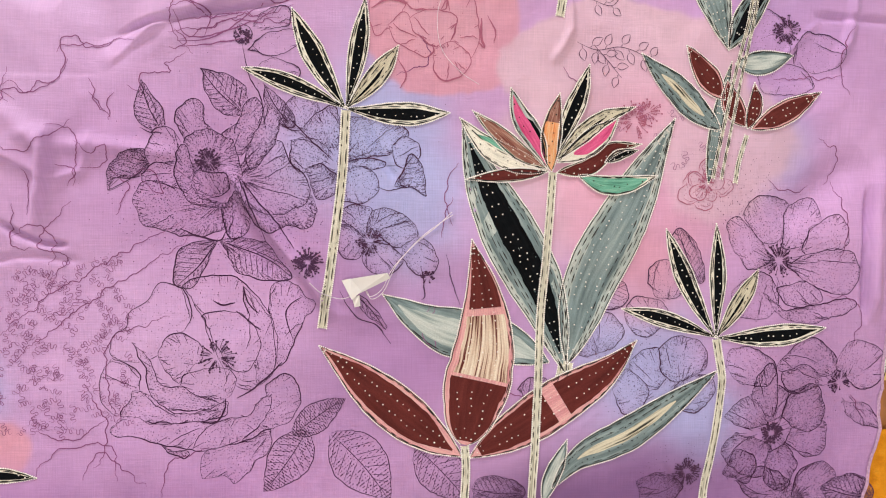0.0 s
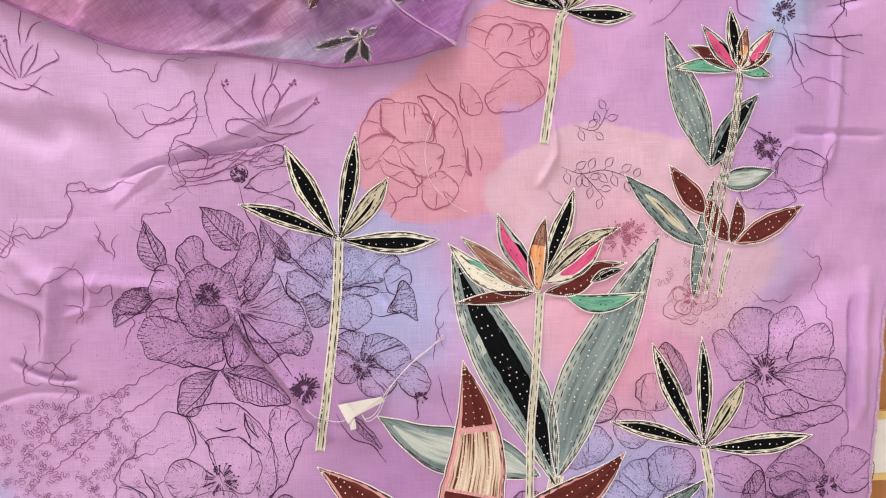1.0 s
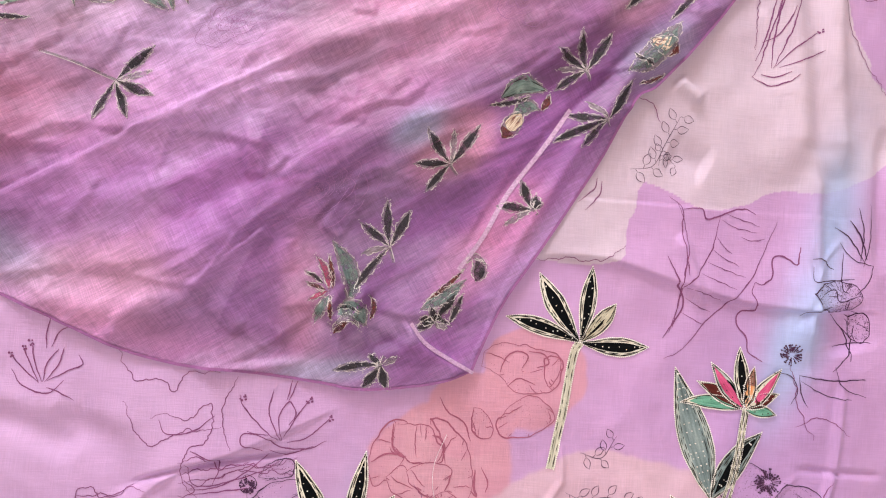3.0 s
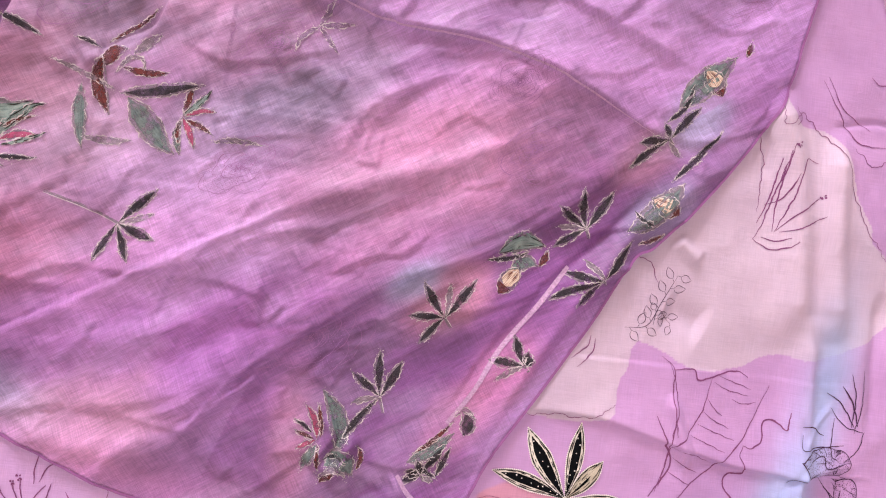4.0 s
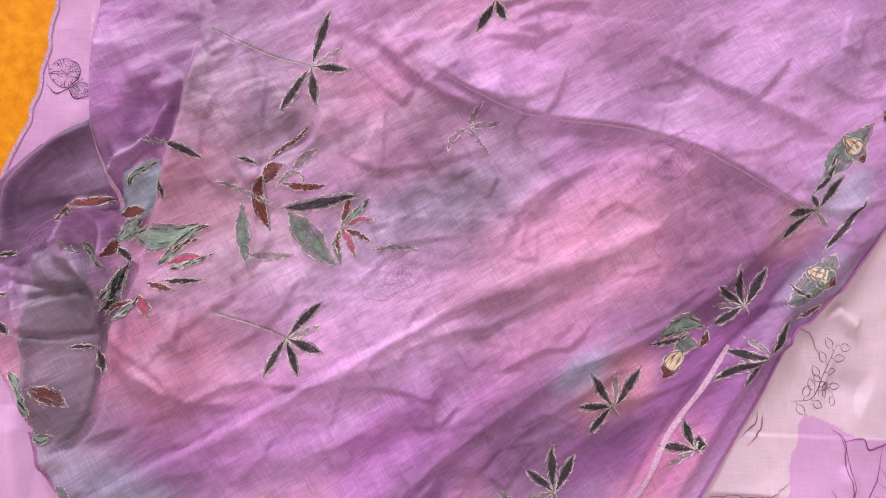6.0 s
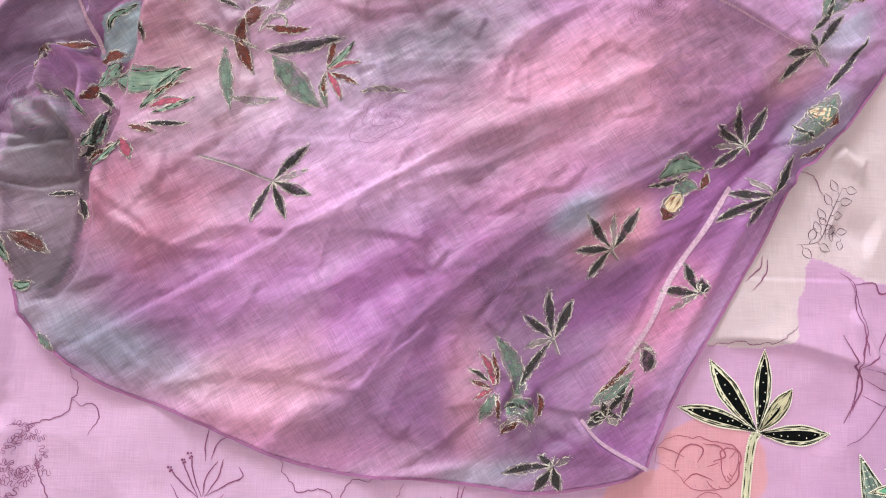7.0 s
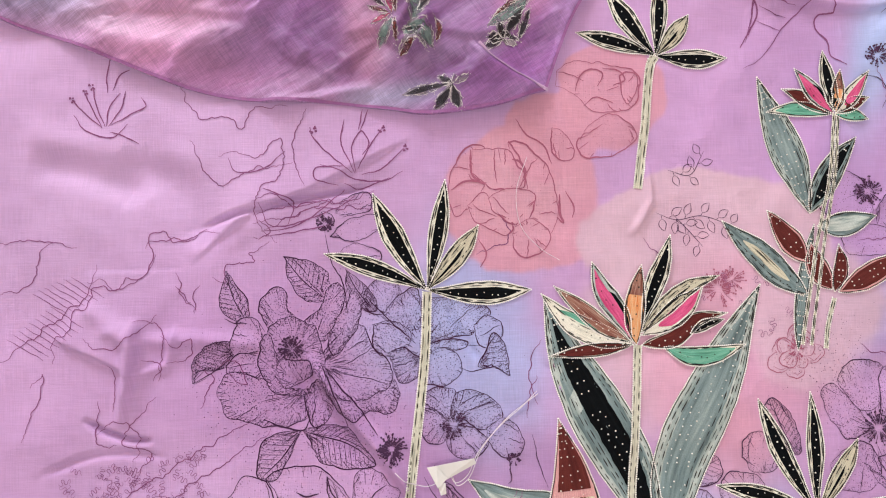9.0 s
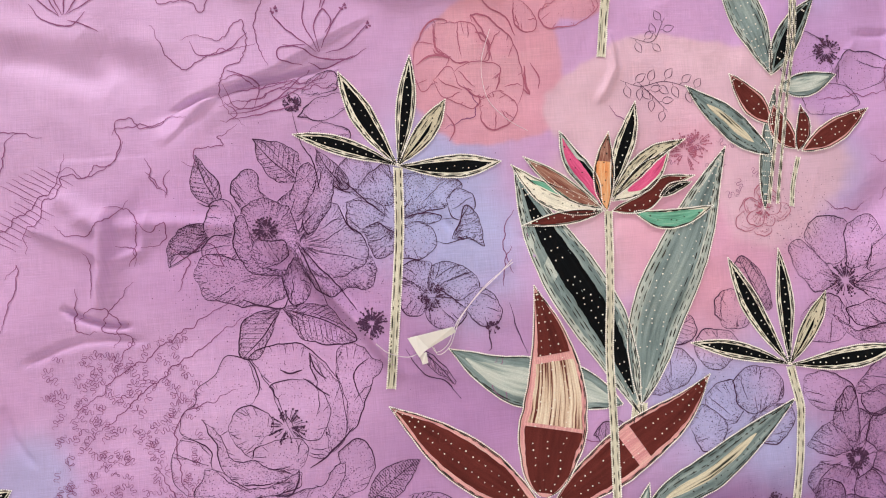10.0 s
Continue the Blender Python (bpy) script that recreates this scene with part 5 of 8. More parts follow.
printed_spray("jade, pink and black printed leaves, one also painted shade in the fold gap",
    ([(-0.552, 0.802), (-0.529, 0.801), (-0.507, 0.805), (-0.485, 0.819)], 0.0322, "p_jade", 0.6),
    ([(-0.525, 0.770), (-0.509, 0.789), (-0.487, 0.812), (-0.471, 0.818)], 0.0105, "p_jade"),
    ([(-0.514, 0.786), (-0.498, 0.797), (-0.480, 0.804)], 0.0050, "p_red"),
    ([(-0.515, 0.773), (-0.497, 0.781), (-0.472, 0.782)], 0.0105, "p_pink"),
    ([(-0.513, 0.767), (-0.490, 0.775), (-0.466, 0.788)], 0.0050, "p_jade"),
    ([(-0.518, 0.755), (-0.494, 0.756), (-0.472, 0.759)], 0.0068, "p_black"),
    ([(-0.533, 0.752), (-0.516, 0.748), (-0.502, 0.745)], 0.0081, "p_red"),
    ([(-0.539, 0.739), (-0.533, 0.727), (-0.527, 0.715)], 0.0136, "p_pink"),
    ([(-0.579, 0.705), (-0.554, 0.721), (-0.537, 0.738)], 0.0074, "p_jade"),
    ([(-0.579, 0.712), (-0.570, 0.725), (-0.539, 0.733)], 0.0056, "p_red"),
    ([(-0.581, 0.729), (-0.571, 0.742), (-0.562, 0.769)], 0.0136, "p_jade"),
    # Black leaf that also paints the shade in the deep fold gap.
    ([(-0.582, 0.717), (-0.572, 0.733), (-0.568, 0.754), (-0.556, 0.775)], 0.0124, "p_black"))
printed_spray("red and black printed leaves in the bunched folds",
    ([(-0.573, 0.797), (-0.562, 0.806), (-0.547, 0.821)], 0.0236, "p_jade"),
    ([(-0.573, 0.789), (-0.562, 0.781), (-0.553, 0.771)], 0.0087, "p_black"),
    ([(-0.574, 0.824), (-0.558, 0.827), (-0.541, 0.830)], 0.0155, "p_red"),
    ([(-0.640, 0.813), (-0.607, 0.831), (-0.574, 0.842)], 0.0161, "p_red"),
    ([(-0.582, 0.776), (-0.574, 0.786), (-0.573, 0.800)], 0.0093, "p_red"),
    ([(-0.561, 0.904), (-0.541, 0.905), (-0.521, 0.904)], 0.0050, "p_cream"),
    ([(-0.527, 0.904), (-0.505, 0.897), (-0.482, 0.888)], 0.0099, "p_black"),
    ([(-0.452, 0.894), (-0.442, 0.893), (-0.426, 0.887)], 0.0056, "p_black"),
    ([(-0.530, 0.865), (-0.524, 0.852), (-0.523, 0.841)], 0.0068, "p_black"),
    ([(-0.564, 0.853), (-0.553, 0.868), (-0.530, 0.883)], 0.0056, "p_jade"),
    ([(-0.609, 0.792), (-0.593, 0.778), (-0.580, 0.761)], 0.0099, "p_jade"),
    ([(-0.634, 0.794), (-0.623, 0.786), (-0.607, 0.779)], 0.0050, "p_cream"))
printed_spray("dark printed leaf tips along the bunched edge",
    ([(-0.642, 0.636), (-0.623, 0.628), (-0.605, 0.616)], 0.0174, "p_red"),
    ([(-0.674, 0.650), (-0.655, 0.633), (-0.638, 0.603)], 0.0149, "p_jade"),
    ([(-0.615, 0.678), (-0.597, 0.680), (-0.581, 0.679)], 0.0056, "p_black"),
    ([(-0.582, 0.676), (-0.577, 0.663), (-0.576, 0.649)], 0.0081, "p_black"),
    ([(-0.688, 0.703), (-0.682, 0.696), (-0.674, 0.686)], 0.0099, "p_black"),
    ([(-0.693, 0.772), (-0.682, 0.774), (-0.667, 0.775)], 0.0062, "p_black"),
    ([(-0.692, 0.729), (-0.685, 0.731), (-0.678, 0.733)], 0.0056, "p_black"),
    ([(-0.638, 0.586), (-0.628, 0.582), (-0.618, 0.587)], 0.0124, "p_jade"),
    ([(-0.610, 0.536), (-0.602, 0.526), (-0.593, 0.517)], 0.0093, "p_grey"))
printed_spray("crumpled pink and grey printed flower",
    ([(-0.120, 0.480), (-0.116, 0.500), (-0.126, 0.525), (-0.142, 0.547)], 0.0211, "p_grey"),
    ([(-0.142, 0.492), (-0.147, 0.514), (-0.160, 0.530)], 0.0093, "p_pink"),
    ([(-0.138, 0.493), (-0.140, 0.511), (-0.145, 0.532)], 0.0062, "p_red"),
    ([(-0.148, 0.498), (-0.159, 0.506), (-0.171, 0.512)], 0.0062, "p_black"),
    ([(-0.145, 0.492), (-0.158, 0.496), (-0.169, 0.500)], 0.0056, "p_red"),
    ([(-0.143, 0.491), (-0.153, 0.486), (-0.166, 0.478)], 0.0068, "p_pink"),
    ([(-0.141, 0.486), (-0.151, 0.468), (-0.156, 0.454)], 0.0130, "p_grey"),
    ([(-0.139, 0.486), (-0.139, 0.472), (-0.137, 0.456)], 0.0056, "p_red"),
    ([(-0.130, 0.466), (-0.114, 0.474), (-0.098, 0.454)], 0.0248, "p_grey"),
    ([(-0.133, 0.471), (-0.121, 0.475), (-0.103, 0.470)], 0.0056, "p_black"),
    ([(-0.134, 0.444), (-0.123, 0.456), (-0.115, 0.462)], 0.0081, "p_red"),
    ([(-0.095, 0.461), (-0.091, 0.476), (-0.097, 0.490)], 0.0068, "p_red"),
    ([(-0.136, 0.448), (-0.119, 0.465), (-0.104, 0.451)], 0.0074, "p_cream"))
printed_spray("grey printed leaf with red band",
    ([(0.224, 0.920), (0.253, 0.952), (0.288, 0.990)], 0.0335, "p_grey"),
    ([(0.276, 0.941), (0.265, 0.956), (0.250, 0.971)], 0.0260, "p_band"),
    ([(0.210, 0.899), (0.232, 0.921), (0.241, 0.952)], 0.0081, "p_black"),
    ([(0.299, 0.991), (0.302, 1.001), (0.304, 1.011)], 0.0087, "p_red"))
printed_spray("grey printed leaf with red band",
    ([(0.179, 0.767), (0.205, 0.785), (0.241, 0.832)], 0.0285, "p_grey"),
    ([(0.238, 0.794), (0.219, 0.802), (0.205, 0.811)], 0.0260, "p_band"),
    ([(0.227, 0.832), (0.258, 0.868), (0.283, 0.902)], 0.0087, "p_black"),
    ([(0.193, 0.754), (0.213, 0.761), (0.229, 0.771)], 0.0056, "p_red"),
    ([(0.188, 0.793), (0.196, 0.781), (0.213, 0.776)], 0.0056, "p_black"))
printed_spray("jade printed leaf with red band",
    ([(0.035, 0.723), (0.060, 0.740), (0.089, 0.738)], 0.0236, "p_jade"),
    ([(0.050, 0.705), (0.066, 0.717), (0.082, 0.714)], 0.0186, "p_grey"),
    ([(0.039, 0.677), (0.050, 0.694), (0.062, 0.710)], 0.0236, "p_band"),
    ([(0.082, 0.713), (0.089, 0.724), (0.092, 0.735)], 0.0093, "p_red"),
    ([(0.021, 0.713), (0.049, 0.719), (0.071, 0.729)], 0.0068, "p_black"))
printed_spray("dark printed leaves beside the selvedge",
    ([(-0.040, 0.477), (-0.009, 0.497), (0.010, 0.514)], 0.0174, "p_grey"),
    ([(-0.035, 0.487), (-0.010, 0.507), (0.009, 0.528)], 0.0056, "p_red"),
    ([(0.020, 0.512), (0.024, 0.527), (0.017, 0.539)], 0.0211, "p_black"),
    ([(0.006, 0.531), (0.018, 0.541), (0.034, 0.531)], 0.0062, "p_cream"),
    ([(-0.036, 0.463), (-0.022, 0.469), (-0.003, 0.461)], 0.0068, "p_black"),
    ([(-0.006, 0.463), (0.002, 0.484), (0.008, 0.501)], 0.0087, "p_black"))


# ---- line drawings printed on the dress cloth ----
RNG = np.random.RandomState(11)
LINE = 0.0009


def wob(p, amp, freq, seed):
    k = np.arange(len(p)) * freq
    return p + normals(p) * (amp * 2 * (fbm(k + seed * 7.7, k * 0 + seed, 3) - 0.5))[:, None]


def within(q, poly):
    return inside(q[:, 0], q[:, 1], poly)


def clipped(b, q, covers, wide):
    """Draws the runs of a line that no later petal covers."""
    if len(q) < 3:
        return
    show = np.ones(len(q), bool)
    for poly in covers:
        show &= ~within(q, poly)
    k = 0
    while k < len(q):
        if show[k]:
            e = k
            while e < len(q) and show[e]:
                e += 1
            if e - k > 2:
                ribbon(b, q[k:e], wide, ground_height)
            k = e
        k += 1


ROSE = ((1.0, 5, 0.0), (0.9, 5, 0.06), (0.72, 5, 0.1), (0.55, 4, 0.14), (0.40, 4, 0.16), (0.26, 3, 0.17), (0.15, 2, 0.17))


def rose(b, c, r, seed, stretch=0.85, flecks=260, turn=0.0, wide=LINE, rings=ROSE):
    """A drawn rose: lapped petals, each hiding those behind it, with rim lines, veins and stipple."""
    rs = np.random.RandomState(seed)
    rot = np.array([[math.cos(turn), -math.sin(turn)], [math.sin(turn), math.cos(turn)]])
    c = np.array(c)
    lean = rs.rand() * 6.28
    put = lambda q: c + (q * np.array((1, stretch))) @ rot.T
    petals = []
    for big, n, shift in rings:
        t0 = rs.rand() * 6.28
        hub = np.array((math.cos(lean), math.sin(lean))) * shift * r
        for i in rs.permutation(n):
            mid = t0 + (i + 0.5 * (rs.rand() - 0.5)) * 2 * math.pi / n
            half = math.pi / n * (1.15 + 0.6 * rs.rand())
            le = big * r * (0.78 + 0.40 * rs.rand())
            f = np.linspace(-1, 1, 40)
            k1, k2 = rs.rand() * 6, 2 + rs.rand() * 4
            rim = (1 - 0.62 * np.abs(f) ** (2.2 + 2 * rs.rand())) * (1 + 0.07 * np.sin(f * k2 + k1) + 0.012 * np.sin(f * 13 + k1))
            arc = hub + np.stack([np.cos(mid + f * half), np.sin(mid + f * half)], 1) * (le * rim)[:, None]
            petals.append((hub, mid, half, le, arc, put(np.vstack([arc, hub]))))
    for k, (hub, mid, half, le, arc, poly) in enumerate(petals):
        covers = [p[5] for p in petals[k + 1:]]
        q = wob(resample(put(np.vstack([hub * 0.2 + arc[0] * 0.8, arc, hub * 0.3 + arc[-1] * 0.7])), 0.0022), 0.0010, 0.4, seed + k)
        clipped(b, q, covers, wide * (0.75 + 0.6 * rs.rand()))
        if rs.rand() < 0.55:
            a0 = rs.randint(2, 20)
            clipped(b, resample(put(hub + (arc[a0:a0 + 16] - hub) * (0.90 - 0.06 * rs.rand())), 0.0022), covers, wide * 0.55)
        for g in range(rs.randint(2, 6)):
            a = mid + (rs.rand() - 0.5) * half * 1.5
            v = np.linspace(0.45, 0.6 + 0.3 * rs.rand(), 10)[:, None]
            q3 = hub + np.array((math.cos(a), math.sin(a))) * le * v + np.array((-math.sin(a), math.cos(a))) * (v - 0.4) ** 2 * le * (rs.rand() - 0.5)
            clipped(b, resample(put(q3), 0.0022), covers, wide * 0.5)
        m = int(flecks * 7 / len(petals))
        a, d = mid + (rs.rand(m) - 0.5) * 2 * half, le * (0.30 + 0.65 * rs.rand(m) ** 1.9)
        q4 = put(hub + np.stack([np.cos(a), np.sin(a)], 1) * d[:, None])
        show = within(q4, poly)
        for cov in covers:
            show &= ~within(q4, cov)
        dots(b, q4[show], 0.00046, ground_height)


def stamens(b, c, r, n, seed, wide=LINE):
    rs = np.random.RandomState(seed)
    for i in range(n):
        a, d = rs.rand() * 6.28, r * (0.45 + 0.55 * rs.rand())
        q = np.array(c) + np.linspace(0.42, 1, 6)[:, None] * d * np.array((math.cos(a), math.sin(a)))
        ribbon(b, wob(q, 0.0008, 0.7, i), wide * 0.9, ground_height)
        dots(b, q[-1:], 0.0011, ground_height)


def blossom(b, c, r, n, seed, wide=LINE, flecks=120):
    """An open flower: loose lapped petals round a dark heart of stamens."""
    rose(b, c, r, seed, 0.9, flecks, seed * 0.7, wide, ((1.0, n, 0.0), (0.72, n - 1, 0.0)))
    stamens(b, c, r * 0.36, 34, seed + 5, wide)


def drawn_leaf(b, base, tip, width, bend, seed, veins=6, flecks=120, wide=LINE):
    p, nr = bez(base, tip, bend, 30)
    s = np.linspace(0, 1, 30)
    w = half_width(s, width, 0.8)
    for side in (-1, 1):
        ribbon(b, wob(p + nr * (w * side)[:, None], 0.0012, 0.7, seed + side), wide, ground_height)
    ribbon(b, p, wide * 0.9, ground_height)
    for k in range(veins):
        i = int(2 + k * 24 / veins)
        for side in (-1, 1):
            j = min(29, i + 4)
            q = np.linspace(0, 1, 8)[:, None]
            q = p[i] * (1 - q) + (p[j] + nr[j] * side * w[j] * 0.92) * q
            ribbon(b, q, wide * 0.6, ground_height)
    rs = np.random.RandomState(seed)
    k = rs.randint(1, 29, flecks)
    v = (rs.rand(flecks) * 2 - 1)
    dots(b, p[k] + nr[k] * (v * w[k])[:, None], 0.0006, ground_height)


class Engraving:
    """A drawn flower of lapped petals: each is outlined, hatched and stippled where no later one covers it."""

    def __init__(self, seed, depth=1.0, wide=1.0):
        self.rs, self.depth, self.wide = np.random.RandomState(seed), depth, LINE * wide
        self.seed, self.pieces, self.b = seed, [], Build()

    def petal(self, *ring, heart, tone=1.0, veined=False):
        ring = np.array(ring)
        if self.depth >= 1 and not veined:
            ring = ring.mean(0) + (ring - ring.mean(0)) * 1.16
        loop = wob(spline(list(ring) + [ring[0]], 0.002), 0.0032, 0.16, self.seed + len(self.pieces))
        self.pieces.append((loop, np.array(heart), tone * self.depth, veined))

    def leaf(self, *ring, heart, tone=1.0):
        self.petal(*ring, heart=heart, tone=tone, veined=True)

    def stroke(self, *line, wide=1.0):
        p = wob(spline(list(line), 0.0022), 0.0010, 0.3, self.seed + len(line))
        ribbon(self.b, p, self.wide * wide, ground_height)
        ribbon(self.b, wob(p, 0.0014, 0.25, self.seed + 5)[len(p) // 4:], self.wide * wide * 0.5, ground_height)

    def stamens(self, c, r, n):
        stamens(self.b, c, r * 0.8, n, self.seed + n, self.wide * 0.8)

    def shade(self, loop, heart, tone, covers):
        rs, b, w = self.rs, self.b, self.wide
        reach = np.hypot(*(loop - heart).T)
        big = reach.max()
        for k in range(0, len(loop), 2):
            way = heart - loop[k]
            far = np.hypot(*way)
            if far < 0.006 or rs.rand() > 0.45 * tone + 0.12 * vnoise(np.array(k * 0.2), np.array(self.seed * 1.3)):
                continue
            turn = 0.5 * (rs.rand() - 0.5)
            way = way / far
            side = np.array((-way[1], way[0]))
            f = np.linspace(0, 1, 6)[:, None] * min(far * 0.6, 0.004 + 0.012 * rs.rand() ** 2)
            clipped(b, loop[k] + way * f + side * f * turn, covers, w * 0.55)
        for k in range(0, len(loop), 3):
            way = loop[k] - heart
            if rs.rand() < 0.30 * tone and np.hypot(*way) > 0.3 * big:
                f0 = 0.06 + 0.1 * rs.rand()
                f = np.linspace(f0, f0 + 0.12 + 0.28 * rs.rand(), 8)[:, None]
                bow = np.array((-way[1], way[0])) * 0.25 * (rs.rand() - 0.5)
                q = heart + way * f + bow * f ** 2
                clipped(b, q[within(q, loop)], covers, w * 0.6)
        lo, hi = loop.min(0), loop.max(0)
        m = int(min(5000, np.prod(hi - lo) * 900000 * tone))
        q = lo + rs.rand(m, 2) * (hi - lo)
        q = q[within(q, loop)]
        if len(q) == 0:
            return
        edge = np.hypot(q[:, None, 0] - loop[None, ::2, 0], q[:, None, 1] - loop[None, ::2, 1]).min(1)
        deep = np.hypot(*(q - heart).T)
        keep = rs.rand(len(q)) < 0.10 + 0.75 * np.exp(-edge / 0.004) + 0.8 * np.exp(-deep / (0.28 * big + 1e-6))
        q = q[keep]
        for cov in covers:
            q = q[~within(q, cov)]
        dots(b, q, 0.00040, ground_height)

    def make(self, name, ink, label):
        rs, b = self.rs, self.b
        for k, (loop, heart, tone, veined) in enumerate(self.pieces):
            covers = [p[0] for p in self.pieces[k + 1:]]
            clipped(b, loop, covers, self.wide * 0.75)
            start, run = rs.randint(len(loop)), int(len(loop) * (0.3 + 0.3 * rs.rand()))
            clipped(b, np.roll(loop, -start, 0)[:run] * 0.998 + heart * 0.002, covers, self.wide * 1.35)
            for _ in range(rs.randint(2, 6)):
                a = loop[rs.randint(len(loop))]
                d = heart - a
                f = np.linspace(0, 0.25 + 0.45 * rs.rand(), 16)[:, None]
                q = wob(a + d * f + np.array((-d[1], d[0])) * (f - f ** 2) * (rs.rand() - 0.5) * 1.6, 0.002, 0.3, k)
                clipped(b, q[within(q, loop)], covers, self.wide * 0.8)
            if veined:
                tip = loop[np.argmax(np.hypot(*(loop - heart).T))]
                rib = spline([heart, (heart + tip) / 2 + 0.05 * np.array((-(tip - heart)[1], (tip - heart)[0])), tip], 0.002)
                clipped(b, rib, covers, self.wide * 1.1)
                for i in range(3, len(rib) - 4, 3):
                    for side in (-1, 1):
                        ahead = tip - heart
                        q = rib[i] + np.linspace(0, 1, 9)[:, None] * (ahead * 0.22 + side * np.array((-ahead[1], ahead[0])) * 0.3)
                        clipped(b, q[within(q, loop)], covers, self.wide * 0.55)
            self.shade(loop, heart, tone, covers)
        return b.make(name, [ink], cloth, label) if b.n else None


def sprig(b, line, size, seed, wide=LINE):
    """A thin twig with small open leaves."""
    p = spline(line, 0.003)
    ribbon(b, p, wide * 0.8, ground_height)
    nr = normals(p)
    for k, i in enumerate(range(2, len(p), max(3, len(p) // 9))):
        side = 1 if k % 2 else -1
        tip = p[i] + nr[i] * side * size + (p[min(i + 3, len(p) - 1)] - p[i - 2]) * 0.7
        q, qn = bez(p[i] + (tip - p[i]) * 0.25, tip, 0.1 * side, 12)
        w = half_width(np.linspace(0, 1, 12), size * 0.55, 0.8)
        for sd in (-1, 1):
            ribbon(b, q + qn * (w * sd)[:, None], wide * 0.8, ground_height)
        ribbon(b, np.array([p[i], (p[i] + q[0]) / 2, q[0]]), wide * 0.7, ground_height)


def contour(b, line, seed, jag=0.004, wide=LINE):
    """A wandering outline, like a coast on a map."""
    p = wob(spline(line, 0.0024), jag, 0.28, seed)
    ribbon(b, wob(p, jag * 0.25, 0.9, seed + 3), wide, ground_height)


def squiggles(b, lo, hi, n, seed, wide=LINE):
    """Short winding worm lines, evenly strewn."""
    rs = np.random.RandomState(seed)
    for i in range(n):
        at = np.array(lo) + rs.rand(2) * (np.array(hi) - np.array(lo))
        k = np.arange(16)
        a = rs.rand() * 6.28 + 1.7 * np.sin(k * (0.75 + 0.4 * rs.rand()) + rs.rand() * 6) + k * 0.1 * rs.randn()
        q = at + np.cumsum(np.stack([np.cos(a), np.sin(a)], 1) * 0.0021, 0)
        ribbon(b, spline(q, 0.0015), wide * 0.6, ground_height)


def drawing(name, ink, label, *calls):
    b = Build()
    for f, *args in calls:
        f(b, *args)
    return b.make(name, [ink], cloth, label)


for k, (base, tip, w, bend) in enumerate((((-0.150, -0.150), (-0.196, -0.216), 0.0466, 0.06), ((-0.125, -0.156), (-0.061, -0.232), 0.0580, 0.08), ((-0.033, -0.173), (0.027, -0.238), 0.0504, 0.05), ((-0.165, -0.156), (-0.109, -0.117), 0.0315, 0.05))):
    drawing("printed_leaf", INK, "veined leaf drawn in dark ink", (drawn_leaf, base, tip, w, bend, 40 + k, 9, 700))
drawing("printed_blossom", INK, "small dark daisy near a crease", (stamens, (-0.149, 0.031), 0.0164, 70, 29), (stamens, (-0.149, 0.031), 0.0101, 50, 30))
drawing("printed_blossom", INK_PINK, "small pink-inked daisy", (blossom, (0.299, 0.121), 0.0315, 6, 46, LINE, 90))
drawing("printed_sprig", INK, "thin twig with small leaves", (sprig, [(0.144, 0.275), (0.167, 0.267), (0.196, 0.271), (0.229, 0.260)], 0.0151, 51), (sprig, [(0.163, 0.273), (0.180, 0.255), (0.196, 0.237)], 0.0139, 52))
drawing("printed_sprig", INK, "thin twig with small leaves", (sprig, [(0.159, 0.322), (0.185, 0.317), (0.201, 0.343)], 0.0139, 53))
drawing("printed_sprig", INK, "thin twig with small leaves by the stole", (sprig, [(0.194, 0.656), (0.221, 0.662), (0.236, 0.691), (0.253, 0.724)], 0.0164, 54), (sprig, [(0.228, 0.663), (0.233, 0.681), (0.252, 0.666)], 0.0139, 55))
def coast(*line):
    drawing("printed_contour", INK_SOFT, "", (contour, list(line), 60 + int(abs(line[0][0]) * 1000), 0.0045, LINE * 1.1))


coast((-0.455, 0.211), (-0.439, 0.211), (-0.426, 0.203), (-0.418, 0.212), (-0.398, 0.218), (-0.393, 0.236), (-0.394, 0.256), (-0.379, 0.260), (-0.368, 0.251), (-0.351, 0.252), (-0.340, 0.261), (-0.323, 0.260))
coast((-0.330, 0.215), (-0.318, 0.206), (-0.318, 0.227), (-0.290, 0.228), (-0.296, 0.239), (-0.273, 0.248))
coast((-0.368, 0.205), (-0.360, 0.194), (-0.352, 0.190))
coast((-0.346, 0.206), (-0.349, 0.177))
coast((-0.380, 0.156), (-0.364, 0.144), (-0.350, 0.153), (-0.353, 0.133), (-0.375, 0.127))
coast((-0.447, 0.057), (-0.425, 0.068), (-0.404, 0.057), (-0.409, 0.028))
coast((-0.435, 0.126), (-0.425, 0.109), (-0.431, 0.080))
coast((-0.456, 0.154), (-0.435, 0.143), (-0.410, 0.155), (-0.385, 0.176))
coast((-0.342, 0.080), (-0.331, 0.110), (-0.347, 0.127))
coast((-0.290, 0.291), (-0.267, 0.298), (-0.244, 0.287), (-0.216, 0.294))
coast((-0.290, 0.277), (-0.233, 0.291), (-0.175, 0.291))
coast((-0.284, 0.273), (-0.273, 0.260), (-0.290, 0.254))
coast((-0.430, -0.196), (-0.407, -0.167), (-0.351, -0.163), (-0.346, -0.199))
coast((-0.300, -0.219), (-0.294, -0.183), (-0.247, -0.166))
coast((-0.378, -0.096), (-0.356, -0.145), (-0.368, -0.186))
coast((0.006, 0.071), (-0.000, 0.114), (0.015, 0.139))
coast((-0.006, 0.058), (0.006, 0.102))
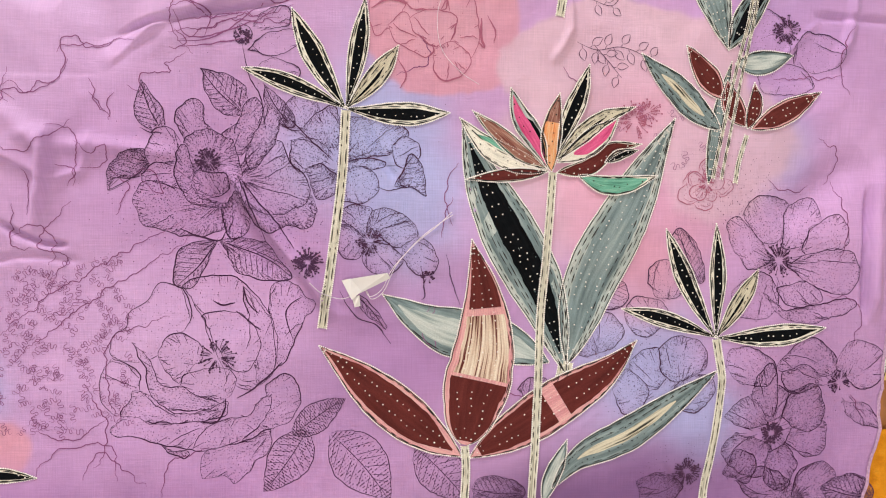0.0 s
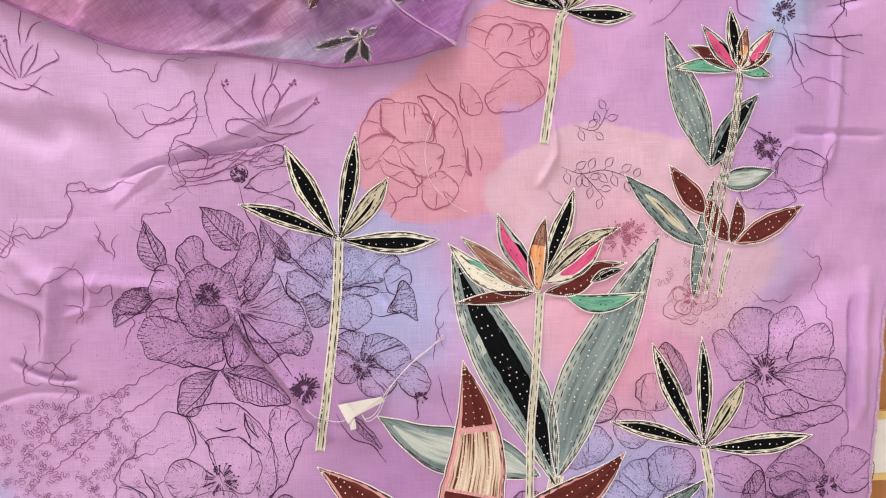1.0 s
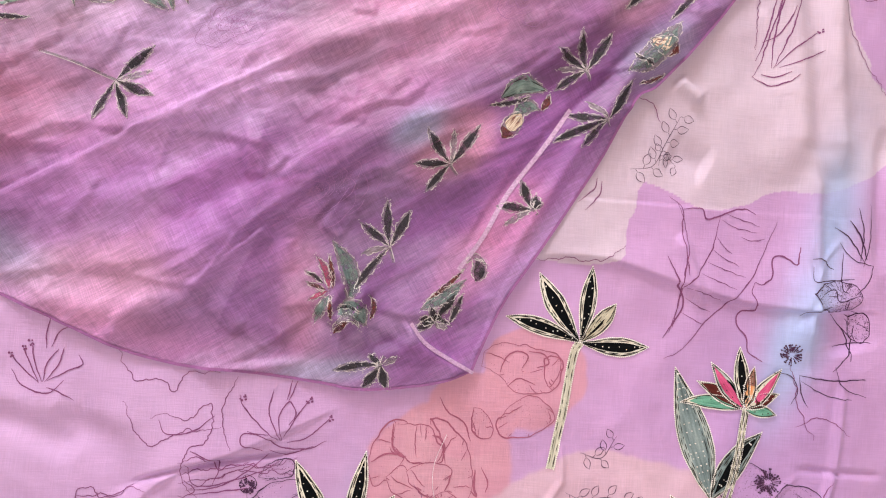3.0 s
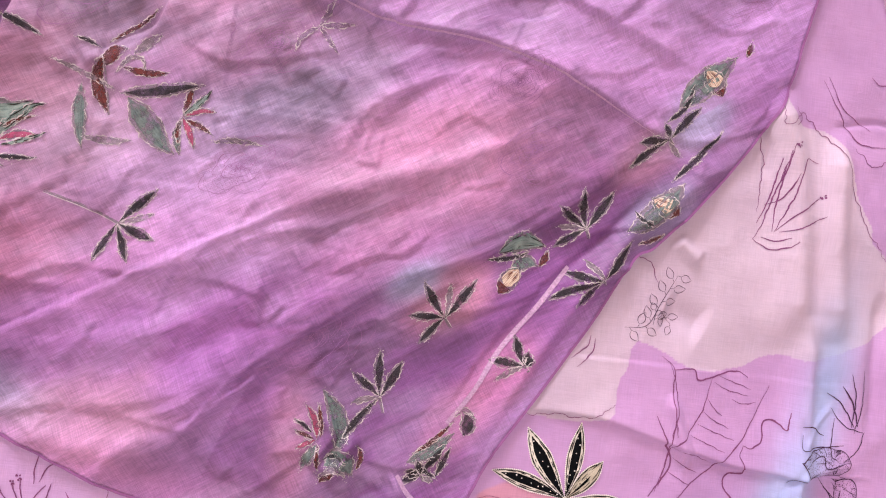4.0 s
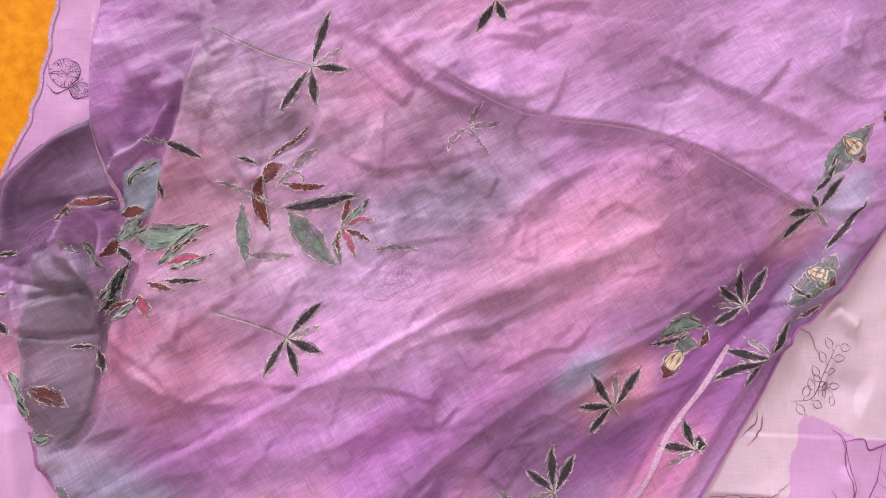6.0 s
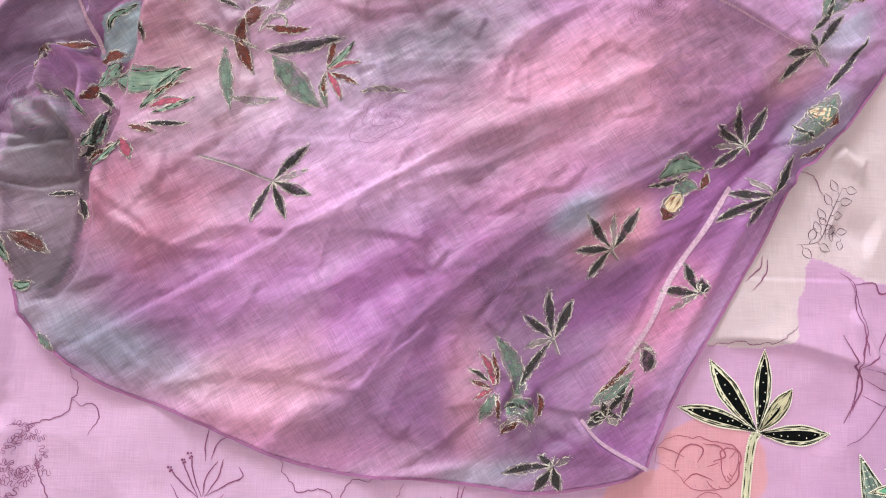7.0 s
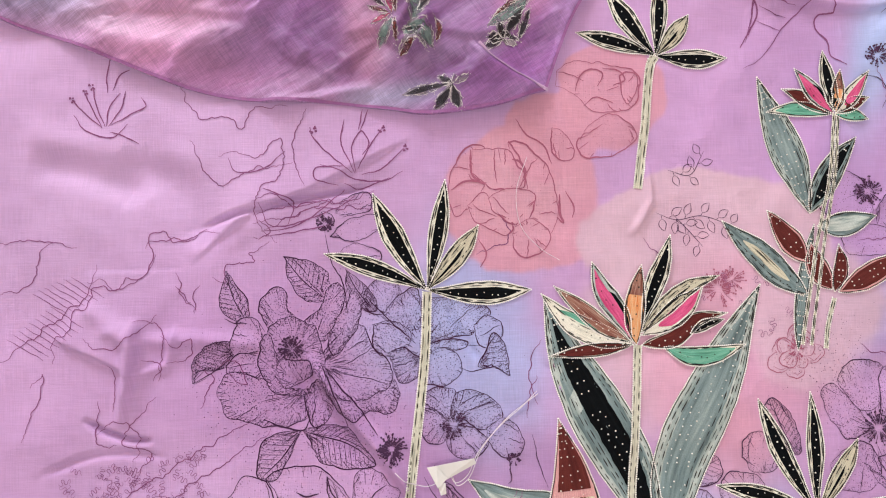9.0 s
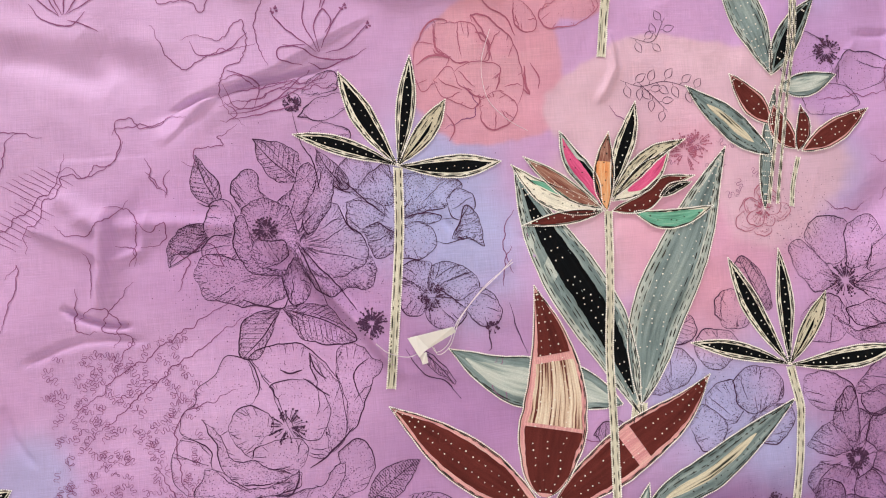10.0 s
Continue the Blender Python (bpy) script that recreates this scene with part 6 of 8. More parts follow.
coast((0.025, 0.127), (0.031, 0.090))
coast((-0.018, -0.016), (-0.024, -0.041), (-0.015, -0.066))
coast((-0.012, -0.016), (-0.017, -0.041), (-0.009, -0.069))
coast((0.058, -0.105), (0.084, -0.119), (0.110, -0.132))
coast((-0.056, 0.235), (-0.019, 0.248), (-0.032, 0.278))
coast((0.459, 0.127), (0.474, 0.074), (0.461, 0.027))
coast((0.430, 0.120), (0.402, 0.113), (0.374, 0.125))
coast((0.467, 0.303), (0.454, 0.264), (0.470, 0.225))
coast((0.378, 0.242), (0.427, 0.244), (0.462, 0.245))
coast((0.448, -0.006), (0.492, -0.020), (0.479, -0.073))
coast((0.480, -0.127), (0.503, -0.155))
coast((-0.490, 0.129), (-0.487, 0.154), (-0.471, 0.159), (-0.468, 0.180), (-0.452, 0.185), (-0.449, 0.205), (-0.424, 0.202), (-0.398, 0.216), (-0.390, 0.239))
coast((-0.544, 0.250), (-0.511, 0.254), (-0.466, 0.247))
coast((-0.543, 0.201), (-0.510, 0.212), (-0.502, 0.241), (-0.488, 0.252))
coast((-0.399, 0.245), (-0.387, 0.254), (-0.353, 0.253), (-0.339, 0.265))
coast((-0.368, 0.417), (-0.353, 0.393), (-0.341, 0.378), (-0.318, 0.381), (-0.301, 0.370), (-0.289, 0.390), (-0.253, 0.393))
coast((-0.324, 0.339), (-0.307, 0.345), (-0.283, 0.339), (-0.260, 0.360), (-0.260, 0.320), (-0.283, 0.303), (-0.286, 0.273), (-0.266, 0.249))
coast((-0.233, 0.390), (-0.248, 0.345), (-0.236, 0.308))
coast((-0.353, 0.357), (-0.324, 0.309), (-0.289, 0.327), (-0.248, 0.332))
coast((-0.542, 0.127), (-0.509, 0.155), (-0.460, 0.194), (-0.444, 0.228))
coast((-0.387, 0.094), (-0.420, 0.050), (-0.392, 0.037), (-0.414, 0.004))
coast((-0.509, 0.104), (-0.498, 0.120), (-0.508, 0.075), (-0.519, 0.053))
coast((-0.330, 0.121), (-0.307, 0.126), (-0.296, 0.102), (-0.319, 0.115))
coast((-0.368, 0.219), (-0.358, 0.191), (-0.347, 0.180))
coast((-0.407, 0.172), (-0.380, 0.161), (-0.384, 0.109))
coast((-0.444, 0.091), (-0.447, 0.051), (-0.426, 0.045))
coast((-0.400, 0.132), (-0.381, 0.127), (-0.389, 0.109))
coast((-0.460, -0.042), (-0.388, 0.010), (-0.274, 0.075))
coast((-0.449, -0.071), (-0.360, -0.002), (-0.269, 0.057))
coast((-0.293, -0.026), (-0.349, -0.049), (-0.356, -0.097), (-0.345, -0.145))
coast((-0.429, -0.143), (-0.396, -0.155), (-0.356, -0.133))
coast((-0.379, -0.198), (-0.362, -0.168), (-0.317, -0.206))
coast((-0.290, 0.268), (-0.256, 0.275), (-0.221, 0.288), (-0.163, 0.300))
coast((-0.279, 0.263), (-0.233, 0.282), (-0.152, 0.285))
coast((0.349, 0.960), (0.354, 0.919), (0.378, 0.936), (0.393, 0.928), (0.434, 0.895), (0.461, 0.850), (0.481, 0.811), (0.515, 0.773))
coast((0.366, 0.941), (0.375, 0.929), (0.365, 0.920))
coast((0.455, 0.905), (0.480, 0.888), (0.508, 0.899))
coast((0.090, 0.543), (0.131, 0.546), (0.165, 0.546), (0.194, 0.565))
coast((0.319, 0.934), (0.340, 0.875), (0.340, 0.813))
coast((0.191, 0.747), (0.221, 0.730), (0.230, 0.711))
coast((-0.580, 0.500), (-0.573, 0.471), (-0.593, 0.448), (-0.632, 0.441))
coast((-0.577, 0.466), (-0.551, 0.458), (-0.555, 0.431))
coast((-0.607, 0.413), (-0.595, 0.373), (-0.572, 0.328))
coast((0.131, 0.249), (0.148, 0.217), (0.141, 0.186))
coast((0.436, 0.177), (0.464, 0.156), (0.450, 0.123))
coast((0.406, 0.442), (0.420, 0.396), (0.442, 0.350))
coast((0.491, 0.357), (0.448, 0.377), (0.420, 0.363))
e = Engraving(3, 0.7)
e.petal((-0.278, 0.005), (-0.301, 0.008), (-0.314, -0.008), (-0.331, -0.020), (-0.336, -0.035), (-0.350, -0.045), (-0.351, -0.057), (-0.349, -0.070), (-0.316, -0.074), (-0.293, -0.056), (-0.270, -0.026), heart=(-0.253, -0.075), tone=0.25)
e.petal((-0.349, -0.070), (-0.361, -0.082), (-0.363, -0.103), (-0.357, -0.122), (-0.342, -0.133), (-0.311, -0.131), (-0.322, -0.104), (-0.328, -0.080), heart=(-0.294, -0.104), tone=0.3)
e.petal((-0.188, -0.024), (-0.188, 0.002), (-0.175, 0.012), (-0.161, 0.007), (-0.152, -0.006), (-0.142, -0.012), (-0.149, -0.027), (-0.161, -0.052), (-0.173, -0.076), (-0.182, -0.076), heart=(-0.194, -0.100), tone=0.8)
e.petal((-0.278, 0.005), (-0.266, 0.013), (-0.235, 0.017), (-0.217, 0.009), (-0.194, -0.015), (-0.182, -0.045), (-0.181, -0.076), (-0.189, -0.091), (-0.212, -0.106), (-0.235, -0.087), (-0.253, -0.045), (-0.260, -0.024), heart=(-0.235, -0.087), tone=0.35)
e.petal((-0.217, 0.005), (-0.203, -0.009), (-0.189, -0.027), (-0.183, -0.051), (-0.183, -0.076), (-0.189, -0.091), (-0.203, -0.097), (-0.207, -0.051), heart=(-0.200, -0.091), tone=0.6)
e.petal((-0.260, -0.027), (-0.250, -0.022), (-0.235, -0.020), (-0.221, -0.025), (-0.203, -0.039), (-0.200, -0.064), (-0.212, -0.085), (-0.228, -0.081), (-0.244, -0.057), heart=(-0.232, -0.081), tone=0.3)
e.stroke((-0.248, -0.010), (-0.238, -0.015), (-0.225, -0.012), wide=2)
e.stroke((-0.225, -0.021), (-0.212, -0.031), (-0.199, -0.042), wide=1.5)
e.stroke((-0.216, 0.003), (-0.212, -0.012), (-0.201, -0.024), wide=1.6)
e.petal((-0.302, -0.077), (-0.303, -0.062), (-0.293, -0.048), (-0.279, -0.044), (-0.264, -0.052), (-0.260, -0.070), (-0.272, -0.082), (-0.282, -0.100), (-0.293, -0.091), heart=(-0.267, -0.078), tone=0.5)
e.stamens((-0.244, -0.069), 0.026, 60)
e.petal((-0.282, -0.102), (-0.279, -0.090), (-0.268, -0.084), (-0.247, -0.083), (-0.232, -0.084), (-0.224, -0.095), (-0.228, -0.107), (-0.236, -0.114), (-0.253, -0.115), (-0.271, -0.111), heart=(-0.237, -0.112), tone=0.4)
e.petal((-0.330, -0.053), (-0.319, -0.065), (-0.310, -0.080), (-0.305, -0.095), (-0.294, -0.102), (-0.281, -0.102), (-0.268, -0.112), (-0.236, -0.115), (-0.246, -0.124), (-0.282, -0.127), (-0.302, -0.120), (-0.314, -0.105), (-0.319, -0.080), heart=(-0.239, -0.121), tone=0.9)
e.petal((-0.329, -0.104), (-0.314, -0.110), (-0.302, -0.122), (-0.282, -0.130), (-0.253, -0.125), (-0.234, -0.118), (-0.238, -0.133), (-0.265, -0.140), (-0.311, -0.138), (-0.341, -0.133), heart=(-0.237, -0.127), tone=0.9)
e.petal((-0.195, -0.101), (-0.176, -0.090), (-0.164, -0.093), (-0.158, -0.107), (-0.161, -0.129), (-0.176, -0.144), (-0.194, -0.152), (-0.212, -0.160), (-0.213, -0.143), (-0.194, -0.134), (-0.191, -0.116), heart=(-0.209, -0.140), tone=0.7)
e.petal((-0.342, -0.133), (-0.325, -0.134), (-0.300, -0.142), (-0.277, -0.140), (-0.239, -0.137), (-0.212, -0.133), (-0.199, -0.118), (-0.188, -0.115), (-0.194, -0.134), (-0.206, -0.149), (-0.224, -0.164), (-0.253, -0.170), (-0.276, -0.168), (-0.302, -0.161), (-0.328, -0.154), (-0.352, -0.148), heart=(-0.224, -0.133), tone=0.45)
e.petal((-0.259, -0.199), (-0.262, -0.181), (-0.253, -0.170), (-0.224, -0.164), (-0.197, -0.150), (-0.187, -0.149), (-0.191, -0.169), (-0.204, -0.183), (-0.217, -0.199), (-0.227, -0.207), (-0.236, -0.197), (-0.247, -0.198), heart=(-0.190, -0.153), tone=0.8)
e.petal((-0.302, -0.161), (-0.294, -0.172), (-0.279, -0.177), (-0.275, -0.170), (-0.291, -0.168), heart=(-0.288, -0.168), tone=1.5)
e.stroke((-0.224, -0.115), (-0.209, -0.106), (-0.189, -0.089), (-0.176, -0.076), wide=2)
e.stroke((-0.236, -0.115), (-0.237, -0.127), (-0.244, -0.139), (-0.259, -0.141), wide=2)
e.stroke((-0.164, -0.052), (-0.172, -0.030), (-0.169, -0.015), (-0.155, -0.006), wide=1.2)
e.make("printed_rose", INK, "large open rose drawn in dark ink")

e = Engraving(5, 1.5)
e.leaf((-0.260, 0.234), (-0.256, 0.212), (-0.243, 0.193), (-0.223, 0.185), (-0.210, 0.198), (-0.214, 0.213), (-0.230, 0.226), heart=(-0.217, 0.189), tone=0.7)
e.leaf((-0.318, 0.220), (-0.324, 0.200), (-0.325, 0.186), (-0.316, 0.171), (-0.302, 0.165), (-0.294, 0.170), (-0.297, 0.189), (-0.307, 0.204), heart=(-0.297, 0.167), tone=0.8)
e.leaf((-0.350, 0.105), (-0.351, 0.127), (-0.343, 0.139), (-0.328, 0.147), (-0.310, 0.149), (-0.304, 0.137), (-0.311, 0.125), (-0.325, 0.119), (-0.343, 0.117), heart=(-0.305, 0.138), tone=1.5)
e.leaf((-0.195, 0.220), (-0.194, 0.202), (-0.182, 0.184), (-0.164, 0.175), (-0.167, 0.194), (-0.182, 0.208), heart=(-0.167, 0.177), tone=0.9)
e.petal((-0.283, 0.177), (-0.279, 0.190), (-0.268, 0.198), (-0.259, 0.194), (-0.256, 0.179), (-0.249, 0.165), (-0.266, 0.159), (-0.276, 0.166), heart=(-0.246, 0.141), tone=0.8)
e.petal((-0.306, 0.163), (-0.309, 0.151), (-0.306, 0.135), (-0.290, 0.137), (-0.278, 0.143), (-0.284, 0.155), (-0.286, 0.166), (-0.296, 0.169), heart=(-0.263, 0.135), tone=0.3)
e.petal((-0.315, 0.122), (-0.313, 0.109), (-0.300, 0.106), (-0.283, 0.115), (-0.285, 0.128), (-0.302, 0.134), heart=(-0.263, 0.123), tone=0.5)
e.petal((-0.320, 0.095), (-0.313, 0.109), (-0.297, 0.110), (-0.274, 0.102), (-0.246, 0.090), (-0.235, 0.094), (-0.237, 0.072), (-0.257, 0.063), (-0.280, 0.063), (-0.300, 0.068), (-0.314, 0.077), heart=(-0.241, 0.093), tone=1.6)
e.petal((-0.238, 0.090), (-0.235, 0.071), (-0.229, 0.060), (-0.218, 0.062), (-0.211, 0.073), (-0.214, 0.090), (-0.225, 0.102), heart=(-0.229, 0.102), tone=0.9)
e.petal((-0.209, 0.099), (-0.193, 0.086), (-0.173, 0.089), (-0.152, 0.100), (-0.144, 0.085), (-0.154, 0.069), (-0.173, 0.072), (-0.186, 0.066), (-0.201, 0.075), heart=(-0.219, 0.117), tone=1.3)
e.petal((-0.217, 0.128), (-0.206, 0.142), (-0.194, 0.151), (-0.179, 0.153), (-0.172, 0.140), (-0.163, 0.130), (-0.153, 0.118), (-0.157, 0.100), (-0.173, 0.090), (-0.193, 0.087), (-0.209, 0.098), (-0.222, 0.118), heart=(-0.219, 0.120), tone=1.7)
e.petal((-0.211, 0.157), (-0.204, 0.175), (-0.194, 0.194), (-0.181, 0.182), (-0.185, 0.160), (-0.196, 0.144), (-0.208, 0.134), heart=(-0.222, 0.129), tone=1.2)
e.petal((-0.251, 0.163), (-0.234, 0.167), (-0.220, 0.183), (-0.215, 0.195), (-0.205, 0.202), (-0.198, 0.190), (-0.207, 0.166), (-0.216, 0.150), (-0.229, 0.152), heart=(-0.234, 0.135), tone=1.2)
e.petal((-0.275, 0.145), (-0.266, 0.161), (-0.249, 0.165), (-0.233, 0.159), (-0.225, 0.144), (-0.221, 0.123), (-0.234, 0.116), (-0.252, 0.122), (-0.266, 0.125), heart=(-0.249, 0.135), tone=1.6)
e.stamens((-0.252, 0.138), 0.0161, 90)
e.petal((-0.281, 0.134), (-0.274, 0.147), (-0.265, 0.129), (-0.266, 0.109), (-0.252, 0.099), (-0.238, 0.097), (-0.240, 0.092), (-0.260, 0.092), (-0.274, 0.104), (-0.283, 0.119), heart=(-0.241, 0.095), tone=1.0)
e.petal((-0.267, 0.115), (-0.260, 0.125), (-0.249, 0.123), (-0.236, 0.121), (-0.234, 0.109), (-0.244, 0.102), (-0.257, 0.101), heart=(-0.241, 0.102), tone=0.5)
e.stroke((-0.222, 0.123), (-0.212, 0.102), (-0.201, 0.075), (-0.194, 0.052), wide=1.4)
e.stroke((-0.219, 0.120), (-0.204, 0.099), (-0.182, 0.073), (-0.163, 0.046), wide=1.4)
e.make("printed_peony", INK, "dark peony drawn in dense ink lines and stipple")

e = Engraving(6, 1.1)
e.leaf((-0.242, 0.055), (-0.263, 0.054), (-0.280, 0.045), (-0.287, 0.028), (-0.286, 0.008), (-0.270, 0.005), (-0.257, 0.022), (-0.249, 0.040), heart=(-0.242, 0.054), tone=1.3)
e.leaf((-0.238, 0.054), (-0.218, 0.057), (-0.194, 0.052), (-0.181, 0.036), (-0.166, 0.014), (-0.194, 0.012), (-0.217, 0.018), (-0.231, 0.034), heart=(-0.238, 0.053), tone=1.0)
e.stroke((-0.280, 0.066), (-0.257, 0.057), (-0.240, 0.054), (-0.234, 0.063), wide=2)
e.stroke((-0.319, 0.171), (-0.310, 0.166), (-0.296, 0.165), wide=1)
e.leaf((-0.101, -0.003), (-0.092, -0.019), (-0.077, -0.034), (-0.066, -0.041), (-0.074, -0.025), (-0.086, -0.010), heart=(-0.104, -0.000), tone=0.4)
e.stroke((-0.116, -0.000), (-0.098, -0.028), (-0.077, -0.037), (-0.060, -0.058), wide=1.2)
e.make("printed_leaf", INK, "stippled leaf pair below the dark peony")

e = Engraving(7, 1.2)
e.petal((-0.176, 0.179), (-0.170, 0.199), (-0.152, 0.213), (-0.139, 0.197), (-0.143, 0.182), (-0.158, 0.174), heart=(-0.122, 0.143), tone=1.2)
e.petal((-0.152, 0.171), (-0.140, 0.188), (-0.122, 0.193), (-0.114, 0.173), (-0.121, 0.157), (-0.140, 0.160), heart=(-0.116, 0.137), tone=1.3)
e.petal((-0.110, 0.183), (-0.086, 0.185), (-0.062, 0.181), (-0.048, 0.169), (-0.062, 0.153), (-0.086, 0.146), (-0.107, 0.145), heart=(-0.116, 0.137), tone=1.2)
e.petal((-0.057, 0.155), (-0.045, 0.166), (-0.032, 0.156), (-0.037, 0.138), (-0.053, 0.137), heart=(-0.092, 0.137), tone=0.3)
e.petal((-0.164, 0.159), (-0.149, 0.161), (-0.131, 0.152), (-0.133, 0.137), (-0.149, 0.130), (-0.164, 0.138), heart=(-0.116, 0.131), tone=0.9)
e.petal((-0.114, 0.137), (-0.092, 0.141), (-0.070, 0.140), (-0.077, 0.131), (-0.098, 0.130), heart=(-0.116, 0.131), tone=0.8)
e.petal((-0.116, 0.123), (-0.092, 0.131), (-0.079, 0.122), (-0.082, 0.103), (-0.104, 0.097), (-0.117, 0.105), heart=(-0.122, 0.131), tone=0.5)
e.petal((-0.149, 0.127), (-0.134, 0.133), (-0.121, 0.123), (-0.123, 0.106), (-0.140, 0.103), heart=(-0.116, 0.131), tone=1.4)
e.leaf((-0.056, 0.115), (-0.048, 0.131), (-0.038, 0.148), (-0.027, 0.132), (-0.021, 0.103), (-0.034, 0.109), heart=(-0.054, 0.115), tone=1.2)
e.stroke((-0.077, 0.113), (-0.062, 0.109), (-0.034, 0.114), wide=0.8)
e.stroke((-0.176, 0.193), (-0.152, 0.167), (-0.122, 0.140), wide=1.3)
e.make("printed_peony", INK, "peony drawn over a blue dyed patch")

e = Engraving(8, 1.1)
e.petal((-0.117, 0.081), (-0.101, 0.092), (-0.085, 0.087), (-0.079, 0.073), (-0.091, 0.063), heart=(-0.086, 0.055), tone=1.1)
e.petal((-0.083, 0.073), (-0.074, 0.086), (-0.055, 0.083), (-0.039, 0.074), (-0.038, 0.055), (-0.055, 0.051), (-0.074, 0.061), heart=(-0.086, 0.055), tone=1.1)
e.petal((-0.117, 0.069), (-0.101, 0.067), (-0.091, 0.054), (-0.097, 0.038), (-0.114, 0.041), heart=(-0.086, 0.055), tone=0.8)
e.petal((-0.086, 0.051), (-0.062, 0.046), (-0.050, 0.032), (-0.066, 0.020), (-0.087, 0.030), heart=(-0.086, 0.055), tone=0.6)
e.petal((-0.046, 0.046), (-0.031, 0.055), (-0.015, 0.043), (-0.012, 0.024), (-0.027, 0.018), (-0.042, 0.030), heart=(-0.055, 0.046), tone=0.5)
e.stamens((-0.083, 0.053), 0.0186, 60)
e.stamens((-0.020, 0.015), 0.0099, 30)
e.make("printed_blossom", INK, "open blossom drawn in dark ink")

e = Engraving(9, 1.0)
e.petal((0.333, 0.046), (0.327, 0.070), (0.341, 0.078), (0.363, 0.053), (0.371, 0.034), (0.349, 0.026), heart=(0.383, 0.031), tone=0.7)
e.petal((0.355, 0.072), (0.347, 0.089), (0.366, 0.103), (0.397, 0.100), (0.400, 0.080), (0.384, 0.059), (0.366, 0.059), heart=(0.383, 0.031), tone=0.7)
e.petal((0.398, 0.072), (0.408, 0.093), (0.433, 0.102), (0.435, 0.074), (0.413, 0.052), (0.394, 0.052), heart=(0.383, 0.031), tone=0.6)
e.petal((0.430, 0.070), (0.461, 0.082), (0.470, 0.054), (0.441, 0.039), (0.419, 0.046), heart=(0.390, 0.031), tone=0.5)
e.petal((0.404, 0.027), (0.433, 0.039), (0.468, 0.042), (0.484, 0.024), (0.470, -0.001), (0.432, 0.006), heart=(0.390, 0.029), tone=0.7)
e.petal((0.335, -0.005), (0.356, 0.014), (0.377, 0.008), (0.384, -0.019), (0.364, -0.032), (0.339, -0.025), heart=(0.383, 0.027), tone=0.6)
e.petal((0.390, -0.000), (0.419, 0.006), (0.438, -0.012), (0.405, -0.020), heart=(0.387, 0.024), tone=0.8)
e.petal((0.376, -0.006), (0.398, -0.023), (0.433, -0.019), (0.468, -0.013), (0.474, -0.023), (0.433, -0.036), (0.398, -0.033), heart=(0.398, -0.022), tone=0.6)
e.stamens((0.387, 0.033), 0.0248, 80)
e.make("printed_peony", INK, "wide peony with dark stamens")

e = Engraving(10, 1.0)
e.petal((0.391, -0.093), (0.406, -0.072), (0.433, -0.061), (0.458, -0.086), (0.445, -0.101), heart=(0.470, -0.114), tone=0.9)
e.petal((0.463, -0.086), (0.484, -0.065), (0.514, -0.074), (0.521, -0.101), (0.495, -0.116), heart=(0.470, -0.114), tone=0.5)
e.petal((0.475, -0.136), (0.504, -0.141), (0.521, -0.165), (0.490, -0.157), heart=(0.466, -0.117), tone=0.6)
e.petal((0.437, -0.114), (0.408, -0.120), (0.399, -0.100), (0.428, -0.092), heart=(0.466, -0.114), tone=1.1)
e.petal((0.331, -0.091), (0.337, -0.071), (0.364, -0.075), (0.384, -0.092), (0.373, -0.110), (0.346, -0.106), heart=(0.388, -0.119), tone=0.6)
e.stamens((0.467, -0.110), 0.0186, 50)
e.make("printed_peony", INK, "peony with dark stamens near the edge")

e = Engraving(11, 1.3)
e.petal((0.332, -0.146), (0.361, -0.125), (0.388, -0.117), (0.405, -0.140), (0.385, -0.154), (0.355, -0.160), heart=(0.386, -0.170), tone=1.4)
e.petal((0.341, -0.172), (0.326, -0.191), (0.349, -0.213), (0.379, -0.215), (0.379, -0.187), heart=(0.386, -0.170), tone=1.1)
e.petal((0.385, -0.194), (0.378, -0.221), (0.399, -0.235), (0.414, -0.207), (0.403, -0.187), heart=(0.386, -0.170), tone=1.2)
e.petal((0.405, -0.182), (0.434, -0.197), (0.450, -0.189), (0.449, -0.161), (0.418, -0.160), heart=(0.386, -0.170), tone=0.8)
e.petal((0.401, -0.150), (0.409, -0.127), (0.437, -0.118), (0.449, -0.151), (0.426, -0.165), heart=(0.386, -0.170), tone=1.3)
e.petal((0.361, -0.125), (0.369, -0.098), (0.382, -0.092), (0.389, -0.119), (0.384, -0.146), heart=(0.386, -0.170), tone=0.9)
e.stamens((0.386, -0.170), 0.0167, 130)
e.make("printed_blossom", INK, "daisy with dark round heart")

e = Engraving(12, 1.5)
e.petal((0.348, -0.227), (0.371, -0.213), (0.398, -0.221), (0.414, -0.243), (0.371, -0.249), heart=(0.406, -0.234), tone=0.9)
e.petal((0.414, -0.243), (0.427, -0.215), (0.457, -0.213), (0.466, -0.238), (0.443, -0.253), heart=(0.413, -0.248), tone=0.9)
e.leaf((0.451, -0.238), (0.479, -0.223), (0.507, -0.230), (0.515, -0.254), (0.466, -0.254), heart=(0.518, -0.252), tone=1.7)
e.petal((0.328, -0.214), (0.342, -0.192), (0.364, -0.203), (0.356, -0.226), heart=(0.335, -0.225), tone=0.9)
e.stamens((0.280, -0.210), 0.0211, 110)
e.petal((0.223, -0.219), (0.250, -0.214), (0.272, -0.229), (0.258, -0.244), (0.231, -0.242), heart=(0.278, -0.215), tone=1.1)
e.make("printed_peony", INK, "dark peony drawn low on the cloth")

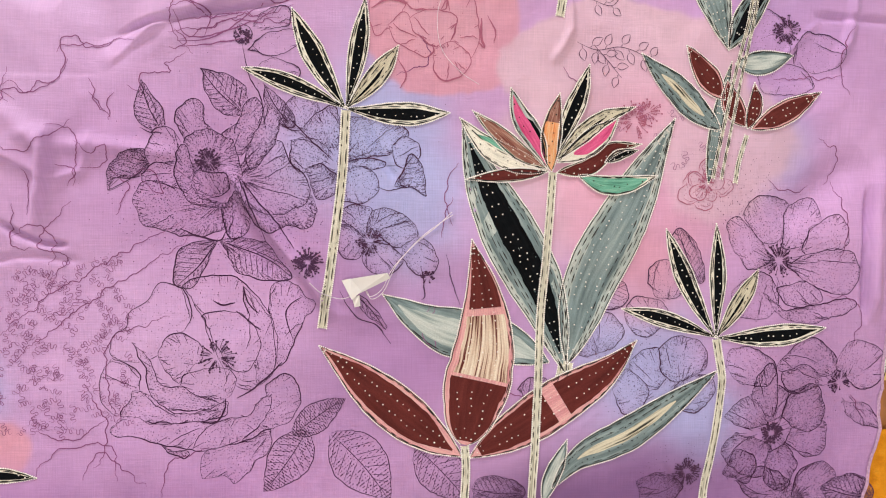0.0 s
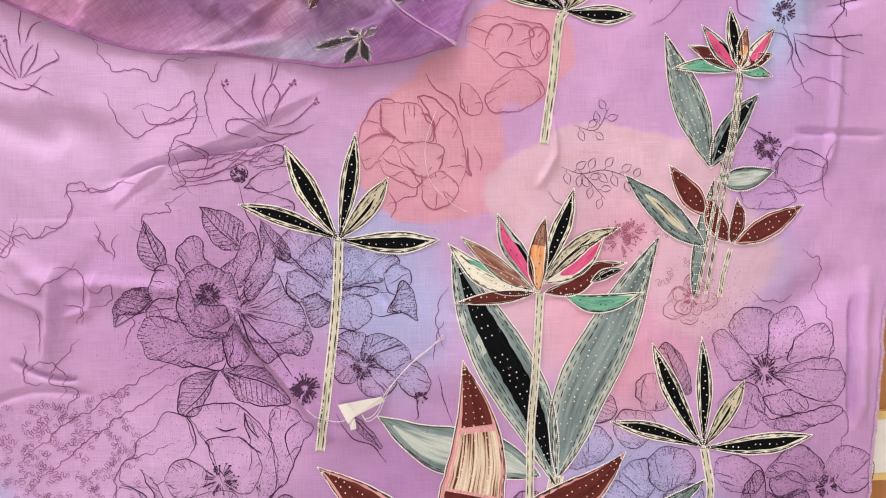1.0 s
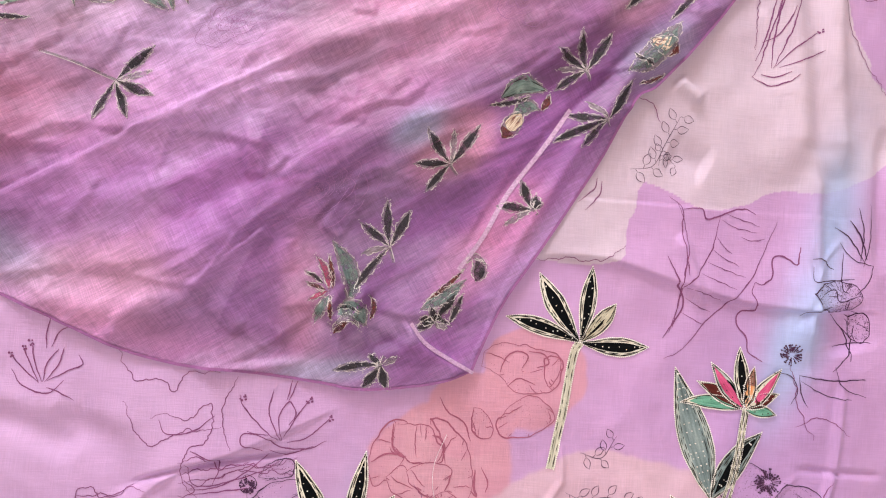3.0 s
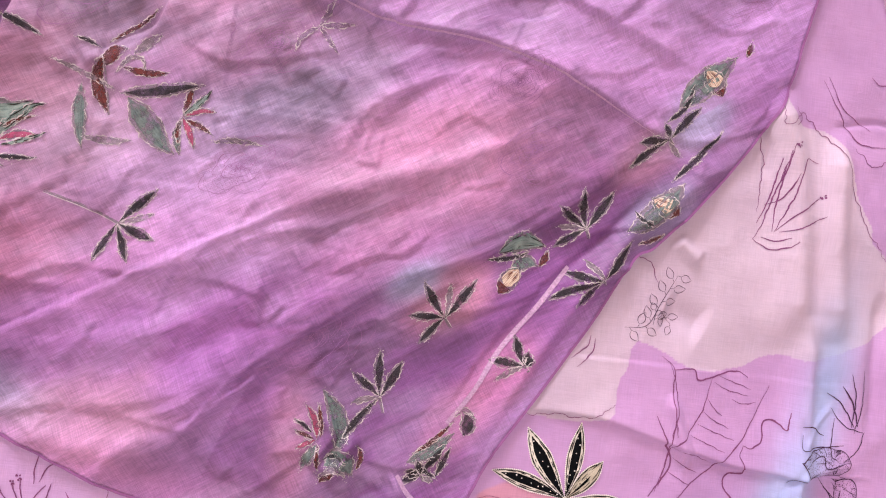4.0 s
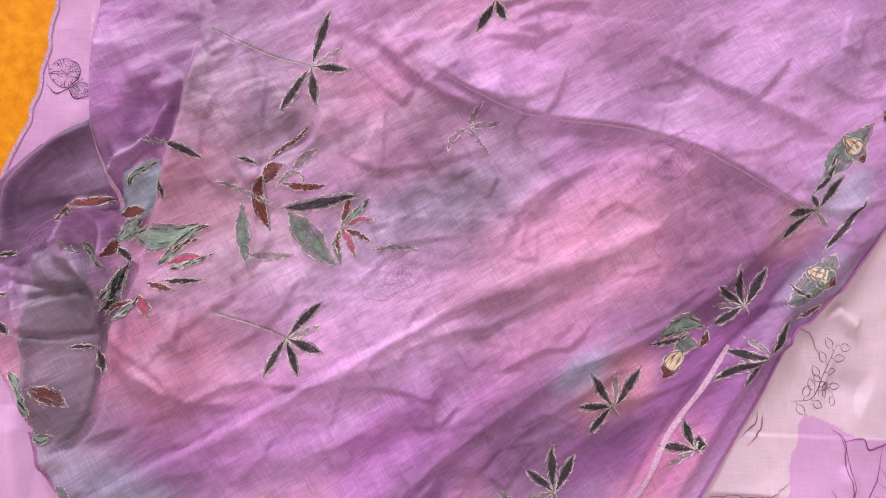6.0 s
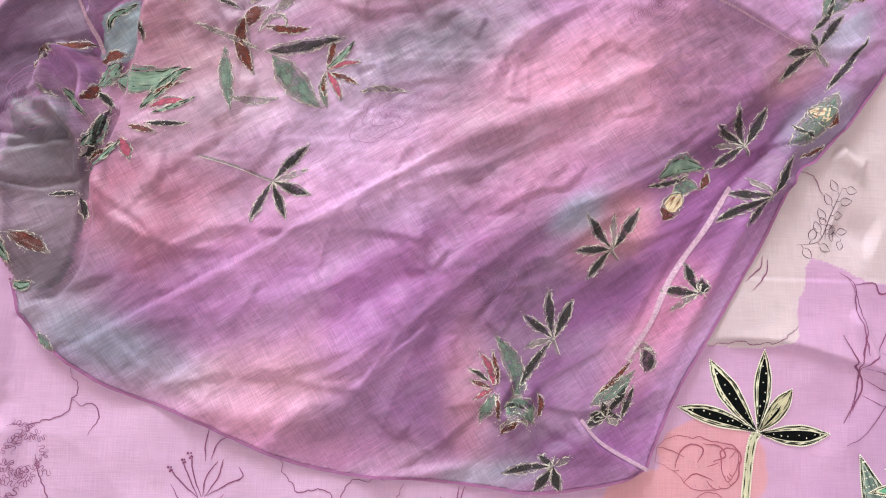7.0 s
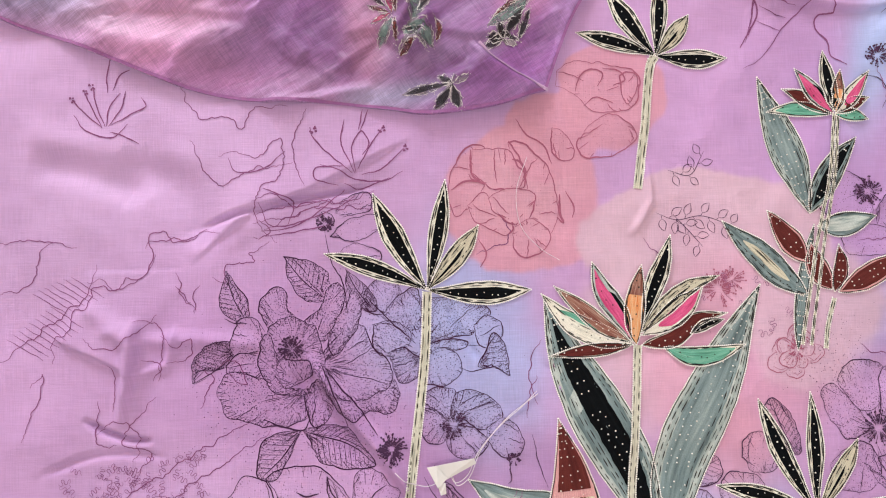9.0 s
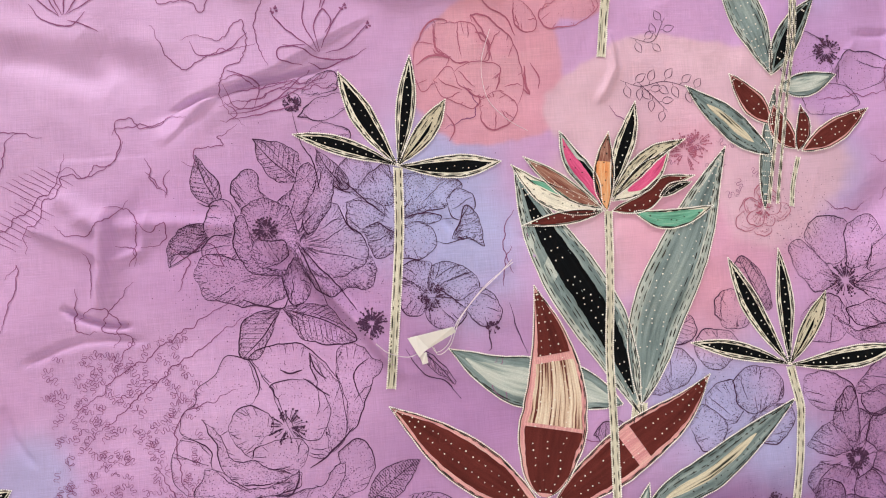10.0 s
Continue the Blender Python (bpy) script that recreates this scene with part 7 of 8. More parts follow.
e = Engraving(13, 1.0)
e.petal((0.148, -0.057), (0.156, -0.037), (0.175, -0.029), (0.194, -0.038), (0.196, -0.057), (0.175, -0.067), (0.155, -0.070), heart=(0.175, -0.076), tone=0.9)
e.petal((0.214, -0.084), (0.235, -0.069), (0.253, -0.083), (0.244, -0.110), (0.218, -0.110), heart=(0.256, -0.116), tone=0.5)
e.petal((0.248, -0.071), (0.263, -0.058), (0.291, -0.064), (0.301, -0.084), (0.283, -0.098), (0.256, -0.098), heart=(0.270, -0.116), tone=0.8)
e.petal((0.268, -0.111), (0.297, -0.100), (0.309, -0.117), (0.292, -0.138), (0.269, -0.133), heart=(0.256, -0.116), tone=0.9)
e.petal((0.192, -0.114), (0.209, -0.095), (0.229, -0.115), (0.222, -0.134), (0.202, -0.137), heart=(0.243, -0.116), tone=0.6)
e.petal((0.234, 0.007), (0.237, 0.024), (0.253, 0.029), (0.269, 0.014), (0.266, -0.007), (0.244, -0.006), heart=(0.255, -0.018), tone=0.4)
e.petal((0.208, -0.026), (0.221, -0.011), (0.245, -0.015), (0.252, -0.031), (0.235, -0.050), (0.215, -0.047), heart=(0.242, -0.057), tone=0.5)
e.leaf((0.255, 0.060), (0.267, 0.070), (0.285, 0.052), (0.298, 0.027), (0.293, 0.006), (0.267, 0.027), heart=(0.294, 0.008), tone=1.0)
e.leaf((0.162, -0.018), (0.176, 0.005), (0.201, 0.008), (0.207, -0.011), (0.188, -0.023), heart=(0.162, -0.021), tone=0.5)
e.make("printed_rose", INK, "rose drawn on blue beside the sewn flower")

e = Engraving(14, 1.2)
e.petal((0.084, -0.112), (0.094, -0.101), (0.110, -0.101), (0.113, -0.119), (0.097, -0.128), heart=(0.091, -0.132), tone=0.8)
e.leaf((0.030, -0.221), (0.040, -0.208), (0.066, -0.211), (0.088, -0.222), (0.085, -0.236), (0.037, -0.235), heart=(0.088, -0.228), tone=1.3)
e.stroke((-0.028, 0.027), (-0.023, -0.004), (-0.027, -0.010), wide=1)
e.stroke((0.000, 0.040), (0.007, 0.009), (0.016, -0.016), wide=0.8)
e.make("printed_leaf", INK, "dark hatched leaf end by the sewn stem")

e = Engraving(15, 0.5)
e.petal((0.319, 0.298), (0.342, 0.317), (0.375, 0.315), (0.398, 0.294), (0.387, 0.262), (0.352, 0.261), heart=(0.391, 0.297), tone=0.4)
e.petal((0.399, 0.275), (0.418, 0.295), (0.453, 0.286), (0.460, 0.264), (0.435, 0.251), (0.407, 0.257), heart=(0.394, 0.294), tone=0.4)
e.petal((0.359, 0.249), (0.380, 0.262), (0.414, 0.254), (0.429, 0.234), (0.402, 0.224), (0.368, 0.227), heart=(0.395, 0.288), tone=0.3)
e.stamens((0.391, 0.297), 0.0211, 90)
e.make("printed_peony", INK, "peony with a dark stamen cluster")

e = Engraving(16, 0.5)
e.petal((-0.225, 0.274), (-0.216, 0.280), (-0.208, 0.273), (-0.211, 0.263), (-0.221, 0.261), heart=(-0.216, 0.269), tone=0.6)
e.stamens((-0.216, 0.268), 0.0112, 60)
e.petal((-0.211, 0.254), (-0.187, 0.273), (-0.164, 0.277), (-0.158, 0.262), (-0.181, 0.249), heart=(-0.211, 0.257), tone=0.2)
e.petal((-0.205, 0.278), (-0.192, 0.295), (-0.169, 0.299), (-0.166, 0.285), (-0.187, 0.276), heart=(-0.210, 0.272), tone=0.3)
e.petal((-0.202, 0.237), (-0.181, 0.246), (-0.158, 0.239), (-0.161, 0.221), (-0.188, 0.220), heart=(-0.211, 0.254), tone=0.3)
e.stroke((-0.216, 0.260), (-0.211, 0.231), (-0.197, 0.202), (-0.194, 0.172), wide=1)
e.make("printed_blossom", INK, "small daisy drawn in dark ink")

e = Engraving(17, 0.12, 1.5)
e.petal((-0.085, 0.294), (-0.077, 0.331), (-0.061, 0.349), (-0.043, 0.348), (-0.060, 0.318), (-0.045, 0.307), (-0.064, 0.286), (-0.077, 0.275), heart=(-0.033, 0.292), tone=0.3)
e.petal((-0.058, 0.345), (-0.024, 0.345), (-0.011, 0.334), (-0.001, 0.315), (-0.004, 0.303), (-0.032, 0.303), (-0.045, 0.307), (-0.059, 0.320), heart=(-0.014, 0.286), tone=0.3)
e.petal((-0.019, 0.354), (0.001, 0.349), (0.023, 0.331), (0.032, 0.303), (0.036, 0.278), (0.026, 0.252), (0.007, 0.267), (0.000, 0.303), (-0.003, 0.329), heart=(0.004, 0.273), tone=0.3)
e.petal((-0.064, 0.286), (-0.048, 0.299), (-0.038, 0.289), (-0.014, 0.262), (-0.028, 0.254), (-0.055, 0.267), heart=(-0.015, 0.267), tone=0.3)
e.petal((-0.042, 0.292), (-0.026, 0.301), (-0.004, 0.303), (0.009, 0.294), (0.001, 0.270), (-0.015, 0.264), (-0.033, 0.276), heart=(-0.009, 0.270), tone=0.3)
e.petal((-0.015, 0.260), (0.004, 0.269), (0.026, 0.256), (0.018, 0.234), (-0.001, 0.229), (-0.014, 0.239), heart=(0.000, 0.261), tone=0.4)
e.stroke((-0.082, 0.302), (-0.066, 0.311), (-0.043, 0.310), wide=1.5)
e.stroke((-0.060, 0.346), (-0.060, 0.330), (-0.057, 0.316), (-0.045, 0.307), wide=1.6)
e.stroke((0.037, 0.297), (0.037, 0.278), (0.041, 0.266), (0.034, 0.272), wide=2)
e.stroke((0.044, 0.300), (0.052, 0.284), (0.051, 0.271), wide=1)
e.stroke((-0.015, 0.335), (-0.006, 0.332), (0.001, 0.319), wide=2)
e.stroke((-0.010, 0.379), (-0.000, 0.363), (0.020, 0.350), (0.029, 0.330), wide=1.2)
e.stroke((-0.053, 0.250), (-0.045, 0.234), (-0.051, 0.219), wide=1)
e.make("printed_rose", INK_PINK, "rose drawn on a coral dyed patch")
e = Engraving(18, 0.15, 1.4)
e.petal((0.036, 0.416), (0.042, 0.436), (0.070, 0.444), (0.096, 0.440), (0.123, 0.435), (0.131, 0.416), (0.123, 0.395), (0.099, 0.387), (0.074, 0.391), (0.058, 0.407), heart=(0.088, 0.410), tone=0.3)
e.stroke((0.058, 0.410), (0.063, 0.427), (0.076, 0.435), (0.089, 0.430), (0.083, 0.416), wide=1.3)
e.stroke((0.089, 0.436), (0.108, 0.433), (0.114, 0.423), (0.101, 0.417), wide=1.3)
e.stroke((0.067, 0.394), (0.081, 0.404), (0.100, 0.397), wide=1)
e.petal((0.108, 0.429), (0.124, 0.429), (0.129, 0.413), (0.119, 0.397), (0.112, 0.400), heart=(0.113, 0.403), tone=0.3)
e.petal((0.061, 0.358), (0.072, 0.372), (0.099, 0.384), (0.122, 0.371), (0.121, 0.352), (0.096, 0.338), (0.064, 0.339), (0.057, 0.349), heart=(0.099, 0.381), tone=0.6)
e.petal((0.030, 0.369), (0.043, 0.363), (0.055, 0.343), (0.048, 0.334), (0.032, 0.341), heart=(0.030, 0.366), tone=0.5)
e.make("printed_rose", INK_PINK, "smaller rose drawn on a coral dyed patch")
e = Engraving(24, 0.9)
e.stamens((0.212, 0.191), 0.0273, 60)
e.stamens((0.227, 0.200), 0.0223, 40)
e.make("printed_blossom", INK_PINK, "stippled cluster on a blush patch")

e = Engraving(19, 0.4, 1.4)
e.stroke((-0.443, 0.371), (-0.463, 0.388), (-0.474, 0.400))
e.stroke((-0.443, 0.371), (-0.456, 0.396), (-0.462, 0.409))
e.stroke((-0.440, 0.372), (-0.450, 0.396), (-0.453, 0.413))
e.stroke((-0.439, 0.372), (-0.436, 0.393), (-0.426, 0.408))
e.stroke((-0.437, 0.372), (-0.425, 0.391), (-0.421, 0.410))
e.stroke((-0.435, 0.373), (-0.415, 0.385), (-0.399, 0.393), (-0.404, 0.403))
e.stroke((-0.472, 0.384), (-0.458, 0.367), (-0.433, 0.360), (-0.418, 0.375))
e.stroke((-0.406, 0.354), (-0.421, 0.362), (-0.435, 0.366))
e.stroke((-0.438, 0.408), (-0.439, 0.426), (-0.436, 0.444))
e.stroke((-0.433, 0.410), (-0.426, 0.427), (-0.417, 0.433))
e.stamens((-0.473, 0.400), 0.0037, 8)
e.stamens((-0.454, 0.414), 0.0043, 8)
e.stamens((-0.460, 0.408), 0.0031, 8)
e.make("printed_lily", INK_SOFT, "spidery lily drawn in soft mauve ink")
e = Engraving(20, 0.4, 1.4)
e.stroke((-0.183, 0.321), (-0.197, 0.352), (-0.194, 0.378))
e.stroke((-0.182, 0.321), (-0.186, 0.349), (-0.176, 0.366), (-0.168, 0.352), (-0.175, 0.340))
e.stroke((-0.180, 0.325), (-0.169, 0.346), (-0.154, 0.369))
e.stroke((-0.186, 0.322), (-0.208, 0.339), (-0.226, 0.358), (-0.230, 0.370))
e.stroke((-0.176, 0.319), (-0.153, 0.327), (-0.131, 0.348))
e.stroke((-0.220, 0.330), (-0.202, 0.325), (-0.183, 0.315), (-0.153, 0.313), (-0.133, 0.323))
e.stroke((-0.195, 0.310), (-0.177, 0.305), (-0.147, 0.316))
e.stroke((-0.175, 0.389), (-0.179, 0.367))
e.stroke((-0.169, 0.389), (-0.177, 0.366))
e.stroke((-0.201, 0.309), (-0.225, 0.315), (-0.223, 0.327), (-0.196, 0.328))
e.stamens((-0.226, 0.366), 0.0056, 10)
e.stamens((-0.154, 0.367), 0.0056, 10)
e.stamens((-0.131, 0.348), 0.005, 8)
e.make("printed_lily", INK_SOFT, "spidery lily drawn beside a deep crease")
e = Engraving(21, 0.3, 1.3)
e.stroke((-0.284, 0.291), (-0.272, 0.267), (-0.243, 0.270), (-0.201, 0.286), (-0.183, 0.298))
e.stroke((-0.282, 0.261), (-0.254, 0.264), (-0.225, 0.279), (-0.195, 0.304))
e.stroke((-0.278, 0.255), (-0.242, 0.261), (-0.206, 0.267))
e.stroke((-0.315, 0.338), (-0.306, 0.323), (-0.279, 0.327), (-0.256, 0.345))
e.stroke((-0.254, 0.267), (-0.249, 0.291), (-0.279, 0.306))
e.make("printed_contour", INK_SOFT, "")

e = Engraving(22, 0.4, 1.4)
e.stroke((0.359, 0.791), (0.360, 0.842), (0.366, 0.896))
e.stroke((0.361, 0.791), (0.372, 0.827), (0.386, 0.879), (0.407, 0.880))
e.stroke((0.363, 0.793), (0.380, 0.814), (0.415, 0.840))
e.stroke((0.366, 0.791), (0.388, 0.799), (0.421, 0.817))
e.stroke((0.341, 0.799), (0.351, 0.827), (0.357, 0.879))
e.stroke((0.338, 0.779), (0.348, 0.801), (0.359, 0.851), (0.363, 0.888))
e.stroke((0.338, 0.780), (0.358, 0.770), (0.374, 0.773), (0.385, 0.782))
e.stroke((0.348, 0.783), (0.363, 0.780), (0.377, 0.785))
e.stroke((0.348, 0.822), (0.364, 0.832), (0.376, 0.862))
e.stamens((0.371, 0.897), 0.0062, 10)
e.stamens((0.416, 0.840), 0.005, 8)
e.make("printed_lily", INK_SOFT, "tall spidery lily on the pale dyed patch")
e = Engraving(25, 0.4, 1.1)
e.stroke((0.405, 0.983), (0.421, 0.957), (0.457, 0.914), (0.503, 0.913))
e.stroke((0.412, 0.988), (0.433, 0.952), (0.473, 0.931))
e.stroke((0.465, 0.995), (0.478, 0.986), (0.495, 0.992))
e.stroke((0.143, 0.604), (0.159, 0.622), (0.161, 0.639))
e.stroke((0.134, 0.613), (0.152, 0.628), (0.155, 0.642))
e.make("printed_contour", INK_SOFT, "")

e = Engraving(31, 1.0)
e.petal((-0.662, 0.984), (-0.651, 0.989), (-0.637, 0.987), (-0.633, 0.972), (-0.645, 0.963), (-0.656, 0.966), heart=(-0.645, 0.977), tone=0.8)
e.petal((-0.639, 0.958), (-0.629, 0.967), (-0.620, 0.964), (-0.620, 0.953), (-0.632, 0.951), heart=(-0.625, 0.959), tone=1.0)
e.stroke((-0.665, 0.963), (-0.655, 0.953), (-0.643, 0.959), (-0.627, 0.972), wide=1)
e.make("printed_peony", INK, "peony drawn near the far end")

e = Engraving(33, 0.4, 1.2)
e.stroke((0.308, 0.610), (0.301, 0.573), (0.286, 0.544), (0.270, 0.523), (0.260, 0.474))
e.stroke((0.381, 0.608), (0.367, 0.574), (0.352, 0.541), (0.333, 0.516), (0.300, 0.484), (0.273, 0.449), (0.251, 0.437))
e.stroke((0.407, 0.580), (0.405, 0.559), (0.397, 0.564), (0.385, 0.568), (0.377, 0.562), (0.376, 0.541), (0.363, 0.532), (0.354, 0.534), wide=1.6)
e.stroke((0.354, 0.534), (0.351, 0.523), (0.358, 0.509), (0.359, 0.501), (0.341, 0.498), (0.338, 0.484), (0.350, 0.468), (0.354, 0.451), (0.371, 0.441), wide=1.5)
e.stroke((0.253, 0.623), (0.266, 0.591), (0.266, 0.544), (0.266, 0.507), (0.256, 0.467))
e.stroke((0.244, 0.628), (0.260, 0.614), (0.262, 0.576), (0.270, 0.537))
e.stroke((0.245, 0.558), (0.261, 0.528), (0.271, 0.500), (0.249, 0.461), wide=1.8)
e.stroke((0.260, 0.614), (0.284, 0.617), (0.292, 0.605), (0.315, 0.613), (0.338, 0.621), (0.352, 0.614), wide=1.6)
e.make("printed_contour", INK_SOFT, "")
e = Engraving(34, 0.4, 0.8)
e.stroke((0.311, 0.605), (0.329, 0.597), (0.355, 0.593))
e.stroke((0.316, 0.613), (0.336, 0.607), (0.358, 0.601))
e.stroke((0.304, 0.586), (0.314, 0.574), (0.325, 0.566))
e.stroke((0.301, 0.569), (0.315, 0.560), (0.335, 0.552))
e.stroke((0.295, 0.554), (0.318, 0.546), (0.343, 0.539))
e.stroke((0.288, 0.540), (0.307, 0.533), (0.332, 0.524))
e.stroke((0.272, 0.522), (0.297, 0.516), (0.317, 0.510))
e.stroke((0.273, 0.510), (0.289, 0.501), (0.304, 0.495))
e.stroke((0.269, 0.493), (0.283, 0.486), (0.297, 0.479))
e.stroke((0.335, 0.587), (0.348, 0.583), (0.366, 0.586))
e.make("printed_hatching", INK_SOFT, "")
e = Engraving(35, 0.6, 1.1)
e.stroke((0.455, 0.607), (0.476, 0.597), (0.495, 0.569), wide=1.5)
e.stroke((0.462, 0.590), (0.484, 0.570), (0.507, 0.564))
e.stroke((0.469, 0.578), (0.466, 0.537), (0.476, 0.528))
e.stroke((0.418, 0.566), (0.434, 0.567), (0.455, 0.556), wide=1.4)
e.stroke((0.420, 0.557), (0.419, 0.541), (0.445, 0.542), (0.483, 0.546))
e.stroke((0.425, 0.521), (0.456, 0.532), (0.462, 0.518), (0.491, 0.526))
e.stroke((0.410, 0.498), (0.420, 0.505), (0.451, 0.511))
e.stroke((0.484, 0.633), (0.494, 0.604), (0.491, 0.569), wide=1.3)
e.stroke((0.500, 0.639), (0.504, 0.599), (0.495, 0.562))
e.stroke((0.472, 0.493), (0.491, 0.470), (0.469, 0.442), (0.460, 0.434))
e.stroke((0.466, 0.462), (0.497, 0.470), (0.511, 0.470))
e.stroke((0.463, 0.502), (0.485, 0.477), (0.484, 0.447), wide=1.3)
e.stroke((0.475, 0.617), (0.491, 0.598), (0.499, 0.571), wide=2)
e.stroke((0.485, 0.526), (0.501, 0.544), (0.509, 0.565))
e.petal((0.419, 0.527), (0.453, 0.542), (0.483, 0.540), (0.493, 0.520), (0.475, 0.507), (0.433, 0.509), heart=(0.466, 0.525), tone=1.2)
e.petal((0.485, 0.501), (0.501, 0.504), (0.511, 0.483), (0.502, 0.470), (0.490, 0.477), heart=(0.478, 0.505), tone=1.2)
e.stamens((0.407, 0.451), 0.0161, 60)
e.make("printed_lily", INK, "spidery lily and leaves beside a blue stain")
e = Engraving(36, 0.5, 1.0)
e.stroke((0.391, 0.428), (0.410, 0.425), (0.419, 0.408), (0.412, 0.391))
e.stroke((0.419, 0.426), (0.426, 0.401), (0.434, 0.389))
e.stroke((0.419, 0.427), (0.460, 0.423), (0.504, 0.426), wide=1.6)
e.stroke((0.422, 0.420), (0.454, 0.405), (0.489, 0.400))
e.stroke((0.464, 0.439), (0.476, 0.415), (0.507, 0.405))
e.make("printed_contour", INK, "")

b = Build()
squiggles(b, (-0.475, -0.147), (-0.335, 0.030), 210, 3)
squiggles(b, (-0.637, 0.372), (-0.601, 0.442), 40, 4)
squiggles(b, (0.196, 0.136), (0.291, 0.208), 20, 5)
tagged(b.make("printed_squiggle_texture", [INK_SOFT], cloth, "fine worm-like printed squiggles"), kind="stuff")
b = Build()
for (lo, hi, step, n) in (((-0.534, 0.155), (-0.483, 0.223), (0.0076, 0.0057), 9), ((-0.510, 0.201), (-0.460, 0.228), (0.0088, 0.0038), 7)):
    for i in range(n):
        a = np.array(lo) + np.array((step[0], step[1])) * i * 0.7
        d = np.array((0.036, -0.022))
        ribbon(b, wob(np.linspace(0, 1, 12)[:, None] * d + a, 0.001, 0.6, i), LINE * 0.7, ground_height)
tagged(b.make("printed_hatching", [INK_SOFT], cloth, "slanting printed hatch lines"), kind="stuff")
b = Build()
RS = np.random.RandomState(5)
for c, r, n in (((-0.269, 0.081), 0.07, 1500), ((-0.188, 0.058), 0.06, 1200), ((-0.175, 0.160), 0.06, 1000), ((0.422, -0.086), 0.07, 900), ((0.391, 0.027), 0.06, 700), ((-0.291, 0.110), 0.05, 600), ((0.326, 0.118), 0.05, 700), ((-0.134, 0.137), 0.06, 900), ((-0.092, 0.168), 0.05, 500), ((0.222, -0.083), 0.06, 700), ((0.354, 0.099), 0.04, 400), ((-0.217, 0.111), 0.09, 1800), ((0.272, -0.222), 0.05, 600)):
    dots(b, np.array(c) + RS.randn(n // 4, 2) * r * 0.55, 0.00045, ground_height)
tagged(b.make("printed_stipple", [INK], cloth, "fine dark ink stipple"), kind="stuff")

# ---- faint drawings on the stole ----
GH = lie_of_cloth
ground_height = over_stole_mesh
b = Build()
for k, (c, r) in enumerate((((-0.158, 0.608), 0.0567), ((-0.259, 0.779), 0.0378), ((-0.442, 0.953), 0.0504), ((0.063, 0.840), 0.0441), ((-0.635, 0.779), 0.0378), ((0.035, 0.924), 0.0378), ((0.294, 1.074), 0.0504), ((-0.240, 0.927), 0.0441))):
    rose(b, c, r * 1.2, 80 + k, 0.6, 420, 0.6, 0.0005)
tagged(b.make("faint_print", [plain("faint_stole_ink", (0.36, 0.18, 0.38), 0.8, 0.1)], stole, "faint blurred flower outlines"), kind="stuff")
ground_height = GH


# ---- loose things ----
def thread(name, line, label, radius=0.00045):
    p = spline(line, 0.003)
    cu = bpy.data.curves.new(name, "CURVE")
    cu.dimensions, cu.bevel_depth, cu.bevel_resolution = "3D", radius, 1
    sp = cu.splines.new("POLY")
    sp.points.add(len(p) - 1)
    z = ground_height(p[:, 0], p[:, 1]) + 0.0022
    for q, (x, y), h in zip(sp.points, p, z):
        q.co = (x, y, h, 1)
    cu.materials.append(THREAD_WHITE)
    ob = new(name, cu)
    deps = bpy.context.evaluated_depsgraph_get()
    me_ = bpy.data.meshes.new_from_object(ob.evaluated_get(deps))
    bpy.data.objects.remove(ob)
    return tagged(new(name, me_), label, "thread", "loose threads")


thread("loose_thread", [(-0.146, 0.010), (-0.131, -0.003), (-0.110, -0.008), (-0.086, 0.006), (-0.065, 0.014)], "white loose thread looped through a paper scrap")
thread("loose_thread", [(-0.086, -0.000), (-0.081, -0.009), (-0.068, -0.000), (-0.055, 0.027), (-0.031, 0.055), (-0.011, 0.071), (0.007, 0.083)], "white loose thread lying across the print")
thread("loose_thread", [(-0.089, 0.004), (-0.083, -0.006), (-0.070, 0.002), (-0.058, 0.025), (-0.033, 0.052), (-0.012, 0.069), (0.006, 0.086)], "white loose thread lying across the print")
thread("loose_thread", [(0.001, 0.337), (-0.011, 0.300), (-0.007, 0.263), (0.014, 0.238), (0.035, 0.225)], "white loose thread on the coral rose", 0.0003)

p0, p1, p2, p3 = (np.array(v) for v in ((-0.113, 0.012), (-0.064, 0.020), (-0.061, 0.014), (-0.101, -0.006)))
b = Build()
zt = float(GH(np.array([p0[0]]), np.array([p0[1]]))[0]) + 0.004
q0 = [(*p0, zt + 0.003), (*p1, zt + 0.004), (*p2, zt + 0.001), (*p3, zt)]
b.add([(x, y, z + d) for d in (0, 0.0006) for x, y, z in q0], [(0, 1, 2, 3), (7, 6, 5, 4), (0, 4, 5, 1), (1, 5, 6, 2), (2, 6, 7, 3), (3, 7, 4, 0)])
scrap = tagged(b.make("paper_tag", [PAPER], smooth=False), "folded white paper tag tied with white thread", "tag")
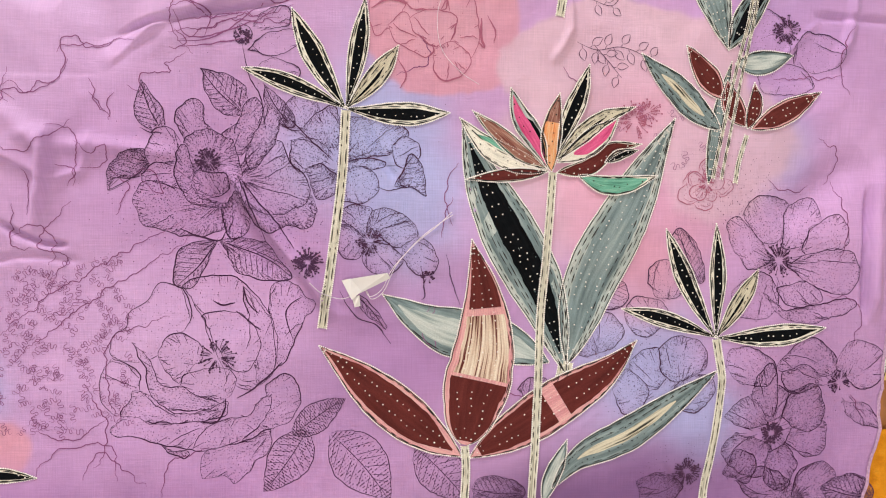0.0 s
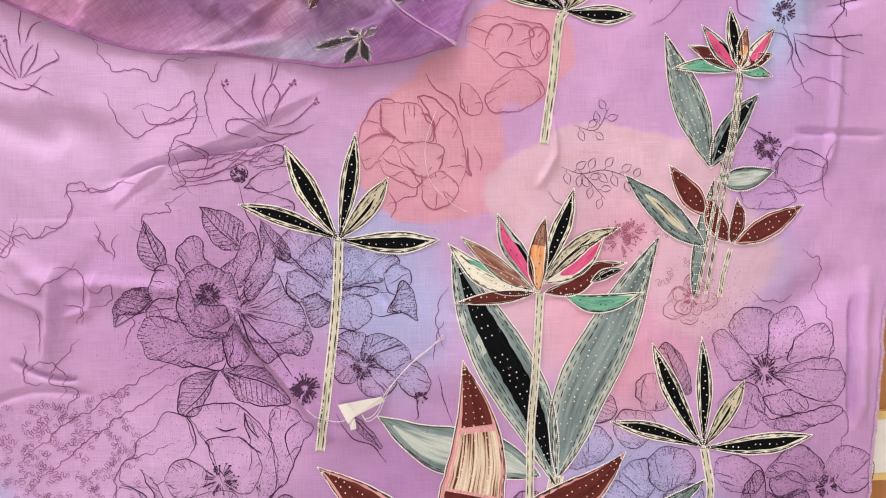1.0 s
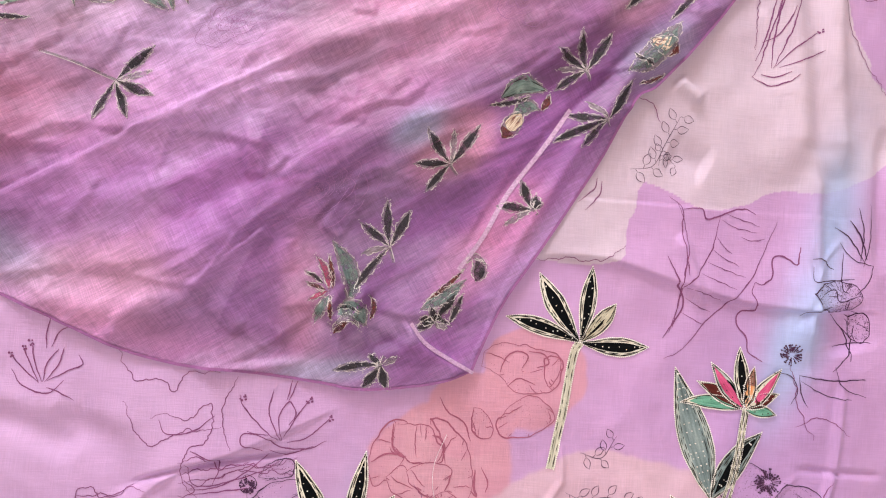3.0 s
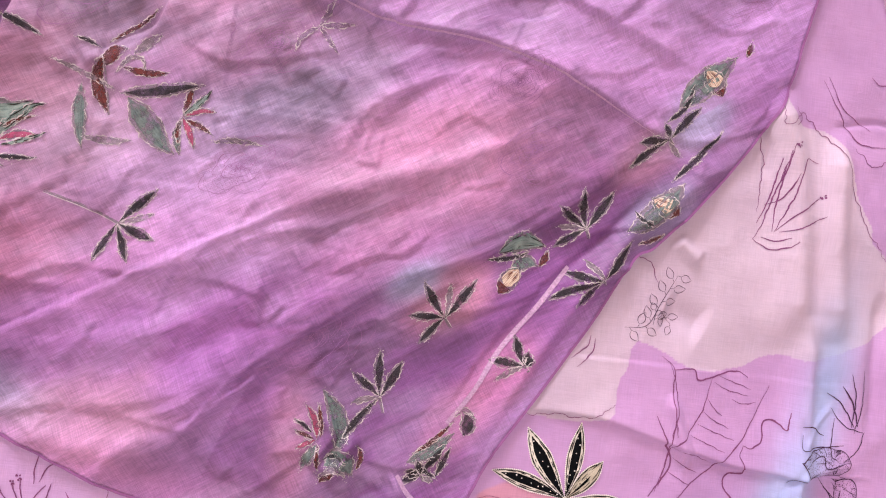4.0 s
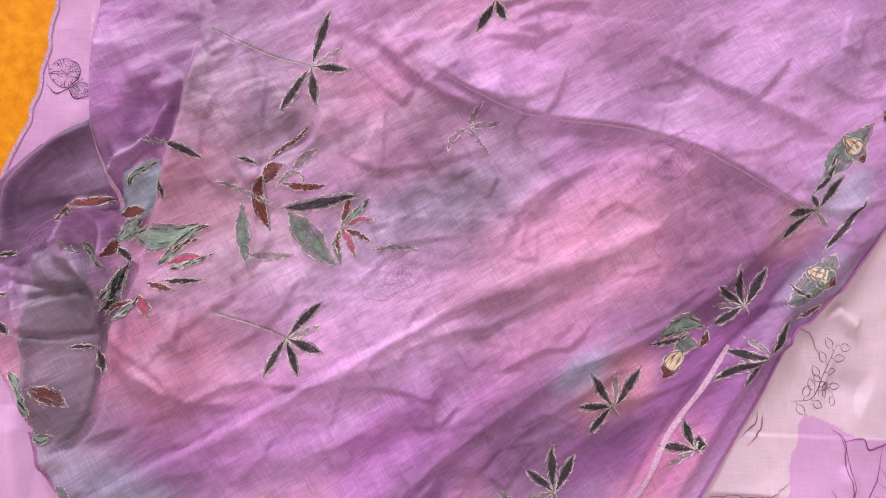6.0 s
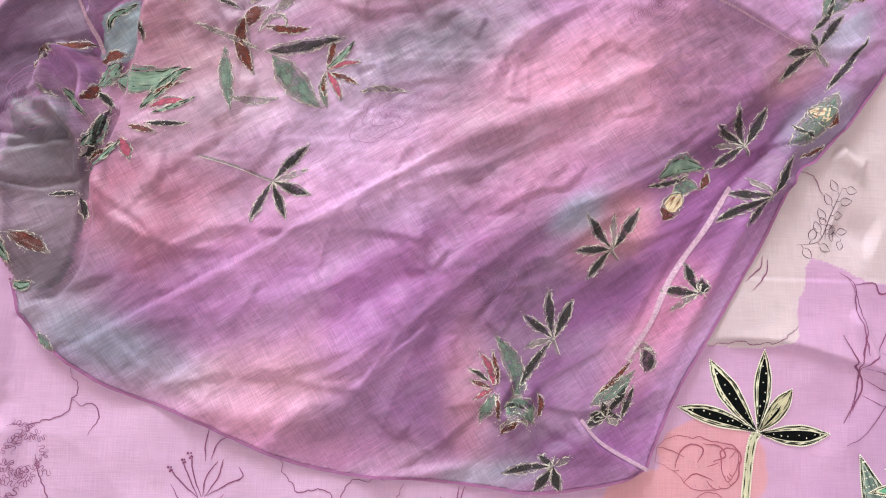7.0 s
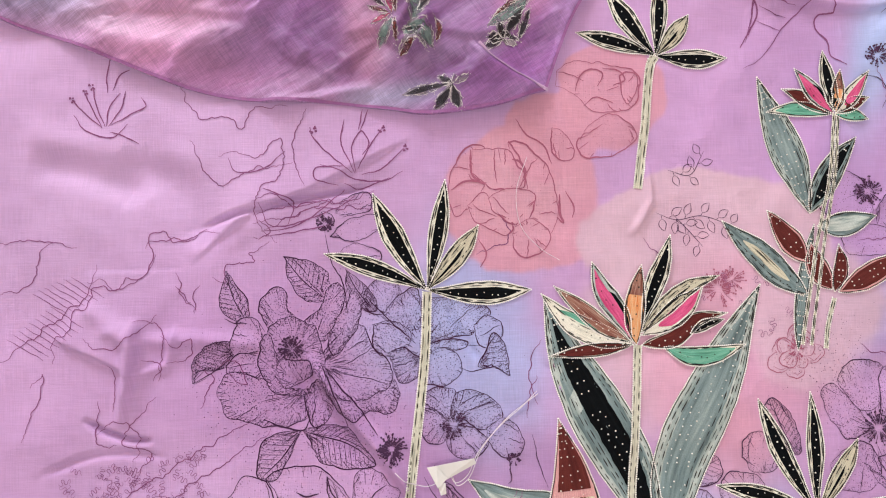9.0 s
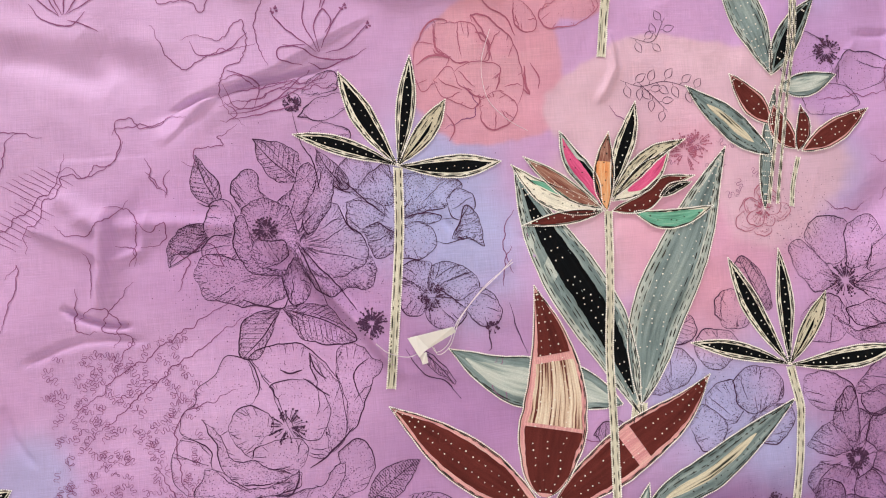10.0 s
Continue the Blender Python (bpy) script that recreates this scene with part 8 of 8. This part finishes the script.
for pts, h, nm in ((((-0.113, 0.012), (-0.103, 0.014), (-0.092, -0.000), (-0.102, -0.009)), 0.0025, "folded_flap"), (((-0.102, -0.007), (-0.094, -0.004), (-0.093, -0.016), (-0.099, -0.017)), 0.001, "torn_strip")):
    b = Build()
    b.add([(x, y, zt + h + d + 0.002 * (i % 2)) for d in (0, 0.0005) for i, (x, y) in enumerate(pts)], [(0, 1, 2, 3), (7, 6, 5, 4), (0, 4, 5, 1), (1, 5, 6, 2), (2, 6, 7, 3), (3, 7, 4, 0)])
    b.make(nm, [PAPER], scrap, smooth=False)


def spread(name, x0, x1, y0, y1, z, mat, label):
    """A cloth lying on the floor with soft waves."""
    n, m = 60, 60
    X, Y = np.meshgrid(np.linspace(x0, x1, n), np.linspace(y0, y1, m))
    X = X + 0.02 * (fbm(Y * 6, X * 2, 3) - 0.5)
    Z = z + 0.008 * (fbm(X * 14, Y * 5, 3) - 0.5)
    b = Build()
    b.add(np.stack([X, Y, Z], -1).reshape(-1, 3), [(i * n + j, i * n + j + 1, (i + 1) * n + j + 1, (i + 1) * n + j) for i in range(m - 1) for j in range(n - 1)], 0, np.stack([X, Y], -1).reshape(-1, 2) * 2)
    return tagged(b.make(name, [mat]), label, "fabric")


spread("saffron_cloth", -1.25, -0.60, 0.3, 1.7, -0.012, SAFFRON, "bright saffron silk cloth lying beside the dress cloth")
spread("saffron_cloth", 0.42, 1.05, -0.9, -0.175, -0.012, SAFFRON, "bright saffron silk cloth on the wooden floor")

ca, cb_ = np.array((0.518, -0.028)), np.array((0.520, -0.115))
x0, y0, y1 = min(ca[0], cb_[0]) + 0.012, cb_[1], ca[1]
b = Build()
box(b, x0, y0, -0.022, x0 + 0.14, y1, -0.014)
card = tagged(b.make("greeting_card", [YELLOW], smooth=False), "white card with yellow border on the wooden floor", "card")
b = Build()
box(b, x0 + 0.004, y0 + 0.010, -0.014, x0 + 0.13, y1 - 0.010, -0.0125)
panel = b.make("card_panel", [PAPER], card, "white panel", smooth=False)
b = Build()
for k in range(4):
    ang = np.linspace(0, 6.28, 14)
    c = np.array((x0 + 0.036 + 0.006 * (k % 2), (y0 + y1) / 2 + 0.006 * (k - 1.5)))
    q = c + np.stack([np.cos(ang), np.sin(ang)], 1) * 0.004
    ribbon(b, q, 0.0009, lambda x, y: x * 0 - 0.0125, 0.0006, False)
b.make("drawn_motif", [THREAD_DARK], panel, "small black line motif")
